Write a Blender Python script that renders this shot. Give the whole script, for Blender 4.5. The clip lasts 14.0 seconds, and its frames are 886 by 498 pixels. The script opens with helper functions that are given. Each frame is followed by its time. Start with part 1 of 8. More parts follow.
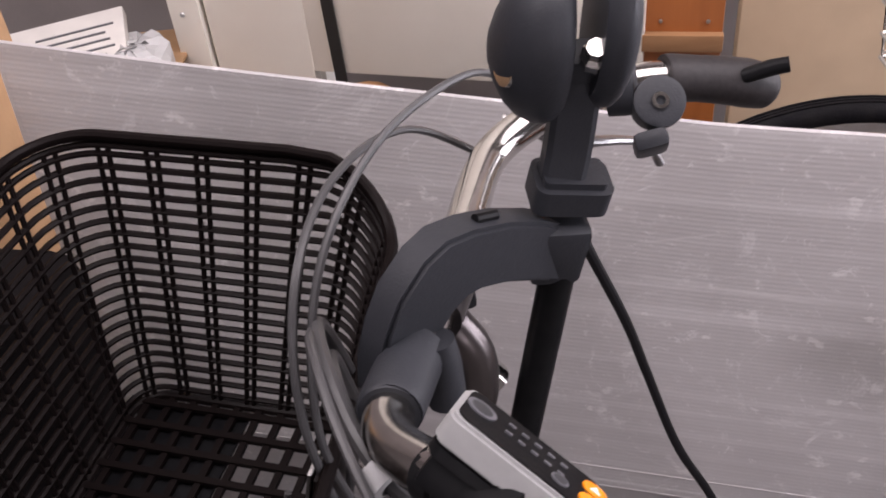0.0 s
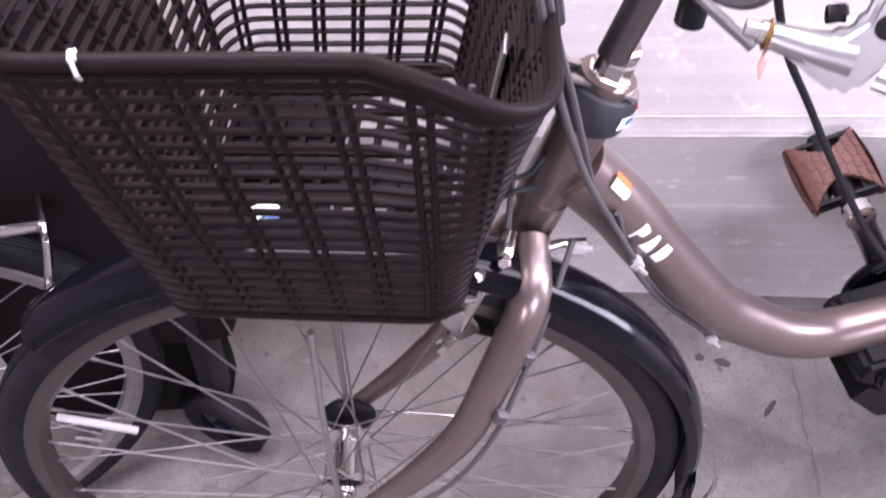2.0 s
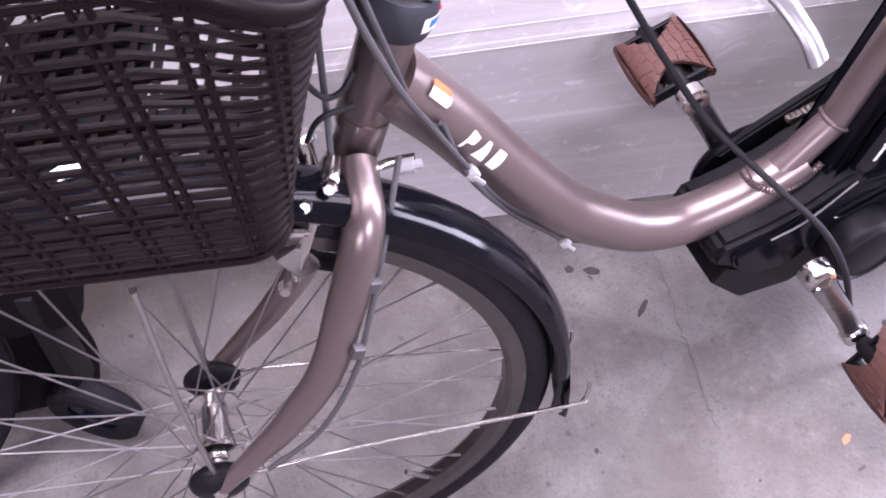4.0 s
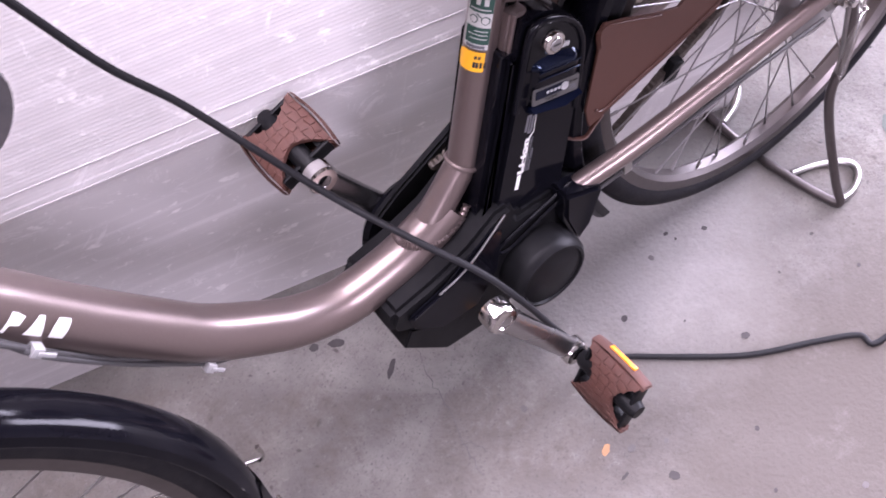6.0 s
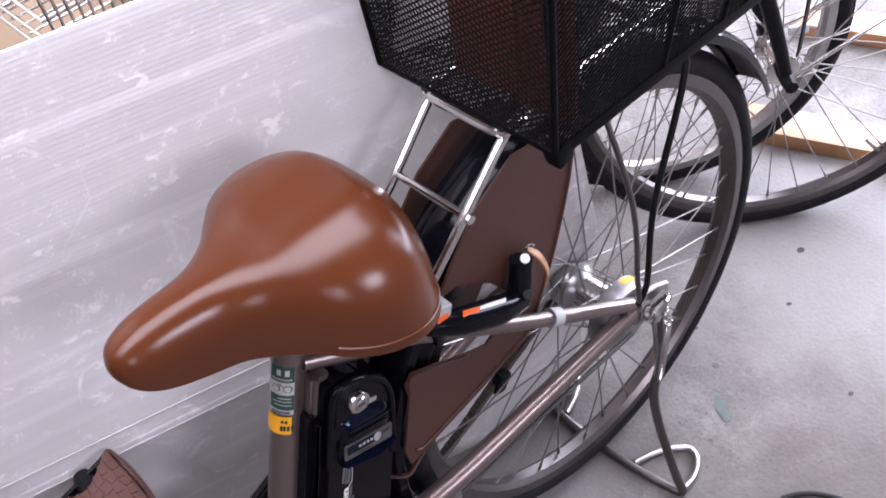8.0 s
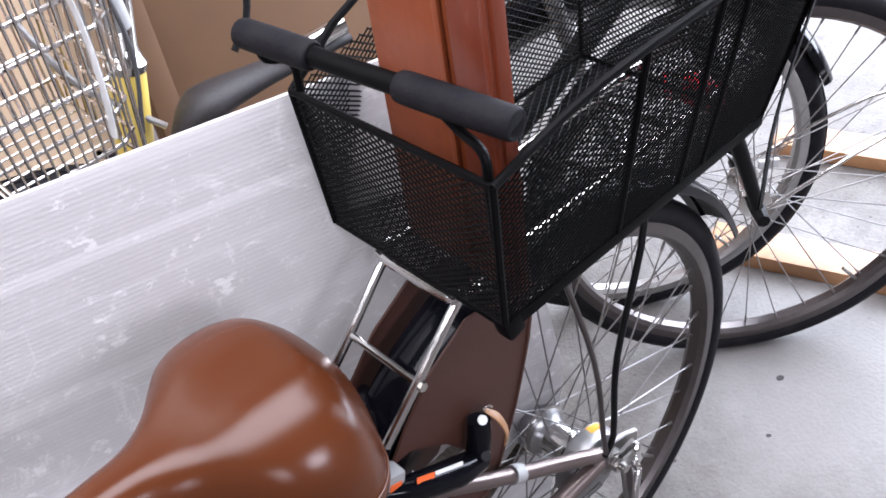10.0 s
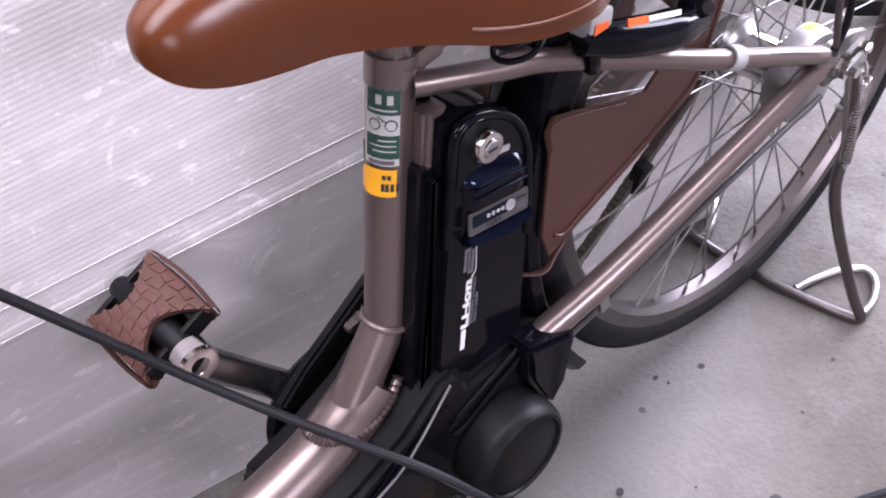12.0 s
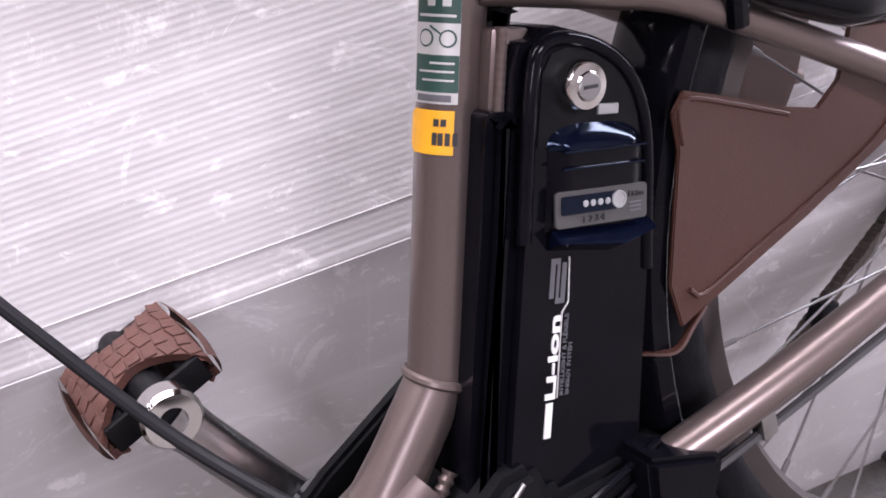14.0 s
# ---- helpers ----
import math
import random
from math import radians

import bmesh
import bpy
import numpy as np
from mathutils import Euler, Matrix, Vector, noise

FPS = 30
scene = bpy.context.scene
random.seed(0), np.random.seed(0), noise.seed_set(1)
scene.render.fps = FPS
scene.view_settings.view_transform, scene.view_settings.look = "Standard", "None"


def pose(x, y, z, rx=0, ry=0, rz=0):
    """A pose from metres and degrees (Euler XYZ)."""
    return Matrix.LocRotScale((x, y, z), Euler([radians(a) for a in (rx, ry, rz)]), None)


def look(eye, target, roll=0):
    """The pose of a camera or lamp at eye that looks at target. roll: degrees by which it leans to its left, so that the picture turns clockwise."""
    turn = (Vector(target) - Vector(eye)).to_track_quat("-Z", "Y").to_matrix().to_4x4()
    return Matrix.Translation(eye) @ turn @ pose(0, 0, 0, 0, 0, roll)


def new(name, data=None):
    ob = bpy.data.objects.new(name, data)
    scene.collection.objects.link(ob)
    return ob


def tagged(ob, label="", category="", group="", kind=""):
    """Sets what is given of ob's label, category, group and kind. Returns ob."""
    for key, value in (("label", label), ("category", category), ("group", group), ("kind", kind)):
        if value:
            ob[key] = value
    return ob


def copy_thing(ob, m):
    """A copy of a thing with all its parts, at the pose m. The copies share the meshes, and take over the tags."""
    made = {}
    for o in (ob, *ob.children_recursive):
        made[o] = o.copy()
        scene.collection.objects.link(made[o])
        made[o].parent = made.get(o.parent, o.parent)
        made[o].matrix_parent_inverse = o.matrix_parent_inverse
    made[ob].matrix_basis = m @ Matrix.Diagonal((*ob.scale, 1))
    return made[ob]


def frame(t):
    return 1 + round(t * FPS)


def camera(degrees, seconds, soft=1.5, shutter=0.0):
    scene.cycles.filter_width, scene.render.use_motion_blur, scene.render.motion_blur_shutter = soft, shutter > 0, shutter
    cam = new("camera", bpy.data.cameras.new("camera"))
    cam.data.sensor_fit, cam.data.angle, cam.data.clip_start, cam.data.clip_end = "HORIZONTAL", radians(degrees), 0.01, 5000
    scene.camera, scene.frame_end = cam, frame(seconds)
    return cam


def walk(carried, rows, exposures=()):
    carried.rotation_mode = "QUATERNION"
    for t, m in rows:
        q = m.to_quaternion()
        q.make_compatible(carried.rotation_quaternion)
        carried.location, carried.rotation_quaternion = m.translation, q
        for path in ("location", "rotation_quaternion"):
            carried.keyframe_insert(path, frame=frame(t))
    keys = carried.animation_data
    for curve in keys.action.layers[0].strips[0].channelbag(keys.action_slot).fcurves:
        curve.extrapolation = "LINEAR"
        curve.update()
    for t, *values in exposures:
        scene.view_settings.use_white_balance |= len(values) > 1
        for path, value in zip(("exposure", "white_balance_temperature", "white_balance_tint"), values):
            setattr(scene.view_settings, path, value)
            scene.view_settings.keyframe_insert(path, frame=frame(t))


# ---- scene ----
cam = camera(48.3, 14.0, soft=1.7, shutter=0.2)
PATH = [
    (0, (-0.283, -0.416, 1.322), (-0.331, 1.111, 0.031), -6.2),
    (0.5, (-0.343, -0.423, 1.316), (-0.345, 1.053, -0.034), -7.0),
    (1, (-0.399, -0.441, 1.3), (-0.295, 0.954, -0.129), -6.5),
    (1.5, (-0.446, -0.472, 1.273), (-0.323, 0.856, -0.217), -6.7),
    (2, (-0.482, -0.503, 1.243), (-0.401, 0.726, -0.333), -8.9),
    (2.2, (-0.494, -0.515, 1.232), (-0.435, 0.666, -0.378), -9.7),
    (4.3, (-0.413, -0.517, 1.196), (-0.113, 0.578, -0.451), -10.4),
    (4.5, (-0.381, -0.52, 1.194), (-0.064, 0.568, -0.455), -11.2),
    (5, (-0.298, -0.539, 1.189), (0.05, 0.521, -0.472), -13.7),
    (5.5, (-0.227, -0.557, 1.177), (0.159, 0.486, -0.485), -15.9),
    (6, (-0.155, -0.565, 1.174), (0.25, 0.487, -0.478), -18.9),
    (6.5, (-0.1, -0.569, 1.184), (0.355, 0.493, -0.449), -18.4),
    (7, (-0.057, -0.563, 1.217), (0.553, 0.537, -0.339), -14.5),
    (7.5, (-0.037, -0.563, 1.232), (0.68, 0.57, -0.251), -13.3),
    (8, (-0.017, -0.559, 1.244), (0.785, 0.607, -0.17), -12.4),
    (8.2, (-0.009, -0.562, 1.248), (0.83, 0.616, -0.134), -12.1),
    (10.3, (0.063, -0.545, 1.282), (0.952, 0.694, -0.012), -11.2),
    (10.5, (0.043, -0.55, 1.264), (0.844, 0.684, -0.09), -12.6),
    (11, (0.013, -0.506, 1.18), (0.678, 0.629, -0.326), -15.5),
    (11.5, (-0.029, -0.456, 1.072), (0.66, 0.604, -0.478), -17.3),
    (12, (-0.06, -0.431, 0.973), (0.581, 0.728, -0.526), -18.5),
    (12.5, (-0.07, -0.413, 0.872), (0.583, 0.885, -0.502), -18.7),
    (13, (-0.077, -0.412, 0.792), (0.69, 0.991, -0.409), -16.1),
    (13.5, (-0.084, -0.42, 0.739), (0.768, 1.092, -0.254), -15.6),
    (14, (-0.056, -0.408, 0.668), (0.723, 1.237, -0.162), -16.6),
]
# the clip's camera brightens its picture and turns it pinker on the way
LIGHTING = [(0.0, -0.85, 6600, 24), (0.5, -0.58, 6300, 29), (1.2, -0.20, 6150, 32), (1.6, 0.28, 6200, 34), (2.0, 1.05, 6100, 36), (4.3, 1.10, 5950, 37), (5.2, 0.90, 6000, 37), (6.5, 0.82, 6100, 35), (7.5, 0.28, 6050, 26), (8.2, 0.15, 5950, 22),
            (10.3, 0.12, 5900, 15), (11.0, 0.0, 5900, 23), (11.5, 0.14, 5950, 28), (12.5, 0.92, 6150, 27), (14.0, 0.76, 6200, 25)]
walk(cam, [(t, look(eye, target, roll)) for t, eye, target, roll in PATH], LIGHTING)

# ---------------------------------------------------------------- light
world = bpy.data.worlds.new("sky")
scene.world = world
world.use_nodes = True
_n = world.node_tree.nodes
_sky = _n.new("ShaderNodeTexSky")
_sky.sky_type = "NISHITA"
_sky.sun_disc = False
_sky.sun_elevation = radians(40)
_sky.sun_rotation = radians(200)
_n["Background"].inputs["Strength"].default_value = 0.05
world.node_tree.links.new(_sky.outputs["Color"], _n["Background"].inputs["Color"])

sun_data = bpy.data.lights.new("sun", "SUN")
sun_data.energy = 0.6
sun_data.angle = radians(12)
sun_data.color = (1.0, 0.95, 0.88)
sun = new("sun", sun_data)
sun.matrix_world = look((1.5, -6, 6), (0, -3.2, 0))


def area_lamp(name, eye, target, w, h, watts, colour):
    d = bpy.data.lights.new(name, "AREA")
    d.shape, d.size, d.size_y, d.energy, d.color = "RECTANGLE", w, h, watts, colour
    ob = new(name, d)
    ob.matrix_world = look(eye, target)
    return ob


# daylight through two front windows and side doorway; the roof lamp is added, unseen
area_lamp("front_window_daylight", (0.42, -2.36, 1.50), (0.40, 0.2, 1.0), 0.80, 0.50, 27, (1.0, 0.975, 0.99))
area_lamp("corner_window_daylight", (-1.70, -2.36, 1.35), (-0.6, 0.2, 0.9), 0.55, 0.55, 11, (1.0, 0.975, 0.99))
area_lamp("doorway_daylight", (2.84, 0.10, 1.05), (0.9, 0.0, 0.2), 2.2, 1.9, 240, (0.92, 0.96, 1.0))
# made-up overhead strip that brightens the upper board and the back
area_lamp("roof_fill_lamp", (0.30, 0.00, 2.47), (0.30, 0.02, 0.0), 4.6, 1.2, 158, (1.0, 0.975, 0.96))


# ---------------------------------------------------------------- materials
def material(name, colour, rough=0.5, metal=0.0, vary=0.12, scale=40.0, bump=0.0, bump_scale=200.0, coat=0.0, spec=0.5, dark=None, stain=0.0, stain_scale=6.0, rough_vary=0.1, random_tone=0.0):
    """Base colour with fine grain and broad stains, roughness that varies, fine relief."""
    m = bpy.data.materials.new(name)
    m.use_nodes = True
    nt = m.node_tree
    b = nt.nodes["Principled BSDF"]
    co = nt.nodes.new("ShaderNodeTexCoord")
    fine = nt.nodes.new("ShaderNodeTexNoise")
    fine.inputs["Scale"].default_value = scale
    fine.inputs["Detail"].default_value = 6
    nt.links.new(co.outputs["Object"], fine.inputs["Vector"])
    broad = nt.nodes.new("ShaderNodeTexNoise")
    broad.inputs["Scale"].default_value = stain_scale
    broad.inputs["Detail"].default_value = 4
    nt.links.new(co.outputs["Object"], broad.inputs["Vector"])
    d = dark or tuple(c * 0.55 for c in colour)
    ramp = nt.nodes.new("ShaderNodeMapRange")
    ramp.inputs["From Min"].default_value, ramp.inputs["From Max"].default_value = 0.3, 0.7
    ramp.inputs["To Max"].default_value = vary
    nt.links.new(fine.outputs["Fac"], ramp.inputs["Value"])
    mix = nt.nodes.new("ShaderNodeMix")
    mix.data_type = "RGBA"
    mix.inputs["A"].default_value, mix.inputs["B"].default_value = (*colour, 1), (*d, 1)
    nt.links.new(ramp.outputs["Result"], mix.inputs["Factor"])
    out = mix.outputs["Result"]
    if stain:
        r2 = nt.nodes.new("ShaderNodeMapRange")
        r2.inputs["From Min"].default_value, r2.inputs["From Max"].default_value = 0.45, 0.75
        r2.inputs["To Max"].default_value = stain
        nt.links.new(broad.outputs["Fac"], r2.inputs["Value"])
        mx = nt.nodes.new("ShaderNodeMix")
        mx.data_type = "RGBA"
        mx.inputs["B"].default_value = (*d, 1)
        nt.links.new(r2.outputs["Result"], mx.inputs["Factor"])
        nt.links.new(out, mx.inputs["A"])
        out = mx.outputs["Result"]
    if random_tone:
        info = nt.nodes.new("ShaderNodeObjectInfo")
        hsv = nt.nodes.new("ShaderNodeHueSaturation")
        r3 = nt.nodes.new("ShaderNodeMapRange")
        r3.inputs["To Min"].default_value, r3.inputs["To Max"].default_value = 1 - random_tone, 1 + random_tone
        nt.links.new(info.outputs["Random"], r3.inputs["Value"])
        nt.links.new(r3.outputs["Result"], hsv.inputs["Value"])
        nt.links.new(out, hsv.inputs["Color"])
        out = hsv.outputs["Color"]
    nt.links.new(out, b.inputs["Base Color"])
    rr = nt.nodes.new("ShaderNodeMapRange")
    rr.inputs["To Min"].default_value, rr.inputs["To Max"].default_value = max(0.02, rough - rough_vary), min(1, rough + rough_vary)
    nt.links.new(broad.outputs["Fac"], rr.inputs["Value"])
    nt.links.new(rr.outputs["Result"], b.inputs["Roughness"])
    b.inputs["Metallic"].default_value = metal
    b.inputs["Specular IOR Level"].default_value = spec
    b.inputs["Coat Weight"].default_value = coat
    b.inputs["Coat Roughness"].default_value = 0.12
    if bump:
        bn = nt.nodes.new("ShaderNodeTexNoise")
        bn.inputs["Scale"].default_value = bump_scale
        bn.inputs["Detail"].default_value = 5
        nt.links.new(co.outputs["Object"], bn.inputs["Vector"])
        bp = nt.nodes.new("ShaderNodeBump")
        bp.inputs["Strength"].default_value = bump
        bp.inputs["Distance"].default_value = 0.002
        nt.links.new(bn.outputs["Fac"], bp.inputs["Height"])
        nt.links.new(bp.outputs["Normal"], b.inputs["Normal"])
    return m


def wood(name, light, dark, rough=0.45, ring=(3, 40, 40)):
    m = material(name, light, rough, vary=0.5, scale=9, dark=dark, bump=0.15, bump_scale=120)
    nt = m.node_tree
    mp = nt.nodes.new("ShaderNodeMapping")
    mp.inputs["Scale"].default_value = ring
    for node in nt.nodes:
        if node.bl_idname == "ShaderNodeTexNoise" and node.inputs["Scale"].default_value == 9:
            co = next(n for n in nt.nodes if n.bl_idname == "ShaderNodeTexCoord")
            nt.links.new(co.outputs["Object"], mp.inputs["Vector"])
            nt.links.new(mp.outputs["Vector"], node.inputs["Vector"])
            node.inputs["Scale"].default_value = 1.0
            node.inputs["Distortion"].default_value = 1.2
    return m


BRONZE = material("bronze_paint", (0.192, 0.151, 0.141), 0.33, 0.75, vary=0.25, scale=900, bump=0.03, bump_scale=900, coat=0.15, stain=0.12)
CHROME = material("chrome", (0.62, 0.60, 0.58), 0.16, 1.0, vary=0.25, scale=60, stain=0.25, rough_vary=0.08)
STEEL = material("dull_steel", (0.42, 0.41, 0.40), 0.36, 1.0, vary=0.35, scale=80, stain=0.3)
STEM = material("dark_stem_metal", (0.13, 0.115, 0.115), 0.33, 0.9, vary=0.3, scale=80, stain=0.3)
CRANK = material("crank_alloy", (0.36, 0.355, 0.36), 0.28, 1.0, vary=0.25, scale=120, bump=0.05, stain=0.3)
ALLOY = material("brushed_alloy", (0.36, 0.355, 0.36), 0.33, 0.9, vary=0.2, scale=150, bump=0.04, stain=0.2)
BLACK = material("black_plastic", (0.0055, 0.0055, 0.0065), 0.40, spec=0.09, vary=0.3, scale=80, bump=0.06, bump_scale=500, dark=(0.018, 0.018, 0.018))
MESHBLACK = material("black_coated_wire", (0.002, 0.002, 0.0023), 0.5, spec=0.07, vary=0.3, scale=120)
RIM = material("dull_rim_alloy", (0.115, 0.102, 0.100), 0.34, 0.9, vary=0.3, scale=80, stain=0.3)
GLOSS = material("gloss_black", (0.0025, 0.0025, 0.004), 0.10, spec=0.13, vary=0.1, scale=30, dark=(0.02, 0.02, 0.025), rough_vary=0.07)
NAVY = material("gloss_navy", (0.0012, 0.0020, 0.0070), 0.09, spec=0.30, vary=0.1, scale=30, dark=(0.006, 0.009, 0.022), rough_vary=0.06)
# blue painted into the reflections, for sky glints on battery shoulder and ledge
NAVY.node_tree.nodes["Principled BSDF"].inputs["Specular Tint"].default_value = (0.55, 0.72, 1.0, 1)
BASKET = material("basket_plastic", (0.0068, 0.0047, 0.0047), 0.40, spec=0.075, vary=0.4, scale=120, dark=(0.008, 0.006, 0.0055), bump=0.1, stain=0.2)
RUBBER = material("tyre_rubber", (0.0065, 0.0062, 0.0085), 0.65, spec=0.09, vary=0.5, scale=60, dark=(0.020, 0.019, 0.019), bump=0.3, bump_scale=300, stain=0.35)
GRIP = material("grip_rubber", (0.007, 0.005, 0.006), 0.6, vary=0.4, scale=200, dark=(0.035, 0.028, 0.028), bump=0.15)
SLATE = material("slate_plastic", (0.019, 0.021, 0.026), 0.52, spec=0.35, vary=0.25, scale=200, bump=0.12, bump_scale=700, dark=(0.034, 0.034, 0.04))
TAN = material("saddle_vinyl", (0.073, 0.0200, 0.0062), 0.235, spec=0.33, vary=0.25, scale=500, bump=0.06, bump_scale=1300, dark=(0.075, 0.021, 0.007), stain=0.2, rough_vary=0.06)
SKIRT = material("brown_plastic", (0.056, 0.0195, 0.0122), 0.48, vary=0.3, scale=300, bump=0.12, bump_scale=700, stain=0.2)
PEDAL = material("pedal_rubber", (0.070, 0.023, 0.0145), 0.72, vary=0.5, scale=140, bump=0.25, bump_scale=400, dark=(0.05, 0.022, 0.017), stain=0.4, stain_scale=30)
GREY = material("grey_plastic", (0.30, 0.30, 0.30), 0.45, vary=0.15, scale=200, bump=0.05)
DARKGREY = material("dark_plate", (0.03, 0.032, 0.036), 0.4, vary=0.2, scale=90)
CABLE = material("cable_sheath", (0.055, 0.054, 0.056), 0.42, vary=0.2, scale=100)
CORD = material("black_cord", (0.010, 0.010, 0.012), 0.58, spec=0.22, vary=0.3, scale=150, stain=0.25)
SPOKE = material("spoke_steel", (0.30, 0.29, 0.29), 0.42, 1.0, vary=0.3, scale=80)
LAMPGREY = material("pale_clip", (0.33, 0.33, 0.33), 0.5, vary=0.1)
YELLOW = material("yellow_sticker", (0.80, 0.38, 0.008), 0.45, vary=0.12, scale=60)
WHITE = material("white_print", (0.72, 0.72, 0.70), 0.5, vary=0.1)
GREEN = material("green_print", (0.012, 0.055, 0.040), 0.45, vary=0.15)
SILVERPRINT = material("silver_print", (0.50, 0.50, 0.48), 0.4, 0.2, vary=0.1)
GREYPRINT = material("grey_print", (0.10, 0.10, 0.11), 0.45, vary=0.1)
ORANGE = material("orange_print", (0.75, 0.12, 0.02), 0.45, vary=0.1)
BLUE = material("blue_print", (0.03, 0.14, 0.32), 0.45, vary=0.1)
AMBER = material("amber_reflector", (0.80, 0.25, 0.005), 0.22, vary=0.2, scale=300, bump=0.4, bump_scale=900)
REDLENS = material("red_lens", (0.45, 0.015, 0.02), 0.2, vary=0.2)
INK = material("black_ink", (0.02, 0.02, 0.02), 0.5, vary=0.1)
PAPER = material("printed_paper", (0.70, 0.67, 0.63), 0.7, vary=0.3, scale=30, dark=(0.45, 0.43, 0.41))
CARD = material("cardboard", (0.42, 0.25, 0.13), 0.85, vary=0.3, scale=25, bump=0.1, stain=0.15)
BROWNWALL = material("brown_panel", (0.115, 0.058, 0.026), 0.6, vary=0.3, scale=12, stain=0.25, stain_scale=3)
CREAM = material("cream_paint", (0.85, 0.81, 0.73), 0.5, vary=0.14, scale=14, stain=0.2, stain_scale=3, dark=(0.60, 0.55, 0.47), bump=0.05)
BEIGE = material("beige_panel", (0.50, 0.37, 0.25), 0.6, vary=0.2, scale=14, stain=0.25, stain_scale=3, bump=0.05)
# unseen ceiling and walls get dark colours to cut bounced light
BOARDING = material("dark_boarding", (0.10, 0.085, 0.075), 0.85, vary=0.3, scale=9, stain=0.25, stain_scale=2, bump=0.2, bump_scale=60)
DIMWALL = material("unseen_dark_plaster", (0.17, 0.15, 0.145), 0.9, vary=0.3, scale=9, stain=0.25, stain_scale=2, bump=0.3, bump_scale=90)
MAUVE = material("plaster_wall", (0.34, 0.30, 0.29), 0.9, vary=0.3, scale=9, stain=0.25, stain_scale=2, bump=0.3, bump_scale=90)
PINE = wood("pine", (0.34, 0.18, 0.085), (0.20, 0.095, 0.042))
ORANGEWOOD = wood("varnished_wood", (0.40, 0.13, 0.035), (0.20, 0.06, 0.018), 0.35, (30, 30, 3))
REDWOOD = wood("red_brown_wood", (0.22, 0.052, 0.017), (0.14, 0.034, 0.012), 0.33, (30, 30, 2.5))
DARKRED = wood("dark_red_wood", (0.15, 0.028, 0.010), (0.075, 0.016, 0.007), 0.33, (30, 30, 2.5))
YELLOWPAINT = material("yellow_paint", (0.62, 0.46, 0.10), 0.35, vary=0.15, scale=30, coat=0.3, stain=0.15)
FABRIC = material("black_fabric", (0.0055, 0.0045, 0.005), 0.9, spec=0.1, vary=0.4, scale=200, bump=0.4, bump_scale=500)
BRASS = material("brass", (0.42, 0.26, 0.09), 0.3, 1.0, vary=0.2)
PINKTAG = material("pale_pink_tag", (0.62, 0.36, 0.34), 0.5, vary=0.15)
CLEAR = material("clear_plastic", (0.55, 0.55, 0.55), 0.15, vary=0.3, scale=20)


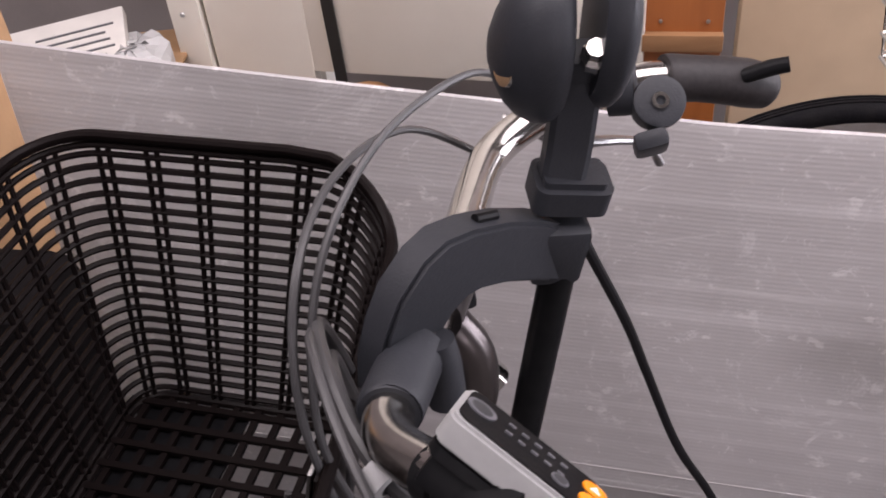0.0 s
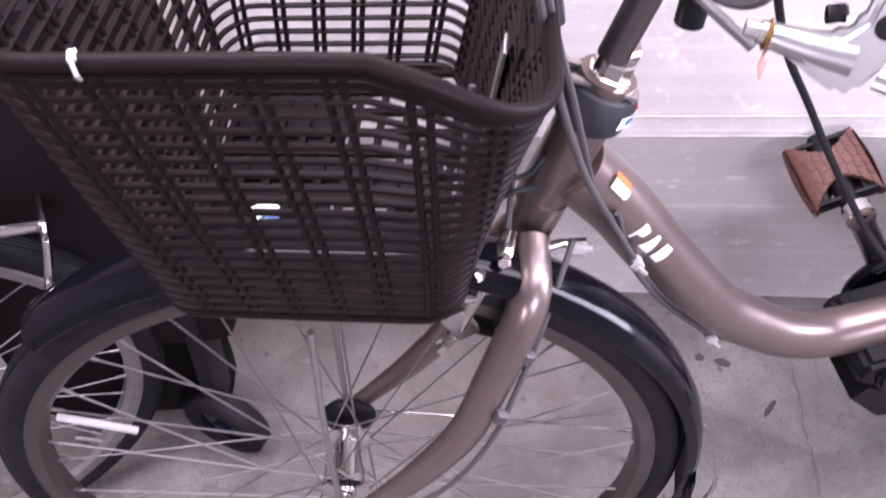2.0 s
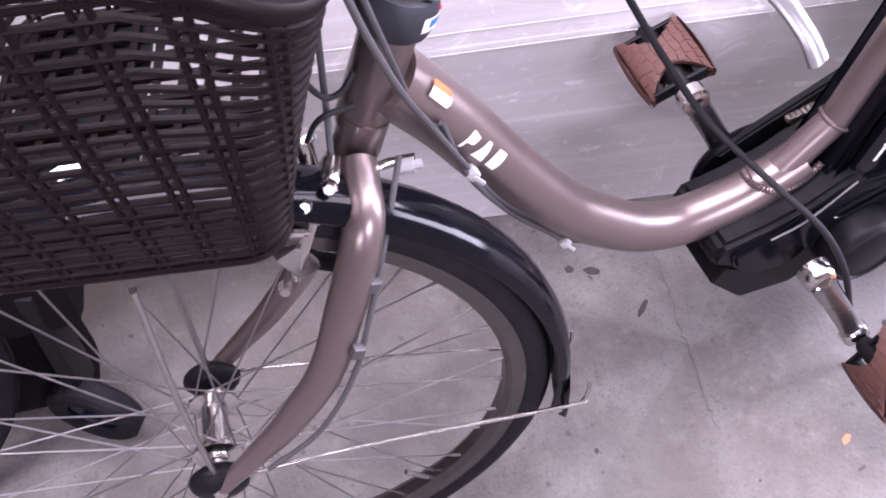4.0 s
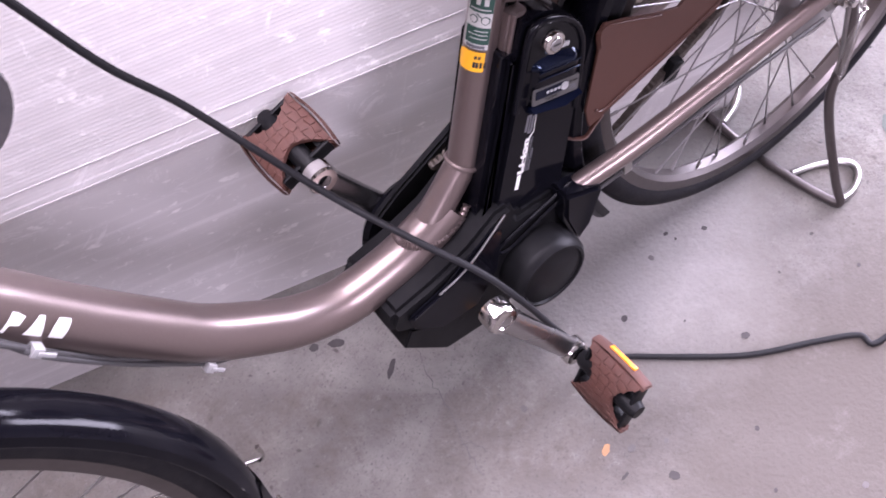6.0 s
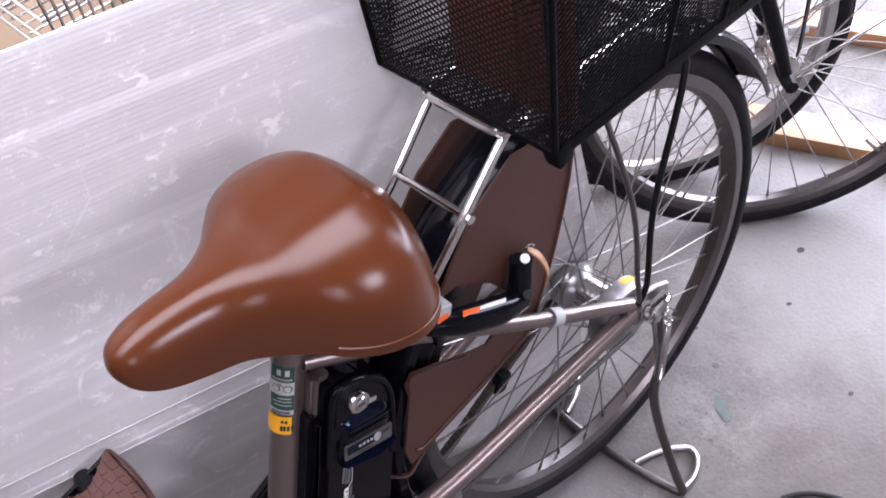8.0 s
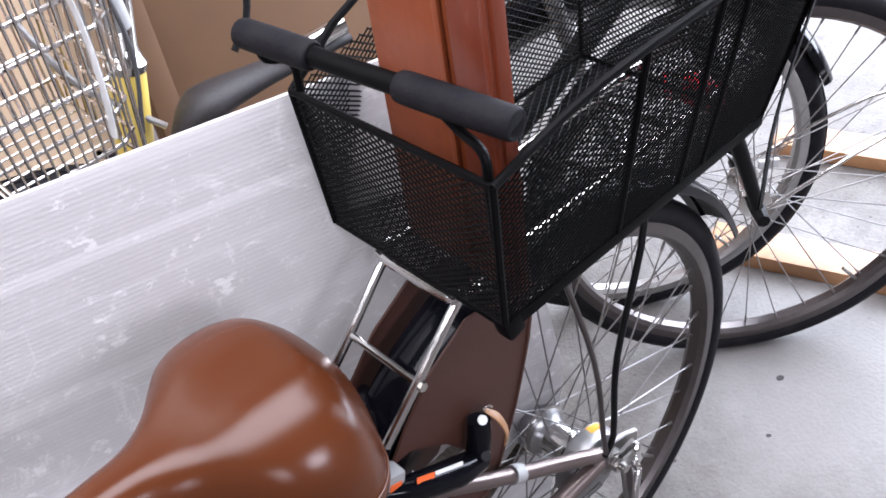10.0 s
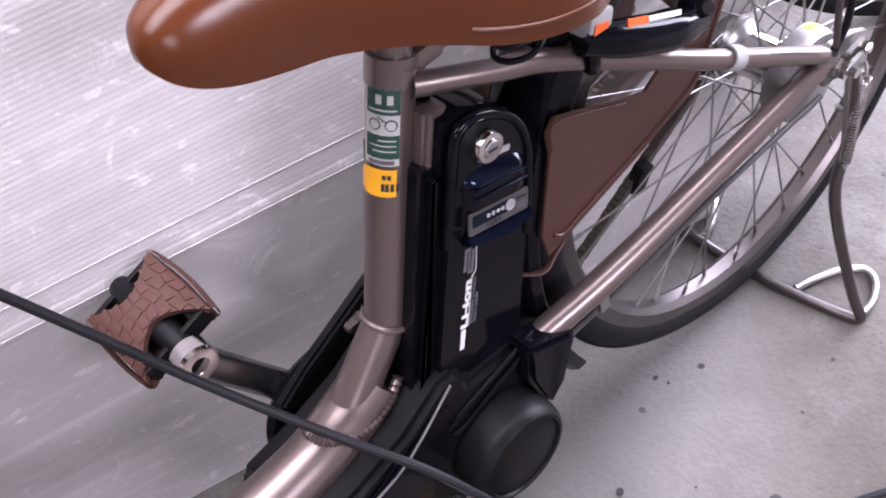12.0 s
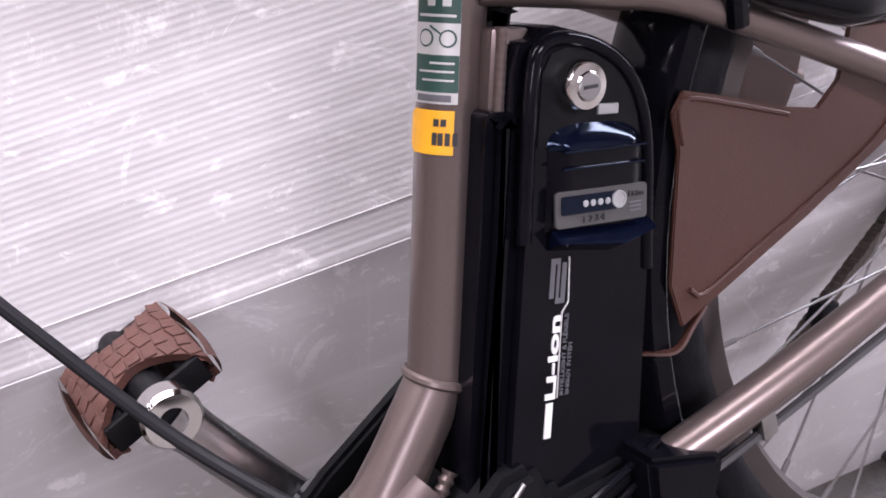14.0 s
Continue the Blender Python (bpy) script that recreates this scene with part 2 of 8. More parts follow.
def concrete():
    m = material("concrete", (0.182, 0.173, 0.160), 0.78, vary=0.85, scale=11, dark=(0.075, 0.068, 0.066), bump=0.8, bump_scale=140, stain=0.55, stain_scale=3.1)
    nt = m.node_tree
    b = nt.nodes["Principled BSDF"]
    co = next(n for n in nt.nodes if n.bl_idname == "ShaderNodeTexCoord")
    base = b.inputs["Base Color"].links[0].from_socket
    # dark specks of dropped oil and dirt
    vor = nt.nodes.new("ShaderNodeTexNoise")
    vor.inputs["Scale"].default_value = 55
    vor.inputs["Detail"].default_value = 1
    nt.links.new(co.outputs["Object"], vor.inputs["Vector"])
    r = nt.nodes.new("ShaderNodeMapRange")
    r.inputs["From Min"].default_value, r.inputs["From Max"].default_value = 0.725, 0.76
    nt.links.new(vor.outputs["Fac"], r.inputs["Value"])
    mx = nt.nodes.new("ShaderNodeMix")
    mx.data_type = "RGBA"
    mx.inputs["B"].default_value = (0.043, 0.04, 0.04, 1)
    nt.links.new(r.outputs["Result"], mx.inputs["Factor"])
    nt.links.new(base, mx.inputs["A"])
    # pale chalky patches
    n2 = nt.nodes.new("ShaderNodeTexNoise")
    n2.inputs["Scale"].default_value = 7.5
    n2.inputs["Detail"].default_value = 8
    n2.inputs["Roughness"].default_value = 0.7
    nt.links.new(co.outputs["Object"], n2.inputs["Vector"])
    r2 = nt.nodes.new("ShaderNodeMapRange")
    r2.inputs["From Min"].default_value, r2.inputs["From Max"].default_value, r2.inputs["To Max"].default_value = 0.6, 0.75, 0.5
    nt.links.new(n2.outputs["Fac"], r2.inputs["Value"])
    m2 = nt.nodes.new("ShaderNodeMix")
    m2.data_type = "RGBA"
    m2.inputs["B"].default_value = (0.24, 0.23, 0.222, 1)
    nt.links.new(r2.outputs["Result"], m2.inputs["Factor"])
    nt.links.new(mx.outputs["Result"], m2.inputs["A"])
    # wandering darker damp and dirt marks, and a fine peppering of grit
    last = m2.outputs["Result"]
    for sc_, dt_, ro_, lo_, hi_, top_, colr in (
            (1.7, 9, 0.72, 0.47, 0.62, 0.66, (0.088, 0.074, 0.062)), (3.6, 11, 0.80, 0.55, 0.66, 0.28, (0.27, 0.257, 0.25)), (6.5, 11, 0.80, 0.52, 0.61, 0.66, (0.080, 0.068, 0.058)),
            (17, 8, 0.82, 0.54, 0.63, 0.62, (0.070, 0.060, 0.052)), (30, 8, 0.85, 0.57, 0.65, 0.42, (0.25, 0.24, 0.228)), (48, 10, 0.85, 0.50, 0.60, 0.55, (0.088, 0.080, 0.074)),
            (110, 4, 0.75, 0.56, 0.70, 0.45, (0.075, 0.07, 0.068)), (240, 2, 0.5, 0.60, 0.70, 0.65, (0.05, 0.046, 0.045)), (95, 3, 0.6, 0.64, 0.74, 0.25, (0.27, 0.26, 0.25))):
        n3 = nt.nodes.new("ShaderNodeTexNoise")
        n3.inputs["Scale"].default_value, n3.inputs["Detail"].default_value, n3.inputs["Roughness"].default_value = sc_, dt_, ro_
        nt.links.new(co.outputs["Object"], n3.inputs["Vector"])
        r4 = nt.nodes.new("ShaderNodeMapRange")
        r4.inputs["From Min"].default_value, r4.inputs["From Max"].default_value, r4.inputs["To Max"].default_value = lo_, hi_, top_
        nt.links.new(n3.outputs["Fac"], r4.inputs["Value"])
        m4 = nt.nodes.new("ShaderNodeMix")
        m4.data_type = "RGBA"
        m4.inputs["B"].default_value = (*colr, 1)
        nt.links.new(r4.outputs["Result"], m4.inputs["Factor"])
        nt.links.new(last, m4.inputs["A"])
        last = m4.outputs["Result"]
    # brown blotches by cable and pedals carry painted shade; pale patches paint in daylight
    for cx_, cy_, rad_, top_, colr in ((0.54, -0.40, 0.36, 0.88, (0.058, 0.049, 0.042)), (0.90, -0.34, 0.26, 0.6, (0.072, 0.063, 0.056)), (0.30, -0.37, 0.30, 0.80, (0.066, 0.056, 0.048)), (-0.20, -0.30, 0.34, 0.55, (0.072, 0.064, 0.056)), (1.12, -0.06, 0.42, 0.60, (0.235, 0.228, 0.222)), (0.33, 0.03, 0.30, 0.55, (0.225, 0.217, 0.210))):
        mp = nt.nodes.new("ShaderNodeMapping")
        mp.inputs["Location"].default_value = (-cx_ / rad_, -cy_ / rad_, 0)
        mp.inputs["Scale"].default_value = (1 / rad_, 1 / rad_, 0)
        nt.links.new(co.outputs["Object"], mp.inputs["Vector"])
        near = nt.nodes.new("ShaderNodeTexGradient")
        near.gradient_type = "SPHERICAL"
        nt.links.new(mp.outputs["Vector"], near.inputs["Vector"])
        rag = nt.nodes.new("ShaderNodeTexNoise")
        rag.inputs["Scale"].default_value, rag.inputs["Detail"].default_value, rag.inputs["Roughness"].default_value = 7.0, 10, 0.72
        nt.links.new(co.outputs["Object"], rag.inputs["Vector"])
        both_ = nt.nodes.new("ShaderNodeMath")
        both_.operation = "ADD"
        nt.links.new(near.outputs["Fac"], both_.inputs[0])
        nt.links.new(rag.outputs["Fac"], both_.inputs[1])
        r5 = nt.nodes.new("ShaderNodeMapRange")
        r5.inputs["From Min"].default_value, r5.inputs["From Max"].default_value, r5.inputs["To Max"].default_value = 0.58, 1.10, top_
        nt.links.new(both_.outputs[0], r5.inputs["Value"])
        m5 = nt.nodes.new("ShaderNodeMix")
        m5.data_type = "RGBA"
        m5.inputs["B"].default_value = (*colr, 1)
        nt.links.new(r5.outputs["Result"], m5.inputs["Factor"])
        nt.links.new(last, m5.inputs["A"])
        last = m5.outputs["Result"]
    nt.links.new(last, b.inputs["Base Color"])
    return m


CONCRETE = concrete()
STAIN = material("oil_stain", (0.028, 0.024, 0.024), 0.8, vary=0.5, scale=80, dark=(0.055, 0.05, 0.05))
FAINTSTAIN = material("faint_stain", (0.077, 0.071, 0.069), 0.8, vary=0.6, scale=90, dark=(0.11, 0.102, 0.1))
GREENSTAIN = material("green_stain", (0.098, 0.118, 0.107), 0.85, vary=0.5, scale=60)


def corrugated():
    """Translucent grey-white twin-wall plastic: scratches and chalky scuffs over fine flutes that are modelled."""
    m = material("twin_wall_plastic", (0.55, 0.53, 0.535), 0.40, vary=0.25, scale=18, dark=(0.42, 0.40, 0.41), stain=0.25, stain_scale=2.2, rough_vary=0.12)
    nt = m.node_tree
    b = nt.nodes["Principled BSDF"]
    co = next(n for n in nt.nodes if n.bl_idname == "ShaderNodeTexCoord")
    base = b.inputs["Base Color"].links[0].from_socket

    def layer(src, fac, colour):
        mx = nt.nodes.new("ShaderNodeMix")
        mx.data_type = "RGBA"
        mx.inputs["B"].default_value = (*colour, 1)
        nt.links.new(fac, mx.inputs["Factor"])
        nt.links.new(src, mx.inputs["A"])
        return mx.outputs["Result"]

    def noise_fac(scale, lo, hi, top, detail=8, rough=0.65, stretch=(1, 1, 1), dist=0.0):
        mp = nt.nodes.new("ShaderNodeMapping")
        mp.inputs["Scale"].default_value = stretch
        nt.links.new(co.outputs["Object"], mp.inputs["Vector"])
        n = nt.nodes.new("ShaderNodeTexNoise")
        n.inputs["Scale"].default_value, n.inputs["Detail"].default_value, n.inputs["Roughness"].default_value, n.inputs["Distortion"].default_value = scale, detail, rough, dist
        nt.links.new(mp.outputs["Vector"], n.inputs["Vector"])
        r = nt.nodes.new("ShaderNodeMapRange")
        r.inputs["From Min"].default_value, r.inputs["From Max"].default_value, r.inputs["To Max"].default_value = lo, hi, top
        nt.links.new(n.outputs["Fac"], r.inputs["Value"])
        return r.outputs["Result"]

    out = layer(base, noise_fac(1.2, 0.42, 0.66, 0.45, 3, 0.5, (0.6, 1, 2.5)), (0.38, 0.365, 0.37))
    out = layer(out, noise_fac(2.2, 0.50, 0.64, 0.30, 4, 0.6, (0.3, 1, 30), 0.4), (0.70, 0.68, 0.69))
    out = layer(out, noise_fac(30, 0.63, 0.68, 0.8, 4, 0.6, (1, 1, 1.5)), (0.82, 0.80, 0.80))
    out = layer(out, noise_fac(7, 0.555, 0.595, 0.50, 12, 0.85, (1, 1, 1.3), 2.5), (0.83, 0.81, 0.82))
    out = layer(out, noise_fac(16, 0.61, 0.64, 0.6, 6, 0.8, (1, 1, 1.2), 3.5), (0.86, 0.84, 0.85))
    out = layer(out, noise_fac(9, 0.62, 0.72, 0.5, 10, 0.75, (1, 1, 1.6), 1.5), (0.76, 0.74, 0.75))
    out = layer(out, noise_fac(3.0, 0.58, 0.70, 0.35, 2, 0.5, (0.25, 1, 22)), (0.74, 0.72, 0.73))
    nt.links.new(out, b.inputs["Base Color"])
    # thin crossing scratches
    wv = nt.nodes.new("ShaderNodeTexVoronoi")
    wv.feature = "DISTANCE_TO_EDGE"
    wv.inputs["Scale"].default_value = 4.5
    nt.links.new(co.outputs["Object"], wv.inputs["Vector"])
    r = nt.nodes.new("ShaderNodeMapRange")
    r.inputs["From Min"].default_value, r.inputs["From Max"].default_value, r.inputs["To Min"].default_value, r.inputs["To Max"].default_value = 0.0, 0.006, 0.35, 0.0
    nt.links.new(wv.outputs["Distance"], r.inputs["Value"])
    gate = nt.nodes.new("ShaderNodeMath")
    gate.operation = "MULTIPLY"
    nt.links.new(r.outputs["Result"], gate.inputs[0])
    nt.links.new(noise_fac(5, 0.5, 0.6, 1.0, 2), gate.inputs[1])
    out = layer(out, gate.outputs[0], (0.82, 0.80, 0.80))
    nt.links.new(out, b.inputs["Base Color"])
    # the thin plastic lets some light through
    glow = nt.nodes.new("ShaderNodeBsdfTranslucent")
    glow.inputs["Color"].default_value = (0.84, 0.84, 0.82, 1)
    both = nt.nodes.new("ShaderNodeMixShader")
    both.inputs["Fac"].default_value = 0.25
    nt.links.new(b.outputs["BSDF"], both.inputs[1])
    nt.links.new(glow.outputs["BSDF"], both.inputs[2])
    nt.links.new(both.outputs["Shader"], nt.nodes["Material Output"].inputs["Surface"])
    return m


BOARD = corrugated()


# ---------------------------------------------------------------- mesh helpers
def spline(pts, n=8):
    """Catmull-Rom through the points."""
    p = [Vector(q) for q in pts]
    if len(p) < 3 or n < 2:
        return p
    e = [2 * p[0] - p[1]] + p + [2 * p[-1] - p[-2]]
    out = []
    for i in range(1, len(e) - 2):
        a, b, c, d = e[i - 1], e[i], e[i + 1], e[i + 2]
        for k in range(n):
            t = k / n
            out.append(0.5 * (2 * b + (c - a) * t + (2 * a - 5 * b + 4 * c - d) * t * t + (3 * b - a - 3 * c + d) * t ** 3))
    return out + [p[-1]]


class Shape:
    """Collects vertices and faces."""

    def __init__(self):
        self.v, self.f = [], []

    def add(self, v, f):
        k = len(self.v)
        self.v += [tuple(q) for q in v]
        self.f += [[i + k for i in q] for q in f]
        return self

    def tube(self, pts, r, seg=10, smooth=8, closed=False, cap=True, flat=1.0, up=None):
        """A round (or, with flat, an oval) bar along a curve. r: one radius or one for each point."""
        path = spline(pts, smooth) if smooth else [Vector(q) for q in pts]
        m = len(path)
        if isinstance(r, (int, float)):
            rad = [r] * m
        else:
            rad = [r[min(len(r) - 1, int(i / (m - 1) * (len(r) - 1)))] * (1 - (i / (m - 1) * (len(r) - 1)) % 1) + r[min(len(r) - 1, int(i / (m - 1) * (len(r) - 1)) + 1)] * ((i / (m - 1) * (len(r) - 1)) % 1) for i in range(m)]
        v, f = [], []
        nrm = None
        for i, q in enumerate(path):
            a = path[(i - 1) % m] if closed or i else q
            b = path[(i + 1) % m] if closed or i < m - 1 else q
            t = (b - a).normalized()
            if nrm is None:
                ref = Vector(up) if up else (Vector((0, 0, 1)) if abs(t.z) < 0.9 else Vector((1, 0, 0)))
                nrm = (ref - t * ref.dot(t)).normalized()
            else:
                nrm = (nrm - t * nrm.dot(t)).normalized()
            bi = t.cross(nrm)
            for k in range(seg):
                an = 2 * math.pi * k / seg
                v.append(q + rad[i] * (nrm * math.cos(an) * flat + bi * math.sin(an)))
        for i in range(m if closed else m - 1):
            j = (i + 1) % m
            for k in range(seg):
                l = (k + 1) % seg
                f.append([i * seg + k, i * seg + l, j * seg + l, j * seg + k])
        if cap and not closed:
            f.append(list(range(seg - 1, -1, -1)))
            f.append(list(range((m - 1) * seg, m * seg)))
        return self.add(v, f)

    def lathe(self, prof, origin, axis, seg=24, closed=False, arc=(0, 360)):
        """Turns (along, radius) pairs round an axis."""
        o, a = Vector(origin), Vector(axis).normalized()
        ref = Vector((0, 0, 1)) if abs(a.z) < 0.9 else Vector((1, 0, 0))
        x = (ref - a * ref.dot(a)).normalized()
        y = a.cross(x)
        full = arc == (0, 360)
        n = seg if full else seg + 1
        v, f = [], []
        for k in range(n):
            an = radians(arc[0] + (arc[1] - arc[0]) * k / seg)
            d = x * math.cos(an) + y * math.sin(an)
            v += [o + a * s + d * r for s, r in prof]
        m = len(prof)
        for k in range(seg):
            l = (k + 1) % n
            for i in range(m if closed else m - 1):
                j = (i + 1) % m
                f.append([k * m + i, k * m + j, l * m + j, l * m + i])
        return self.add(v, f)

    def box(self, size, m=None, bevel=0.0):
        bm = bmesh.new()
        bmesh.ops.create_cube(bm, size=1.0, matrix=Matrix.Diagonal((*size, 1)))
        if bevel:
            bmesh.ops.bevel(bm, geom=bm.edges[:], offset=bevel, segments=2, affect="EDGES", profile=0.6)
        m = m or Matrix.Identity(4)
        bm.verts.index_update()
        self.add([m @ w.co for w in bm.verts], [[w.index for w in q.verts] for q in bm.faces])
        bm.free()
        return self

    def plate(self, outline, m=None, thick=0.004, bevel=0.0):
        """A flat outline (x, y) given thickness along z, from -thick/2 to thick/2."""
        bm = bmesh.new()
        vs = [bm.verts.new((x, y, -thick / 2)) for x, y in outline]
        face = bm.faces.new(vs)
        r = bmesh.ops.extrude_face_region(bm, geom=[face])
        bmesh.ops.translate(bm, vec=(0, 0, thick), verts=[q for q in r["geom"] if isinstance(q, bmesh.types.BMVert)])
        bmesh.ops.recalc_face_normals(bm, faces=bm.faces[:])
        if bevel:
            bmesh.ops.bevel(bm, geom=[e for e in bm.edges if len(e.link_faces) == 2 and e.calc_face_angle(0) > 0.6], offset=bevel, segments=2, affect="EDGES")
        m = m or Matrix.Identity(4)
        bm.verts.index_update()
        self.add([m @ w.co for w in bm.verts], [[w.index for w in q.verts] for q in bm.faces])
        bm.free()
        return self

    def ball(self, c, r, seg=14, squash=(1, 1, 1)):
        v, f = [], []
        rings = seg // 2
        for i in range(rings + 1):
            th = math.pi * i / rings
            for k in range(seg):
                an = 2 * math.pi * k / seg
                v.append((c[0] + r * squash[0] * math.sin(th) * math.cos(an), c[1] + r * squash[1] * math.sin(th) * math.sin(an), c[2] + r * squash[2] * math.cos(th)))
        for i in range(rings):
            for k in range(seg):
                l = (k + 1) % seg
                f.append([i * seg + k, (i + 1) * seg + k, (i + 1) * seg + l, i * seg + l])
        return self.add(v, f)

    def moved(self, m):
        self.v = [tuple(m @ Vector(q)) for q in self.v]
        return self


def mesh_of(name, shape, mat, angle=35):
    me = bpy.data.meshes.new(name)
    me.from_pydata(shape.v, [], shape.f)
    bm = bmesh.new()
    bm.from_mesh(me)
    bmesh.ops.remove_doubles(bm, verts=bm.verts[:], dist=1e-6)
    bmesh.ops.recalc_face_normals(bm, faces=bm.faces[:])
    bm.to_mesh(me)
    bm.free()
    me.polygons.foreach_set("use_smooth", [True] * len(me.polygons))
    me.set_sharp_from_angle(angle=radians(angle))
    me.materials.append(mat)
    return me


def part(name, shape, mat, parent=None, label="", angle=35):
    ob = new(name, mesh_of(name, shape, mat, angle))
    if parent:
        ob.parent = parent
        ob.matrix_parent_inverse = parent.matrix_world.inverted()
    return tagged(ob, label)


def thing(name, label, category, at=(0, 0, 0), group="", kind=""):
    ob = new(name)
    ob.empty_display_size = 0.05
    ob.location = at
    bpy.context.view_layer.update()
    return tagged(ob, label, category, group, kind)


def writing(text, size, m, mat, parent, name="lettering", depth=0.0004, shear=0.0, bold=0.0):
    """Letters in the built-in font, as a mesh."""
    c = bpy.data.curves.new(name, "FONT")
    c.body, c.size, c.extrude, c.shear, c.offset = text, size, depth, shear, bold
    c.align_x = "LEFT"
    tmp = bpy.data.objects.new("tmp", c)
    scene.collection.objects.link(tmp)
    bpy.context.view_layer.update()
    me = bpy.data.meshes.new_from_object(tmp.evaluated_get(bpy.context.evaluated_depsgraph_get()))
    bpy.data.objects.remove(tmp)
    me.transform(m)
    me.materials.clear()
    me.materials.append(mat)
    ob = new(name, me)
    ob.parent = parent
    ob.matrix_parent_inverse = parent.matrix_world.inverted()
    return ob


def basis(o, x, y):
    """A matrix at o whose x and y run along the given directions (made square)."""
    x = Vector(x).normalized()
    y = Vector(y)
    y = (y - x * x.dot(y)).normalized()
    z = x.cross(y)
    return Matrix(((x.x, y.x, z.x, o[0]), (x.y, y.y, z.y, o[1]), (x.z, y.z, z.z, o[2]), (0, 0, 0, 1)))


# ---------------------------------------------------------------- the garage
def slab(name, lo, hi, mat, label="", category="", kind="structure"):
    s = Shape().box([b - a for a, b in zip(lo, hi)], Matrix.Translation([(a + b) / 2 for a, b in zip(lo, hi)]))
    return tagged(part(name, s, mat), label, category, kind=kind)


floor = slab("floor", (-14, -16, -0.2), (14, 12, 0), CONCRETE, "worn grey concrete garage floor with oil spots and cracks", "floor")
slab("wall_back", (-2.6, 1.5, 0), (2.9, 1.65, 2.5), MAUVE, "dull mauve-grey plaster wall behind the stored things", "wall")
slab("wall_left", (-2.75, -2.4, 0), (-2.6, 1.65, 2.5), DIMWALL, "unseen side wall, plaster coloured dark to cut bounced light", "wall")
def walling(name, boxes, mat, label, category):
    sh = Shape()
    for lo, hi in boxes:
        sh.box([q - p for p, q in zip(lo, hi)], Matrix.Translation([(p + q) / 2 for p, q in zip(lo, hi)]))
    return tagged(part(name, sh, mat), label, category, kind="structure")


walling("ceiling", (((-2.75, -2.55, 2.5), (3.05, -0.85, 2.62)), ((-2.75, 0.65, 2.5), (3.05, 1.65, 2.62)), ((-2.75, -0.85, 2.5), (-2.05, 0.65, 2.62)), ((2.65, -0.85, 2.5), (3.05, 0.65, 2.62))), BOARDING, "unseen boarded ceiling, dark to cut bounced light, round the added roof sheets", "ceiling")
# unseen sheets, made up to go with the added roof lamp
for k in range(5):
    slab("added_roof_sheet", (-2.10 + 0.96 * k, -0.90, 2.625), (-1.15 + 0.96 * k, 0.70, 2.633), BOARD, "unseen milky corrugated sheet above the added roof lamp", "roof sheet")
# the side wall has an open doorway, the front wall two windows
walling("wall_right", (((2.9, -2.4, 0), (3.05, -1.1, 2.5)), ((2.9, 1.3, 0), (3.05, 1.65, 2.5)), ((2.9, -1.1, 2.05), (3.05, 1.3, 2.5))), DIMWALL, "unseen side wall, dark to cut bounced light, with a wide open doorway", "wall")
walling("wall_front", (((-2.75, -2.55, 0), (3.05, -2.4, 0.95)), ((-2.75, -2.55, 2.02), (3.05, -2.4, 2.5)), ((-2.75, -2.55, 0.95), (-2.2, -2.4, 2.02)), ((-1.2, -2.55, 0.95), (-0.4, -2.4, 2.02)), ((1.2, -2.55, 0.95), (3.05, -2.4, 2.02))), DIMWALL, "unseen front wall, dark to cut bounced light, with two windows", "wall")


def blot(name, x, y, size, mat, seed, stretch=1.0, turn=0.0):
    """A flat ragged stain on the floor, hardly raised."""
    rnd = random.Random(seed)
    n = 26
    out = []
    for k in range(n):
        a = 2 * math.pi * k / n
        r = size * (0.8 + 0.10 * math.sin(2 * a + seed) + 0.05 * math.sin(5 * a + 2 * seed) + rnd.uniform(-0.04, 0.04))
        u, v = r * math.cos(a) * stretch, r * math.sin(a)
        out.append((u * math.cos(turn) - v * math.sin(turn), u * math.sin(turn) + v * math.cos(turn)))
    s = Shape().plate(out, Matrix.Translation((x, y, 0.0008)), 0.0006)
    ob = part(name, s, mat, floor)
    return ob


SPOTS = [(0.145, -0.272, 0.010), (0.064, -0.086, 0.0055), (-0.185, -0.085, 0.0055), (0.245, -0.075, 0.0075), (0.13, -0.214, 0.0065), (0.341, -0.196, 0.0085),
         (0.42, -0.044, 0.006), (0.335, -0.03, 0.005), (0.38, -0.03, 0.003), (0.22, -0.36, 0.004), (0.30, -0.42, 0.005), (1.06, -0.01, 0.010), (0.95, -0.06, 0.006),
         (0.05, -0.30, 0.004), (-0.02, -0.20, 0.003), (0.52, -0.22, 0.004), (0.64, -0.05, 0.004), (0.86, -0.22, 0.006), (0.78, -0.35, 0.005), (-0.30, -0.16, 0.004), (0.196, 0.018, 0.006), (0.26, -0.293, 0.005), (0.168, -0.234, 0.004), (0.376, -0.015, 0.005), (0.514, -0.147, 0.004), (0.781, -0.045, 0.006), (0.44, -0.16, 0.003), (0.56, -0.31, 0.004), (0.47, -0.36, 0.006), (0.30, -0.13, 0.0025), (0.82, 0.02, 0.005)]
for i, (x, y, r) in enumerate(SPOTS):
    blot("oil_spot", x, y, r * (0.95 if i % 3 == 1 else 0.75), FAINTSTAIN if i % 3 == 1 else STAIN, 10 + i)
blot("oil_spot", -0.034, 0.078, 0.0055, STAIN, 40, 3.2, 0.75)
blot("oil_spot", -0.070, 0.162, 0.008, STAIN, 41, 1.8, -0.4)
blot("oil_spot", -0.098, 0.178, 0.007, STAIN, 42, 1.3, 0.2)
blot("oil_spot", 0.10, -0.235, 0.0022, STAIN, 43, 4.0, 0.1)
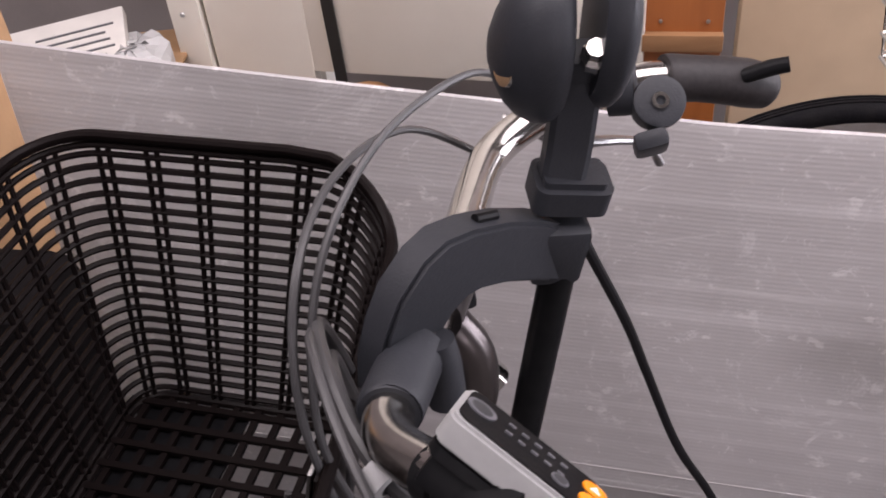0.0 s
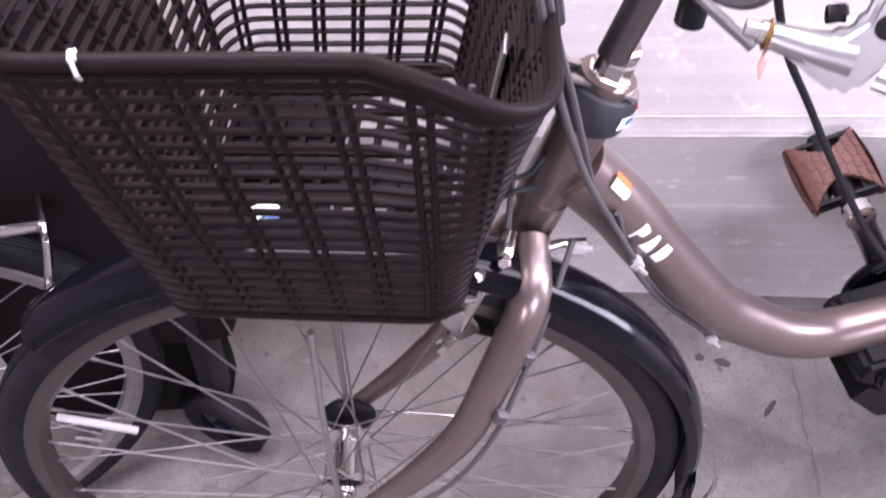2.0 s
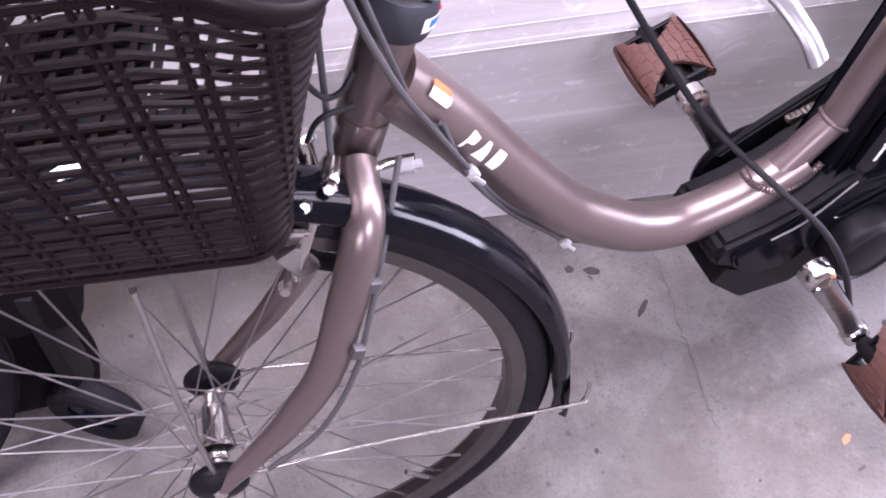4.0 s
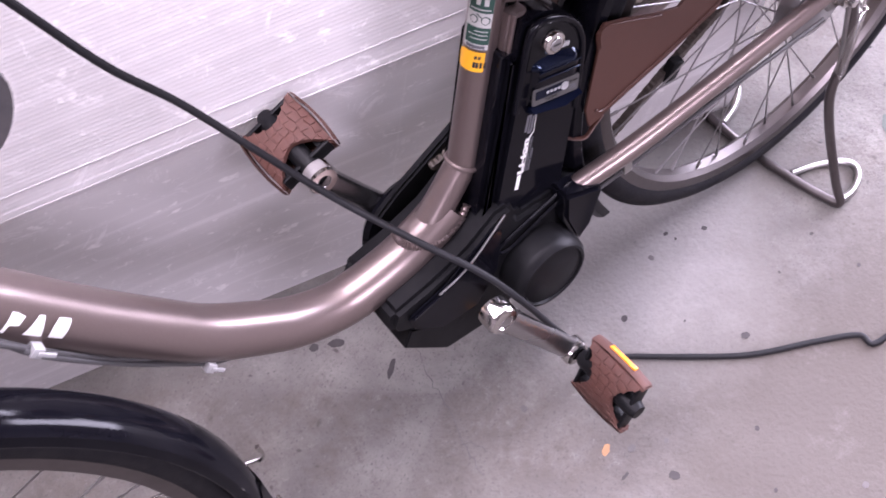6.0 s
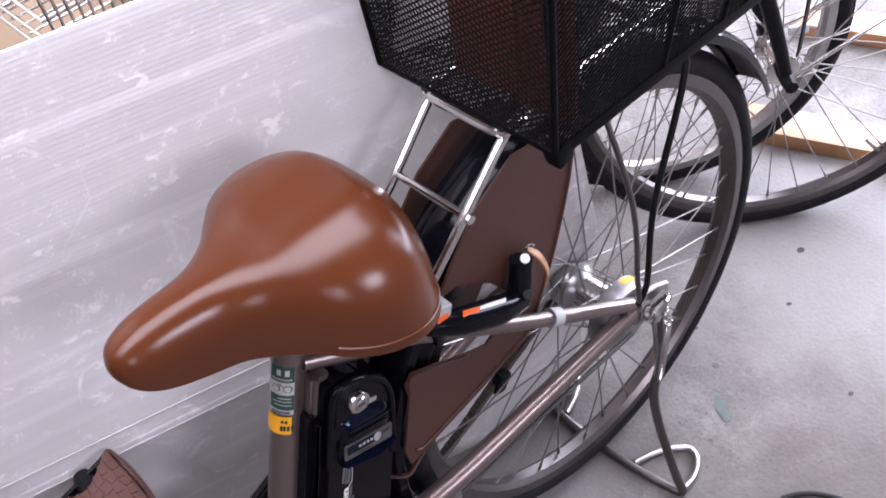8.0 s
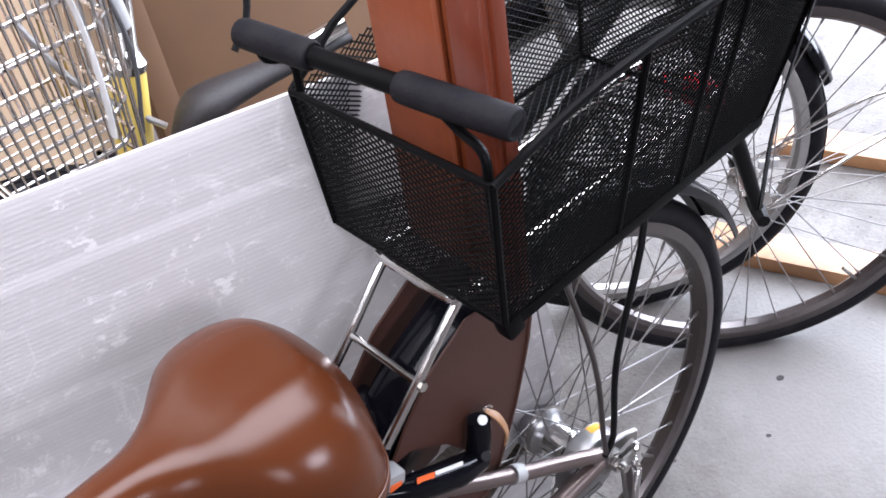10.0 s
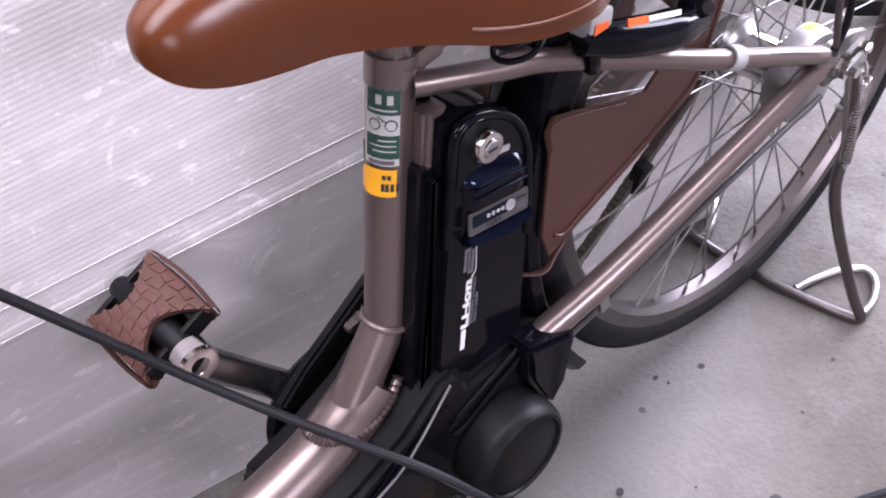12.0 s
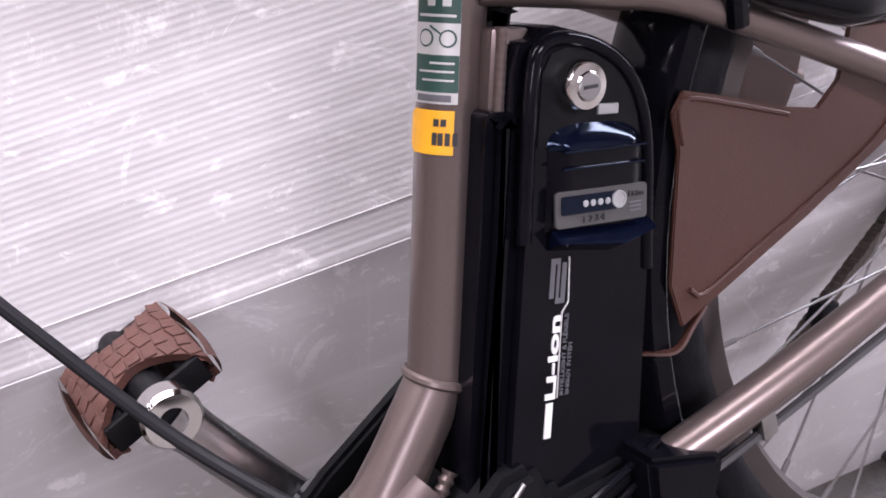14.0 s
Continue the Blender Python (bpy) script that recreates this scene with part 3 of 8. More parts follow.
blot("green_mark", 0.722, -0.10, 0.012, GREENSTAIN, 44, 2.4, 0.9)
blot("rust_mark", 0.105, -0.195, 0.006, PINE, 46, 1.5, 0.6)


def crack(pts, seed, wide=0.0011):
    """A hairline crack: a chain of thin quads, wandering and of uneven width."""
    rnd = random.Random(seed)
    p = []
    for (xa, ya), (xb, yb) in zip(pts, pts[1:]):
        for k in range(6):
            t = k / 6
            p.append((xa + (xb - xa) * t + rnd.uniform(-0.0035, 0.0035), ya + (yb - ya) * t + rnd.uniform(-0.0025, 0.0025)))
    v, f = [], []
    for i, (x, y) in enumerate(p):
        w = wide * rnd.uniform(0.25, 1.0)
        v += [(x - w, y, 0.0010), (x + w, y, 0.0010), (x - w, y, -0.0005), (x + w, y, -0.0005)]
        if i:
            a, b = 4 * (i - 1), 4 * i
            f += [[a, a + 1, b + 1, b], [a + 2, a, b, b + 2], [a + 1, a + 3, b + 3, b + 1]]
    part("crack", Shape().add(v, f), FAINTSTAIN, floor)


crack([(0.030, 0.170), (0.018, 0.131), (0.010, 0.080), (-0.005, 0.027), (-0.010, -0.022), (-0.026, -0.068), (-0.030, -0.130)], 3)
crack([(-0.026, -0.068), (-0.012, -0.085), (-0.008, -0.105)], 4, 0.0006)


# ---------------------------------------------------------------- the bent corrugated board
def corrugated_board():
    """A twin-wall sheet, creased along its length: the lower part leans to the bicycle, the upper part away from it."""
    ob = thing("corrugated_board", "scuffed translucent grey corrugated plastic board, creased and standing on edge", "plastic board", (0, 0.29, 0))
    x0, x1 = -0.735, 0.60

    def at(x, z, out=0.0):
        if z < 0.412:
            y = 0.262 + (0.192 - 0.262) * z / 0.412
        else:
            y = 0.192 + (z - 0.412) * 0.165
        y = y - 0.297 * x
        z *= 1 + 0.078 * max(0.0, -0.05 - x) * max(0.0, (z - 0.412) / 0.426)
        w = 0.004 * math.sin(x * 5.1 + 1) * (z / 0.8)
        return (x - 0.285 * out, y + w - 0.958 * out, z)

    s = Shape()
    pitch, top = 0.0047, 0.838
    zs = []
    z = 0.004
    while z < top:
        zs += [(z, 0.0), (z + 0.22 * pitch, -0.00013), (z + 0.5 * pitch, -0.00022), (z + 0.78 * pitch, -0.00013)]
        z += pitch
    zs = [(a, 0.0003 if 0.404 < a < 0.418 else b) for a, b in zs]
    nx = 26
    v, f = [], []
    for face, off in ((0, 0.0), (1, -0.005)):
        for a, b in zs:
            for i in range(nx + 1):
                x = x0 + (x1 - x0) * i / nx
                v.append(at(x, a, (b if not face else -b) + off))
    m = len(zs)
    k = m * (nx + 1)
    for j in range(m - 1):
        for i in range(nx):
            q = j * (nx + 1) + i
            f.append([q, q + 1, q + nx + 2, q + nx + 1])
            f.append([k + q, k + q + nx + 1, k + q + nx + 2, k + q + 1])
    for i in range(nx):
        f.append([i, k + i, k + i + 1, i + 1])
        q = (m - 1) * (nx + 1) + i
        f.append([q, q + 1, k + q + 1, k + q])
    for j in range(m - 1):
        q = j * (nx + 1)
        f.append([q, q + nx + 1, k + q + nx + 1, k + q])
        f.append([q + nx, k + q + nx, k + q + 2 * nx + 1, q + 2 * nx + 1])
    s.add(v, f)
    part("sheet", s, BOARD, ob, angle=40)
    for zc, w in ((0.410, 0.0009), (0.437, 0.0005)):
        c = Shape()
        c.tube([at(x0 + 0.01 + (x1 - x0 - 0.02) * i / 20, zc, 0.0004) for i in range(21)], w, 8, 1, flat=0.9)
        part("crease", c, BOARD, ob)
    return ob


corrugated_board()


# ---------------------------------------------------------------- the bicycle
bike = thing("electric_bicycle", "bronze electric town bicycle with baskets, standing on its rear stand", "bicycle")
PIVOT = Vector((-0.318, 0, 0.784))
HEAD = Vector((-0.301, 0, 0.784))
AX = Vector((math.cos(radians(66.5)), 0, math.sin(radians(66.5))))
FS = Matrix.Translation(PIVOT) @ Matrix.Rotation(radians(-17), 4, AX) @ Matrix.Translation(-PIVOT)
IFS = FS.inverted()
WS = Matrix.Translation(PIVOT) @ Matrix.Rotation(radians(-19), 4, AX) @ Matrix.Translation(-PIVOT)
MIRROR = Matrix.Diagonal((1, -1, 1, 1))
FAR = FS @ Matrix.Translation((-0.035, 0.025, 0)) @ MIRROR @ IFS


def head(s, dx=0.0):
    p = HEAD + AX * s
    return (p.x + dx, p.y, p.z)


# frame
fr = Shape().tube([(-0.340, 0, 0.672), (-0.3154, 0, 0.634), (-0.296, 0, 0.602), (-0.256, 0, 0.525), (-0.2134, 0, 0.4526), (-0.186, 0, 0.412), (-0.137, 0, 0.362), (-0.111, 0, 0.341), (-0.0785, 0, 0.3245), (-0.044, 0, 0.3178), (0.012, 0, 0.322), (0.055, 0, 0.336), (0.085, 0, 0.350)],
                  [0.0285, 0.0285, 0.0285, 0.0285, 0.0280, 0.0275, 0.0268, 0.0265, 0.0262, 0.0260, 0.0255, 0.0250, 0.0240], 30, 8)
frame_part = part("frame", fr, BRONZE, bike, "bronze metallic painted frame")
part("head_tube", Shape().lathe([(-0.165, 0.0), (-0.165, 0.020), (-0.160, 0.0215), (-0.03, 0.0215), (-0.03, 0)], HEAD, AX, 28), BRONZE, frame_part)
SEAT0, SEAT1 = Vector((0.1135, 0, 0.398)), Vector((0.186, 0, 0.596))
SDIR = Vector((0.080, 0, 0.216)).normalized()
part("seat_tube", Shape().lathe([(0, 0), (0, 0.0163), (0.206, 0.0163), (0.209, 0.0175), (0.217, 0.0175), (0.217, 0)], SEAT0, SDIR, 28), BRONZE, frame_part)
# a short stub, bent forward, carries the seat tube down to the down tube; a bead closes the joint
STUB0, STUB1 = Vector((0.1135, 0, 0.398)), Vector((0.044, 0, 0.330))
part("stub", Shape().tube([STUB0 + SDIR * 0.004, STUB0, STUB0.lerp(STUB1, 0.5), STUB1], [0.0162, 0.0164, 0.0172, 0.0205], 26, 4), BRONZE, frame_part)
_sd = (STUB0 - STUB1).normalized()
_n = (SDIR + _sd).normalized()
_u = Vector((_n.z, 0, -_n.x))
part("weld_bead", Shape().tube([STUB0 + 0.0172 * (_u * math.cos(a) + Vector((0, 1, 0)) * math.sin(a)) for a in [2 * math.pi * k / 20 for k in range(20)]], 0.0027, 8, 3, closed=True), BRONZE, frame_part)
part("seat_stay", Shape().tube([(0.186, -0.013, 0.580), (0.235, -0.028, 0.562), (0.291, -0.040, 0.538), (0.42, -0.058, 0.452), (0.560, -0.072, 0.362)], 0.0085, 14, 6), BRONZE, frame_part)
part("seat_stay", Shape().tube([(0.186, 0.013, 0.580), (0.235, 0.028, 0.562), (0.291, 0.040, 0.538), (0.42, 0.058, 0.452), (0.560, 0.072, 0.362)], 0.0085, 14, 6), BRONZE, frame_part)
part("chain_stay", Shape().tube([(0.186, -0.0425, 0.300), (0.225, -0.049, 0.3055), (0.30, -0.058, 0.316), (0.43, -0.066, 0.334), (0.560, -0.072, 0.350)], [0.0118, 0.0125, 0.0125, 0.0115, 0.010], 16, 6), BRONZE, frame_part)
part("chain_stay", Shape().tube([(0.205, 0.050, 0.303), (0.30, 0.058, 0.316), (0.43, 0.066, 0.334), (0.560, 0.072, 0.350)], [0.0125, 0.0125, 0.0115, 0.010], 16, 6), BRONZE, frame_part)
bb0 = basis((0.192, -0.006, 0.538), (SDIR.z, 0, -SDIR.x), (0, 1, 0))
part("battery_bracket", Shape().box((0.036, 0.034, 0.040), bb0, 0.004), BRONZE, frame_part, "welded bronze battery bracket")
ripple = [bb0 @ Vector((-0.0125, -0.0170, -0.020 + 0.002 * k)) for k in range(21)]
part("weld_bead", Shape().tube(ripple, [0.0046 if k % 2 else 0.0042 for k in range(21)], 10, 2, flat=0.6), BRONZE, frame_part, "rippled weld bead")
for zz in (0.0, 0.024):
    part("stay_bridge", Shape().tube([(0.275 + zz * 2, -0.04, 0.545 - zz), (0.275 + zz * 2, 0.04, 0.545 - zz)], 0.0055, 10, 0), BRONZE, frame_part)

# rippled weld bead where the seat tube lands on the down tube
bead = spline([(0.022, 0.010, 0.3490), (0.020, 0.0, 0.3510), (0.022, -0.0090, 0.3490), (0.030, -0.0165, 0.3455), (0.0442, -0.0210, 0.3400), (0.062, -0.0225, 0.3385), (0.080, -0.0210, 0.3440), (0.0960, -0.0185, 0.3560)], 8)
part("weld_bead", Shape().tube(bead, [0.0032 if k % 2 else 0.0046 for k in range(len(bead))], 10, 0), BRONZE, frame_part, "rippled weld bead")

# clamp, brake rod and clip along the stay
part("stay_clamp", Shape().lathe([(-0.007, 0.0088), (-0.007, 0.0108), (0.007, 0.0108), (0.007, 0.0088)], (0.446, -0.061, 0.436), (0.140, -0.014, -0.09), 16), LAMPGREY, frame_part, "pale grey plastic cable clamp")
part("brake_rod", Shape().tube([(0.215, -0.055, 0.284), (0.30, -0.064, 0.298), (0.42, -0.072, 0.314), (0.55, -0.080, 0.325)], 0.0028, 8, 4), CABLE, frame_part, "thin steel brake cable casing")
part("cable_clip", Shape().box((0.012, 0.010, 0.018), Matrix.Translation((0.272, -0.061, 0.299)), 0.002), STEEL, frame_part)


# markings on the down tube: three slanted white marks and a red and white label
def wrap(outline, centre, d, radius, mat, name, parent, lift=0.0004, n=(0, -0.97, 0.24)):
    """A thin sticker of the given outline (along, round), bent round a tube."""
    d = Vector(d).normalized()
    n = Vector(n)
    n = (n - d * n.dot(d)).normalized()
    t = n.cross(d)
    xs = [q[0] for q in outline]
    bm = bmesh.new()
    bm.faces.new([bm.verts.new((x, y, 0)) for x, y in outline])
    bmesh.ops.triangulate(bm, faces=bm.faces[:])
    bmesh.ops.subdivide_edges(bm, edges=bm.edges[:], cuts=3, use_grid_fill=True)
    s = Shape()
    bm.verts.index_update()
    v = []
    for w in bm.verts:
        a = w.co.y / radius
        v.append(Vector(centre) + d * w.co.x + (radius + lift) * (n * math.cos(a) + t * math.sin(a)))
    s.add(v, [[w.index for w in q.verts] for q in bm.faces])
    bm.free()
    return part(name, s, mat, parent)


DT = Vector((0.0556, 0, -0.093)).normalized()
for k, outl in enumerate(([(-0.0055, -0.008), (-0.0025, -0.008), (-0.0015, -0.002), (0.0055, -0.001), (0.0075, 0.006), (0.001, 0.008), (-0.0025, 0.008)],
                          [(-0.007, -0.008), (-0.0035, -0.008), (0.0005, 0.003), (0.0035, -0.008), (0.007, -0.008), (0.0035, 0.008), (-0.001, 0.008)],
                          [(-0.006, -0.008), (0.005, -0.008), (0.006, -0.001), (-0.001, 0.003), (0.006, 0.004), (0.0055, 0.008), (-0.004, 0.008), (-0.006, 0.001), (0.0, -0.003), (-0.006, -0.004)])):
    c = Vector((-0.2960, 0, 0.6020)) + DT * (0.0205 * k + 0.004)
    wrap([(1.15 * x, 1.15 * y) for x, y in outl], c, DT, 0.0287, WHITE, "white_mark", frame_part, n=(0, -0.94, 0.34))
lc = Vector((-0.3225, 0, 0.650)) + DT * 0.004
wrap([(-0.013, -0.0055), (0.010, -0.0055), (0.012, -0.002), (0.012, 0.003), (-0.013, 0.003)], lc, DT, 0.0287, WHITE, "label", frame_part, n=(0.45, -0.75, 0.34))
wrap([(-0.013, 0.0032), (0.010, 0.0032), (0.008, 0.0085), (-0.013, 0.0085)], lc, DT, 0.0287, ORANGE, "label", frame_part, n=(0.45, -0.75, 0.34))

# stickers on the seat tube
FOOT = Vector((0.106, 0, 0.380))
sc = FOOT + SDIR * 0.1485
wrap([(-0.0105, -0.016), (0.0105, -0.016), (0.0105, 0.006), (0.007, 0.0115), (-0.007, 0.0115), (-0.0105, 0.006)], sc, SDIR, 0.0164, YELLOW, "registration_sticker", frame_part, n=(-0.97, -0.24, 0.1))
for k in range(4):
    wrap([(-0.0055, -0.0012), (0.0005, -0.0012), (0.0005, 0.0012), (-0.0055, 0.0012)], sc + SDIR * -0.0005, SDIR, 0.0166, INK, "ink_bar", frame_part, 0.0004, n=(-0.90 + 0.21 * k, -0.70 - 0.07 * k, 0.1))
for k in range(2):
    wrap([(0.003, -0.0013), (0.0065, -0.0013), (0.0065, 0.0013), (0.003, 0.0013)], sc, SDIR, 0.0166, INK, "ink_bar", frame_part, 0.0004, n=(-0.78 + 0.28 * k, -0.66, 0.1))
gc = FOOT + SDIR * 0.1905
gn = (-0.88, -0.48, 0.1)
wrap([(-0.0285, -0.013), (0.0285, -0.013), (0.0285, 0.0095), (0.0265, 0.0115), (-0.0265, 0.0115), (-0.0285, 0.0095)], gc, SDIR, 0.0164, SILVERPRINT, "maker_sticker", frame_part, n=gn)
wrap([(0.0085, -0.0130), (0.0270, -0.0130), (0.0270, 0.0100), (0.0085, 0.0100)], gc, SDIR, 0.0166, GREEN, "green_field", frame_part, n=gn)
wrap([(-0.0232, -0.0130), (-0.0060, -0.0130), (-0.0060, 0.0100), (-0.0232, 0.0100)], gc, SDIR, 0.0166, GREEN, "green_field", frame_part, n=gn)
for (a, b, c, d), mt in (((0.0160, 0.0225, -0.0085, -0.0045), SILVERPRINT), ((0.0160, 0.0225, -0.0010, 0.0030), SILVERPRINT), ((0.0112, 0.0124, -0.011, 0.008), SILVERPRINT),
                         ((-0.0102, -0.0092, -0.011, 0.001), SILVERPRINT), ((-0.0140, -0.0131, -0.011, 0.007), SILVERPRINT), ((-0.0180, -0.0171, -0.011, 0.005), SILVERPRINT), ((-0.0275, -0.0243, -0.010, 0.008), GREYPRINT)):
    wrap([(a, c), (b, c), (b, d), (a, d)], gc, SDIR, 0.0168, mt, "print_bar", frame_part, n=gn)
for yy in (-0.0075, 0.0035):
    ring = [(0.0015 + 0.0042 * math.cos(2 * math.pi * k / 14), yy + 0.0042 * math.sin(2 * math.pi * k / 14)) for k in range(14)]
    wrap(ring, gc, SDIR, 0.0167, GREEN, "bicycle_mark", frame_part, n=gn)
    ring = [(0.0015 + 0.0033 * math.cos(2 * math.pi * k / 14), yy + 0.0033 * math.sin(2 * math.pi * k / 14)) for k in range(14)]
    wrap(ring, gc, SDIR, 0.0170, SILVERPRINT, "bicycle_mark", frame_part, n=gn)
wrap([(0.0010, -0.0075), (0.0018, -0.0075), (0.0075, 0.001), (0.0068, 0.002)], gc, SDIR, 0.0168, GREEN, "bicycle_mark", frame_part, n=gn)

# cables and clips under the down tube
for k, off in enumerate((0.0, 0.006)):
    part("down_tube_cable", Shape().tube([(-0.318 + off, -0.034, 0.640), (-0.296, -0.030 - off * 0.4, 0.573 - off), (-0.262, -0.022, 0.497 - off * 1.6), (-0.226, -0.020, 0.444 - off * 2), (-0.192, -0.016, 0.392 - off), (-0.168, -0.006, 0.366)], 0.0026, 8, 6), CABLE, frame_part)
for p in ((-0.292, -0.031, 0.566), (-0.203, -0.021, 0.399)):
    part("cable_tie", Shape().box((0.010, 0.012, 0.010), Matrix.Translation(p) @ pose(0, 0, 0, 0, 58, 0), 0.0015), LAMPGREY, frame_part)
    part("cable_tie", Shape().box((0.016, 0.0025, 0.004), Matrix.Translation((p[0] + 0.004, p[1] - 0.006, p[2] - 0.006)) @ pose(0, 0, 0, 0, 58, 0), 0.001), LAMPGREY, frame_part)

HEADC = HEAD - AX * 0.012
# headset: dark rubbery cap, chrome nut, slotted bracket
cap = part("headset_cap", Shape().lathe([(-0.060, 0.0), (-0.060, 0.0235), (-0.056, 0.0275), (-0.048, 0.0295), (-0.034, 0.0295), (-0.026, 0.0265), (-0.0245, 0.020), (-0.0245, 0.0)], HEADC, AX, 32), SLATE, bike, "dark slate-grey plastic headset cap")
wrap([(-0.006, -0.010), (0.006, -0.010), (0.006, 0.010), (-0.006, 0.010)], HEADC + AX * -0.040, AX, 0.0297, WHITE, "cap_label", cap, n=(0.6, -0.75, 0))
wrap([(-0.0025, -0.009), (0.004, -0.009), (0.004, 0.004), (-0.0025, 0.004)], HEADC + AX * -0.040, AX, 0.0300, BLUE, "cap_label", cap, n=(0.6, -0.75, 0))
part("cap_button", Shape().ball(HEADC + AX * -0.045 + Vector((0.0265, -0.013, 0)), 0.003, 10), REDLENS, cap)
part("headset_nut", Shape().lathe([(-0.025, 0), (-0.025, 0.0165), (-0.016, 0.0168), (-0.015, 0.0148), (-0.004, 0.0148), (-0.002, 0.0138), (0.008, 0.0138), (0.010, 0.012), (0.010, 0)], HEADC, AX, 8), CHROME, bike, angle=20)
br = Shape()
bm_ = FS @ basis(HEADC + AX * -0.0215, (-0.917, 0, 0.399), (0, 1, 0))
outer = [(-0.022, 0.013), (0.050, 0.0125), (0.060, 0.006), (0.060, -0.006), (0.050, -0.0125), (-0.022, -0.013)]
inner = [(0.016, 0.006), (0.044, 0.0065), (0.050, 0.003), (0.050, -0.003), (0.044, -0.0065), (0.016, -0.006)]
vv = [Vector((x, y, z)) for z in (-0.0013, 0.0013) for x, y in outer + inner]
ff = []
for i in range(6):
    j = (i + 1) % 6
    ff += [[i, j, 6 + j, 6 + i], [12 + i, 18 + i, 18 + j, 12 + j], [i, 12 + i, 12 + j, j], [6 + i, 6 + j, 18 + j, 18 + i]]
br.add([bm_ @ q for q in vv], ff)
part("basket_bracket", br, STEEL, bike, "slotted steel basket bracket")

# the front wheel stands a little steered
FWR = 0.334
TF = Matrix.Translation((-0.581, -0.037, FWR - 0.001)) @ Matrix.Rotation(radians(-9.2), 4, "Z") @ Matrix.Rotation(radians(-2.6), 4, "X")
TFS = TF @ Matrix.Diagonal((FWR / 0.325, 1, FWR / 0.325, 1))
# fork and crown
fork = part("fork", Shape().tube([head(-0.150), head(-0.185)], 0.0195, 20, 0).moved(FS), BRONZE, bike, "bronze painted fork")
for sgn in (-1, 1):
    q0 = Vector(head(-0.178))
    pts = [WS @ Vector((x, -a if sgn < 0 else a - 0.040, z)) for x, a, z in ((q0.x, 0.026, q0.z), (-0.372, 0.074, 0.598))]
    across = TF.to_3x3() @ Vector((0, 0.128 if sgn > 0 else 0.0, 0))
    pts += [Vector(q) + across for q in ((-0.429, -0.088, 0.526), (-0.461, -0.097, 0.462), (-0.506, -0.100, 0.409), (-0.545, -0.100, 0.374))] + [TF @ Vector((0, sgn * 0.064, 0))]
    part("fork_blade", Shape().tube(pts, [0.0150, 0.0165, 0.0165, 0.0155, 0.0135, 0.0105, 0.008], 16, 6), BRONZE, fork)


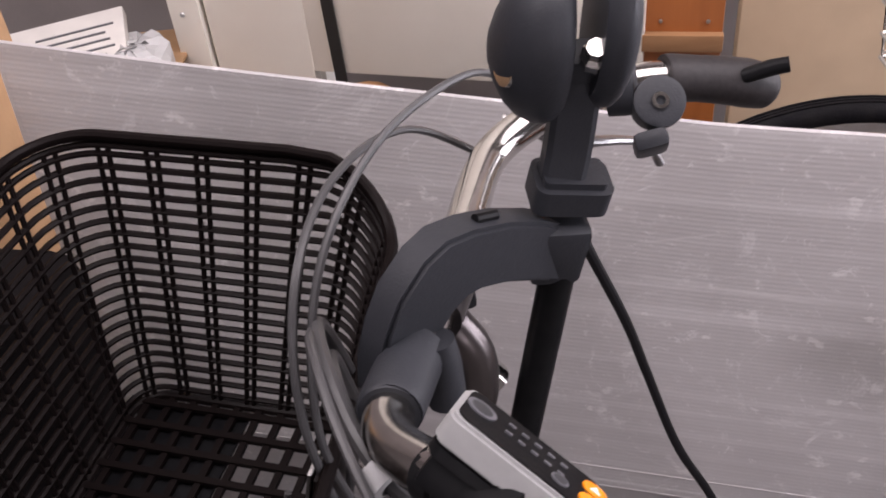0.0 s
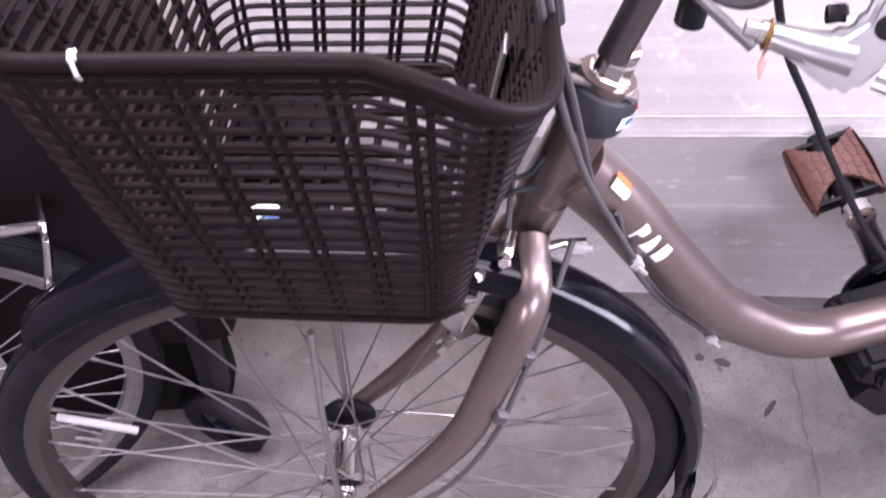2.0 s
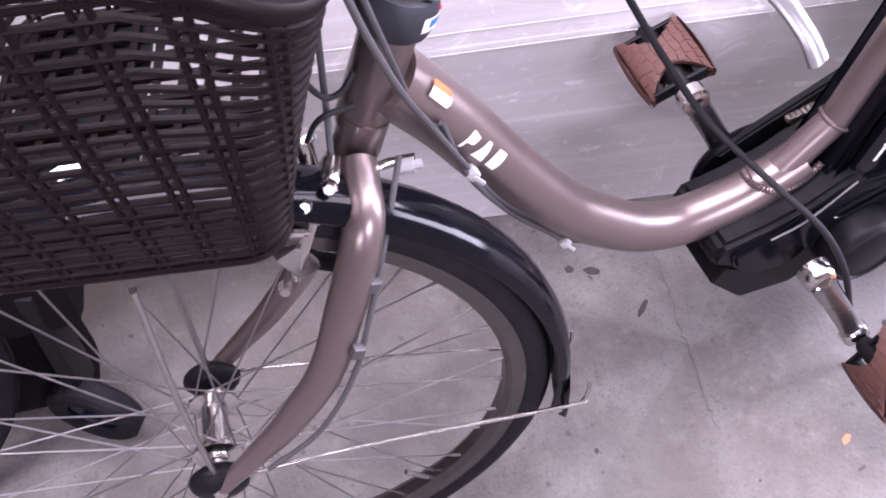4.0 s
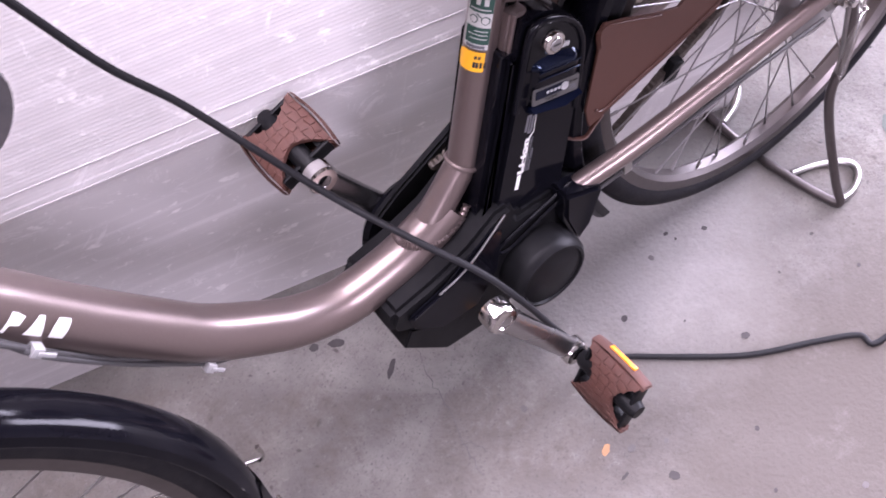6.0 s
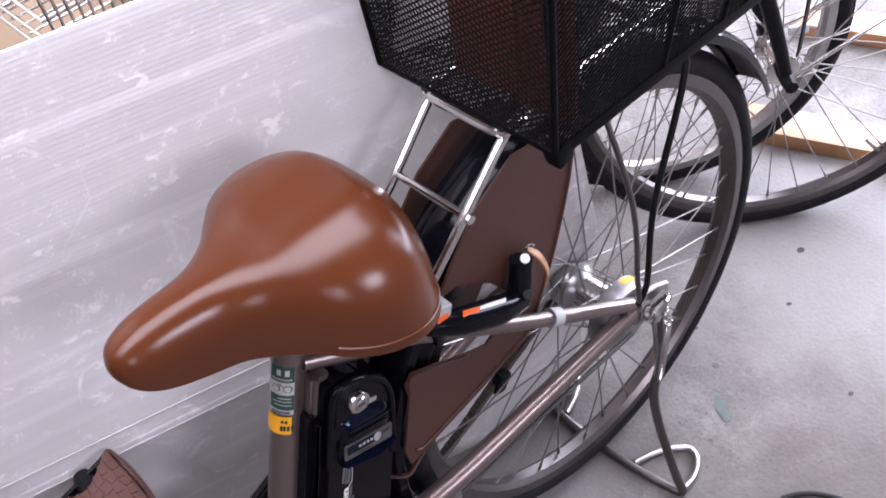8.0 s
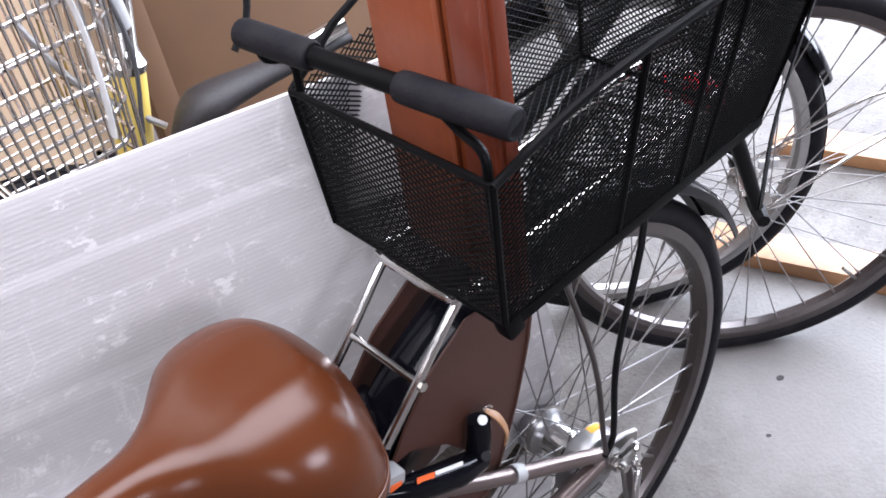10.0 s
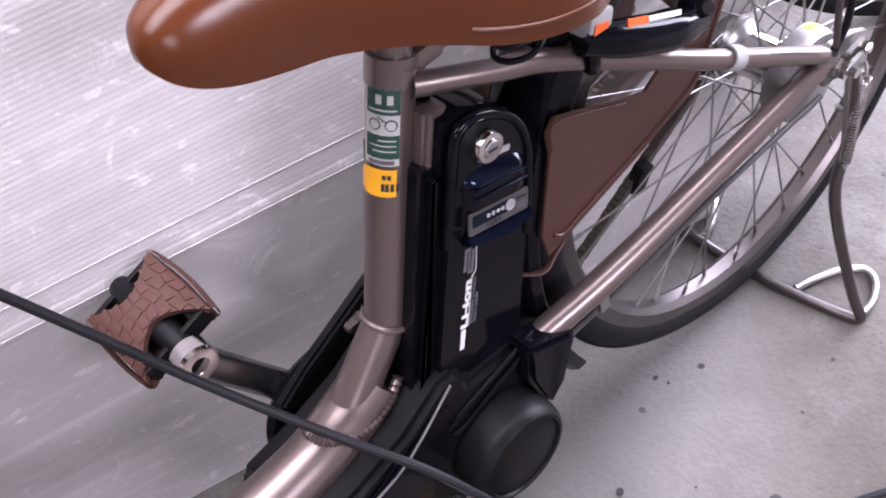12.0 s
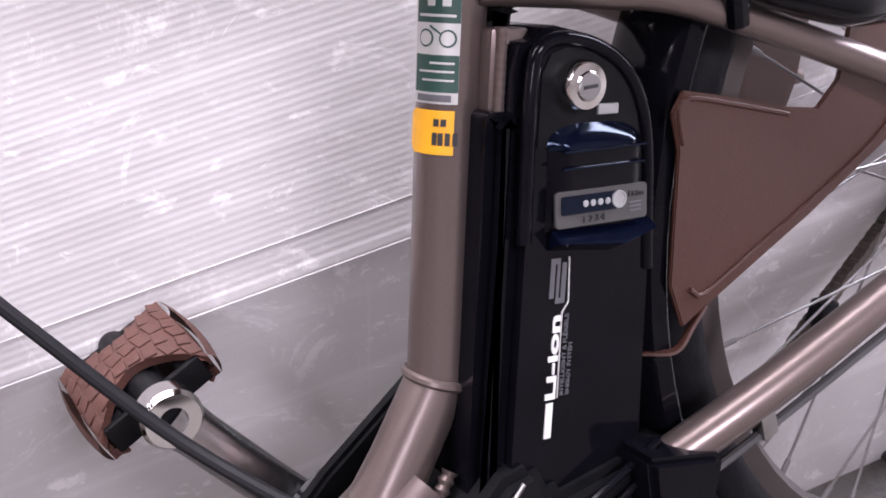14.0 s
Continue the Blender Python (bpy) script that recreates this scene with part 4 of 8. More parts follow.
# ---------------------------------------------------------------- wheels
def wheel(name, owner, m, r, rim_mat, tyre_mat=RUBBER, n_spokes=36, hub_r=0.016, hub_w=0.034, flange=0.024, hub_mat=CHROME, label="", spoke_mat=SPOKE, width=0.0175, rim_drop=0.045, drum=0.0):
    """A spoked wheel in the x-z plane of m, its axle along y. The rim carries tyre, hub and spokes."""
    rr = r - 2 * width + 0.004
    rim = part(name, Shape().lathe([(-0.0135, rr + 0.004), (-0.0145, rr), (-0.0135, rr - 0.010), (-0.007, rr - 0.0155), (0.007, rr - 0.0155), (0.0135, rr - 0.010), (0.0145, rr), (0.0135, rr + 0.004), (0.010, rr - 0.004), (-0.010, rr - 0.004)], (0, 0, 0), (0, 1, 0), 72, closed=True).moved(m), rim_mat, owner, label)
    prof = []
    for k in range(16):
        a = 2 * math.pi * k / 16
        prof.append((width * 1.0 * math.cos(a), r - width + width * math.sin(a) * (1.0 if math.sin(a) > 0 else 0.92)))
    part("tyre", Shape().lathe(prof, (0, 0, 0), (0, 1, 0), 96, closed=True).moved(m), tyre_mat, rim, "black rubber tyre")
    tr = Shape()
    for yy in (-0.006, 0.0, 0.006):
        tr.lathe([(yy - 0.0016, r - 0.0012), (yy - 0.0012, r + 0.0008), (yy + 0.0012, r + 0.0008), (yy + 0.0016, r - 0.0012)], (0, 0, 0), (0, 1, 0), 96)
    part("tread", tr.moved(m), tyre_mat, rim)
    hw = hub_w
    part("hub", Shape().lathe([(-hw - 0.016, 0.0), (-hw - 0.016, 0.005), (-hw - 0.006, 0.006), (-hw - 0.006, 0.010), (-hw - 0.001, 0.011), (-hw, flange), (-hw + 0.004, flange), (-hw + 0.007, hub_r), (hw - 0.007, hub_r), (hw - 0.004, flange), (hw, flange), (hw + 0.001, 0.011), (hw + 0.006, 0.010), (hw + 0.006, 0.006), (hw + 0.016, 0.005), (hw + 0.016, 0)], (0, 0, 0), (0, 1, 0), 28).moved(m), hub_mat, rim, "metal hub")
    if drum:
        part("brake_drum", Shape().lathe([(-hw - 0.030, 0.0), (-hw - 0.030, drum * 0.75), (-hw - 0.026, drum * 0.94), (-hw - 0.018, drum), (-hw - 0.004, drum), (-hw - 0.002, drum * 0.9), (-hw - 0.001, 0)], (0, 0, 0), (0, 1, 0), 32).moved(m), ALLOY, rim, "silver brake drum")
        part("drum_sticker", Shape().lathe([(-hw - 0.016, drum + 0.0004), (-hw - 0.006, drum + 0.0004)], (0, 0, 0), (0, 1, 0), 6, arc=(10, 38)).moved(m), YELLOW, rim)
    r0, r1 = flange - 0.003, rr - 0.014
    sm = None
    for i in range(n_spokes):
        side = 1 if i % 2 else -1
        a1 = radians(360 * i / n_spokes + 2)
        a0 = a1 + radians(62) * (1 if (i // 2) % 2 else -1)
        p0 = Vector((r0 * math.cos(a0), side * (hw - 0.002), r0 * math.sin(a0)))
        p1 = Vector((r1 * math.cos(a1), side * 0.003, r1 * math.sin(a1)))
        d = p1 - p0
        if sm is None:
            L = d.length
            sm = mesh_of("spoke", Shape().tube([(0, 0, 0), (0, 0, L - 0.014)], 0.00105, 6, 0).tube([(0, 0, L - 0.014), (0, 0, L + 0.004)], 0.0019, 6, 0), spoke_mat)
        z = d.normalized()
        x = Vector((0, 1, 0)).cross(z).normalized()
        y = z.cross(x)
        mm = Matrix(((x.x, y.x, z.x, p0.x), (x.y, y.y, z.y, p0.y), (x.z, y.z, z.z, p0.z), (0, 0, 0, 1)))
        ob = new("spoke", sm)
        ob.parent = rim
        ob.matrix_parent_inverse = Matrix.Identity(4)
        ob.matrix_basis = m @ mm
    part("valve", Shape().tube([(0, 0, rr - 0.05), (0, 0, rr - 0.012)], 0.003, 8, 0).moved(m @ Matrix.Rotation(radians(140), 4, "Y")), STEEL, rim)
    return rim


def fender(name, owner, m, r, a0, a1, w, mat, label="", drop=0.016, n=48, flap=None):
    """A mudguard: a curved channel along an arc in the x-z plane, with a little thickness."""
    cs = [(-w, -drop), (-w * 0.93, -drop * 0.45), (-w * 0.7, -drop * 0.12), (-w * 0.35, 0.0), (0, 0.0015), (w * 0.35, 0.0), (w * 0.7, -drop * 0.12), (w * 0.93, -drop * 0.45), (w, -drop)]
    cs = cs + [(a * 0.97, b - 0.0016) for a, b in reversed(cs)]
    v, f = [], []
    for i in range(n + 1):
        a = radians(a0 + (a1 - a0) * i / n)
        for y, h in cs:
            v.append(((r + h) * math.cos(a), y, (r + h) * math.sin(a)))
    c = len(cs)
    for i in range(n):
        for k in range(c):
            l = (k + 1) % c
            f.append([i * c + k, i * c + l, (i + 1) * c + l, (i + 1) * c + k])
    f.append(list(range(c)))
    f.append(list(range(n * c + c - 1, n * c - 1, -1)))
    return part(name, Shape().add(v, f).moved(m), mat, owner, label)


wheel("front_wheel", bike, TF, FWR, RIM, label="steel rim of the front wheel", hub_r=0.013, hub_w=0.030)
TR = Matrix.Translation((0.563, -0.006, 0.327))
rwheel = wheel("rear_wheel", bike, TR, 0.315, RIM, label="steel rim of the rear wheel", hub_r=0.022, hub_w=0.030, flange=0.034, hub_mat=CHROME, drum=0.046)
part("hub_shell", Shape().lathe([(0.006, 0.020), (0.014, 0.0235), (0.020, 0.0300), (0.032, 0.0320), (0.040, 0.0305), (0.046, 0.0250), (0.048, 0.0160), (0.048, 0.0)], (0, 0, 0), (0, 1, 0), 36).moved(TR), ALLOY, rwheel, "domed silver gear hub shell")

ffend = fender("front_mudguard", bike, TFS, 0.343, -13, 128, 0.026, GLOSS, "glossy black plastic front mudguard")
fl = Shape()
# the mud flap: a dark tongue that tapers below the stay
v, f = [], []
for i, (a, w, rr_) in enumerate(((-6, 0.029, 0.345), (-12, 0.030, 0.348), (-17, 0.024, 0.355), (-21.5, 0.004, 0.363))):
    for y, k in ((-w, 0.004), (0, 0.0), (w, 0.004)):
        for t in (0, 0.0025):
            v.append(((rr_ - k * 2 + t) * math.cos(radians(a)), y, (rr_ - k * 2 + t) * math.sin(radians(a))))
for i in range(3):
    for k in range(2):
        p = i * 6 + k * 2
        f += [[p, p + 2, p + 8, p + 6], [p + 1, p + 7, p + 9, p + 3]]
    f += [[i * 6, i * 6 + 6, i * 6 + 7, i * 6 + 1], [i * 6 + 4, i * 6 + 5, i * 6 + 11, i * 6 + 10]]
f += [[18, 20, 22, 23, 21, 19]]
part("mud_flap", fl.add(v, f).moved(TFS), BLACK, ffend, "black rubber mud flap")
for sgn in (-1, 1):
    e = [(0.0, sgn * 0.060, 0.004), (0.12, sgn * 0.050, -0.010), (0.332, sgn * 0.037, -0.054), (0.348, sgn * 0.034, -0.057), (0.355, sgn * 0.031, -0.046), (0.356, sgn * 0.030, -0.026)]
    part("stay", Shape().tube(e, 0.0022, 8, 5).moved(TFS), CHROME, ffend, "thin chromed mudguard stay")
    part("basket_strut", Shape().tube([(0.0, sgn * 0.058, 0.008), (0.012, sgn * 0.062, 0.16), (0.030, sgn * 0.064, 0.315)], 0.0030, 8, 3).moved(TF), STEEL, ffend)
part("axle_nut", Shape().lathe([(-0.072, 0), (-0.072, 0.006), (-0.064, 0.0105), (-0.056, 0.0105), (-0.056, 0)], (0, 0, 0), (0, 1, 0), 6).moved(TF), CHROME, bike, angle=20)
for sgn in (-1, 1):
    part("fork_end_cover", Shape().ball((0, sgn * 0.056, 0), 0.029, 18, (1, 0.5, 0.9)).moved(TF), BLACK, fork, "black plastic fork end cover")
part("spoke_reflector", Shape().box((0.075, 0.006, 0.007), Matrix.Translation((-0.215, -0.004, 0.115)) @ pose(0, 0, 0, 0, 28, 0), 0.002).moved(TF), CLEAR, bike, "clear spoke reflector")

fender("rear_mudguard", bike, TR, 0.345, 205, 22, 0.030, GLOSS, "glossy black rear mudguard")

# front brake: caliper with chromed arms, pad holders and adjusting bolt
cal = part("brake_caliper", Shape().tube([(-0.398, -0.030, 0.640), (-0.408, -0.050, 0.640), (-0.424, -0.058, 0.628), (-0.438, -0.060, 0.600), (-0.449, -0.058, 0.572), (-0.456, -0.054, 0.548)], [0.0065, 0.0080, 0.0085, 0.0080, 0.0085, 0.0065], 12, 5, flat=0.55), CHROME, bike, "chromed front brake caliper")
part("caliper_arm", Shape().tube([(-0.408, -0.006, 0.634), (-0.416, 0.016, 0.622), (-0.420, 0.026, 0.595), (-0.418, 0.022, 0.560), (-0.415, 0.016, 0.535)], [0.0065, 0.0078, 0.0080, 0.0075, 0.0065], 10, 5, flat=0.6).moved(FS), CHROME, cal)
for p, q, rr_, ll in (((-0.408, -0.058, 0.645), (-0.2, -0.8, 0.5), 0.0062, 0.010), ((-0.428, -0.062, 0.640), (-0.3, -0.8, 0.5), 0.0062, 0.010), ((-0.424, -0.064, 0.625), (-0.1, -0.9, 0.4), 0.0055, 0.009), ((-0.465, -0.060, 0.550), (-0.2, -0.9, 0.3), 0.0060, 0.010)):
    part("caliper_bolt", Shape().lathe([(0, 0), (0, rr_), (ll * 0.6, rr_), (ll, rr_ * 0.7), (ll, 0)], p, q, 6), CHROME, cal, angle=20)
part("cable_anchor", Shape().lathe([(-0.012, 0), (-0.012, 0.0048), (-0.004, 0.0048), (-0.003, 0.0062), (0.006, 0.0062), (0.007, 0.004), (0.012, 0.004), (0.012, 0)], (-0.444, -0.064, 0.617), (0.80, 0.05, -0.55), 12), CHROME, cal, angle=25)
part("anchor_cable", Shape().tube([(-0.452, -0.062, 0.622), (-0.446, -0.050, 0.660), (-0.430, -0.035, 0.720), (-0.414, -0.020, 0.790)], 0.0024, 8, 5), CABLE, cal)
part("pad_holder", Shape().box((0.020, 0.010, 0.038), basis((-0.449, -0.060, 0.576), (0.93, 0, 0.36), (0, 1, 0)), 0.003), STEEL, cal)
part("brake_pad", Shape().box((0.052, 0.011, 0.014), Matrix.Translation((-0.412, -0.040, 0.528)) @ pose(0, 0, 0, 0, 24, 0), 0.003).moved(FS), BLACK, cal)
part("lamp_bracket", Shape().box((0.020, 0.016, 0.085), Matrix.Translation((-0.436, -0.018, 0.560)), 0.004).moved(FS), BLACK, cal, "black bracket before the fork crown")
for p in ((-0.402, -0.096, 0.560), (-0.430, -0.110, 0.498)):
    part("cable_clip", Shape().box((0.011, 0.009, 0.013), Matrix.Translation(p) @ pose(0, 0, 0, 0, 28, 0), 0.002), CABLE, fork, "grey cable clip on the fork blade")
part("fork_cable", Shape().tube([(-0.352, -0.050, 0.640), (-0.382, -0.082, 0.590), (-0.410, -0.100, 0.530), (-0.440, -0.112, 0.465), (-0.485, -0.118, 0.405), (-0.540, -0.114, 0.365)], 0.0026, 8, 5), CABLE, fork)
for q in (((-0.404, -0.02, 0.721), (-0.392, -0.022, 0.695), (-0.378, -0.022, 0.694), (-0.366, -0.018, 0.704)), ((-0.412, -0.02, 0.655), (-0.402, -0.022, 0.672), (-0.390, -0.022, 0.677), (-0.372, -0.018, 0.672))):
    part("lamp_wire", Shape().tube(q, 0.0024, 8, 5), CORD, fork, "thin black lamp wire")
part("brake_band", Shape().tube([(-0.406, -0.030, 0.622), (-0.380, -0.036, 0.618), (-0.356, -0.034, 0.617), (-0.338, -0.039, 0.618)], 0.0048, 10, 5, flat=0.6).moved(Matrix.Identity(4)), CHROME, cal)
part("adjusting_bolt", Shape().lathe([(0, 0), (0, 0.0065), (0.012, 0.0065), (0.012, 0.0045), (0.018, 0.004), (0.018, 0)], (-0.352, -0.040, 0.615), (0.95, -0.3, 0.1), 10), GREY, cal, angle=25)


# ---------------------------------------------------------------- front basket
def basket_ring(u, n=64):
    """The outline of the front basket at the height share u (0 bottom, 1 rim), as points."""
    hn = 0.134 + (0.1653 - 0.134) * u ** 0.85
    hf = 0.130 + (0.1664 - 0.130) * u ** 0.85
    xr = -0.438 + (-0.370 + 0.438) * u
    xf = -0.650 + (-0.6806 + 0.650) * u
    rad = 0.030 + 0.026 * u
    pts = []
    corners = ((xr - rad, hf - rad, 0), (xf + rad, hf - rad, 90), (xf + rad, -hn + rad, 180), (xr - rad, -hn + rad, 270))
    for cx, cy, a0 in corners:
        for k in range(n // 8 + 1):
            a = radians(a0 + 90 * k / (n // 8))
            pts.append((cx + rad * math.cos(a), cy + rad * math.sin(a)))
    # the back wall is set a little askew
    pts = [(x - 0.091 * y * max(0.0, (x - xf) / (xr - xf)), y) for x, y in pts]
    # even out the straights
    out = []
    for i, p in enumerate(pts):
        q = pts[(i + 1) % len(pts)]
        d = math.hypot(q[0] - p[0], q[1] - p[1])
        m = max(1, int(d / 0.03))
        for k in range(m):
            out.append((p[0] + (q[0] - p[0]) * k / m, p[1] + (q[1] - p[1]) * k / m))
    return out


def rim_z(x, y):
    """The rim dips towards the stem and stands a little higher on the near side."""
    t = min(1.0, max(0.0, (x + 0.456) / 0.125))
    return 0.9192 - 0.067 * t * t * (3 - 2 * t) - 0.030 * y


def basket_point(x, y, u):
    return (x, y, 0.655 + (rim_z(x, y) - 0.655) * u)


BS = Matrix.Translation(PIVOT + Vector((0.0095, -0.0177, 0.006))) @ Matrix.Rotation(radians(-16.7), 4, "Z") @ Matrix.Translation(-PIVOT)
fbasket = part("front_basket", Shape().tube([basket_point(x, y, 1.0) for x, y in basket_ring(1.0)], 0.0046, 10, 1, closed=True, flat=1.15).moved(BS), BASKET, bike, "dark brown plastic front basket with a rounded rim")
for du, rr_ in ((0.968, 0.0030), (0.938, 0.0027)):
    part("rim_band", Shape().tube([basket_point(x * 1.0, y, du) for x, y in basket_ring(du)], rr_, 8, 1, closed=True).moved(BS), BASKET, fbasket)
NSLAT = 19
for i in range(NSLAT):
    u = 0.035 + 0.86 * i / (NSLAT - 1)
    part("slat", Shape().tube([basket_point(x, y, u) for x, y in basket_ring(u)], 0.0029, 6, 1, closed=True, flat=0.8).moved(BS), BASKET, fbasket)


def ring_at(u, s):
    """The point at the share s of the way round."""
    r = basket_ring(u)
    L = [0.0]
    for a, b in zip(r, r[1:] + r[:1]):
        L.append(L[-1] + math.hypot(b[0] - a[0], b[1] - a[1]))
    t = s % 1.0 * L[-1]
    for i in range(len(r)):
        if L[i + 1] >= t:
            k = (t - L[i]) / max(1e-9, L[i + 1] - L[i])
            b = r[(i + 1) % len(r)]
            return (r[i][0] + (b[0] - r[i][0]) * k, r[i][1] + (b[1] - r[i][1]) * k)


NRIB = 28
for i in range(NRIB):
    for off in (-0.0038, 0.0038):
        pts = []
        for k in range(7):
            u = 0.0 + 0.97 * k / 6
            x, y = ring_at(u, (i + 0.5) / NRIB + off)
            pts.append(basket_point(x, y, u))
        part("rib", Shape().tube(pts, 0.0024, 6, 1).moved(BS), BASKET, fbasket)
bot = basket_ring(0.0)
part("bottom_edge", Shape().tube([(x, y, 0.655) for x, y in bot], 0.0045, 8, 1, closed=True).moved(BS), BASKET, fbasket)
for k in range(10):
    x = -0.438 - 0.212 * (k + 0.5) / 10
    part("bottom_bar", Shape().box((0.006, 0.258, 0.005), Matrix.Translation((x, 0, 0.654))).moved(BS), BASKET, fbasket)
for k in range(11):
    y = -0.132 + 0.262 * (k + 0.5) / 11
    part("bottom_bar", Shape().box((0.212, 0.006, 0.005), Matrix.Translation((-0.544 - 0.050 * y, y, 0.6565))).moved(BS), BASKET, fbasket)
part("bottom_plate", Shape().box((0.100, 0.250, 0.004), Matrix.Translation((-0.592, 0, 0.6485)), 0.001).moved(BS), BLACK, fbasket, "black carrier plate under the basket")
# stiff plate and bracket at the back of the basket, towards the stem
part("back_plate", Shape().box((0.004, 0.110, 0.165), Matrix.Translation((-0.400, 0, 0.755)) @ pose(0, 0, 0, 0, 13, 0), 0.0015).moved(BS), BASKET, fbasket, "dark stiffening plate at the back of the basket")
part("back_bracket", Shape().box((0.003, 0.020, 0.120), Matrix.Translation((-0.408, -0.030, 0.760)) @ pose(0, 0, 0, 0, 13, 0), 0.001).moved(BS), STEEL, fbasket)
part("lower_bracket", Shape().box((0.09, 0.035, 0.018), Matrix.Translation((-0.50, 0.0, 0.643)), 0.004).box((0.03, 0.03, 0.10), Matrix.Translation((-0.470, 0.0, 0.600)) @ pose(0, 0, 0, 0, -20, 0), 0.004).moved(BS), BLACK, fbasket, "black lamp and basket bracket")
tie_at = BS @ Vector(basket_point(*ring_at(1.0, 0.588), 1.0)) + Vector((0, 0, 0.004))
part("cable_tie", Shape().box((0.005, 0.008, 0.004), Matrix.Translation(tie_at), 0.001).tube([tie_at + Vector((0, -0.004, 0.004)), tie_at + Vector((0.001, -0.010, -0.004)), tie_at + Vector((0.0, -0.004, -0.012))], 0.0013, 6, 3), LAMPGREY, fbasket, "clear plastic tie on the basket rim")
# the small white and blue tag lying in the basket
tag = thing("paper_tag", "small pale blue and white tag lying in the basket", "tag", tuple(BS @ Vector((-0.585, -0.06, 0.659))))
part("card", Shape().box((0.020, 0.012, 0.0015), BS @ Matrix.Translation((-0.590, -0.04, 0.6605)) @ pose(0, 0, 0, 8, 6, 40)), WHITE, tag)
part("corner", Shape().box((0.012, 0.010, 0.0016), BS @ Matrix.Translation((-0.583, -0.052, 0.661)) @ pose(0, 0, 0, 10, 4, 70)), BLUE, tag)

# ---------------------------------------------------------------- handlebar
RAISE = Matrix.Translation((-0.014, -0.023, 0.019))


def bar_piece(name, shape, mat, parent=None, label="", angle=35):
    """A part that sits on the handlebar, which stands higher and nearer than the fork's own line."""
    return part(name, shape.moved(RAISE), mat, parent, label, angle)


BAR_L = [(-0.086, -0.268, 0.938), (-0.140, -0.230, 0.953), (-0.190, -0.193, 0.963), (-0.225, -0.165, 0.960), (-0.255, -0.144, 0.949), (-0.277, -0.123, 0.939), (-0.287, -0.099, 0.934), (-0.287, -0.050, 0.932)]
BAR_R = [(-0.108, 0.274, 0.938), (-0.140, 0.254, 0.951), (-0.190, 0.230, 0.961), (-0.232, 0.207, 0.958), (-0.262, 0.186, 0.950), (-0.284, 0.159, 0.941), (-0.291, 0.125, 0.936), (-0.288, 0.055, 0.933)]
bar = bar_piece("handlebar", Shape().tube(BAR_L + [(-0.286, 0, 0.932)] + BAR_R[::-1], 0.0124, 18, 8).moved(FS), CHROME, bike, "chromed swept handlebar")
bar_piece("stem", Shape().lathe([(-0.010, 0.0), (-0.010, 0.0111), (0.074, 0.0111), (0.074, 0.0)], HEAD, AX, 20).tube([head(0.055), head(0.078), FS @ Vector((-0.270, 0, 0.892)), FS @ Vector((-0.284, 0, 0.915)), FS @ Vector((-0.286, 0, 0.932))], 0.0122, 14, 4).lathe([(-0.022, 0), (-0.022, 0.0165), (0.022, 0.0165), (0.022, 0)], FS @ Vector((-0.286, 0, 0.932)), FS.to_3x3() @ Vector((0, 1, 0)), 20), STEM, bike, "dark metal handlebar stem")


def bar_point(t, side=BAR_L):
    q = spline(side, 16)
    i = t * (len(q) - 1)
    a, b = q[int(i)], q[min(len(q) - 1, int(i) + 1)]
    return a.lerp(b, i - int(i))


for side in (BAR_L, BAR_R):
    g = [bar_point(t, side) for t in (0.0, 0.02, 0.08, 0.14, 0.20, 0.25, 0.262)]
    grip = bar_piece("grip", Shape().tube(g, [0.013, 0.0165, 0.0178, 0.0172, 0.0165, 0.0172, 0.0165], 20, 6).moved(FS), GRIP, bar, "dark brown rubber grip")


bar_piece("bar_end_peg", Shape().tube([(-0.066, 0.206, 0.930), (-0.048, 0.203, 0.937), (-0.036, 0.200, 0.9405)], [0.0055, 0.0060, 0.0055], 14, 3), BLACK, bar, "black rubber peg at the end of the bar")


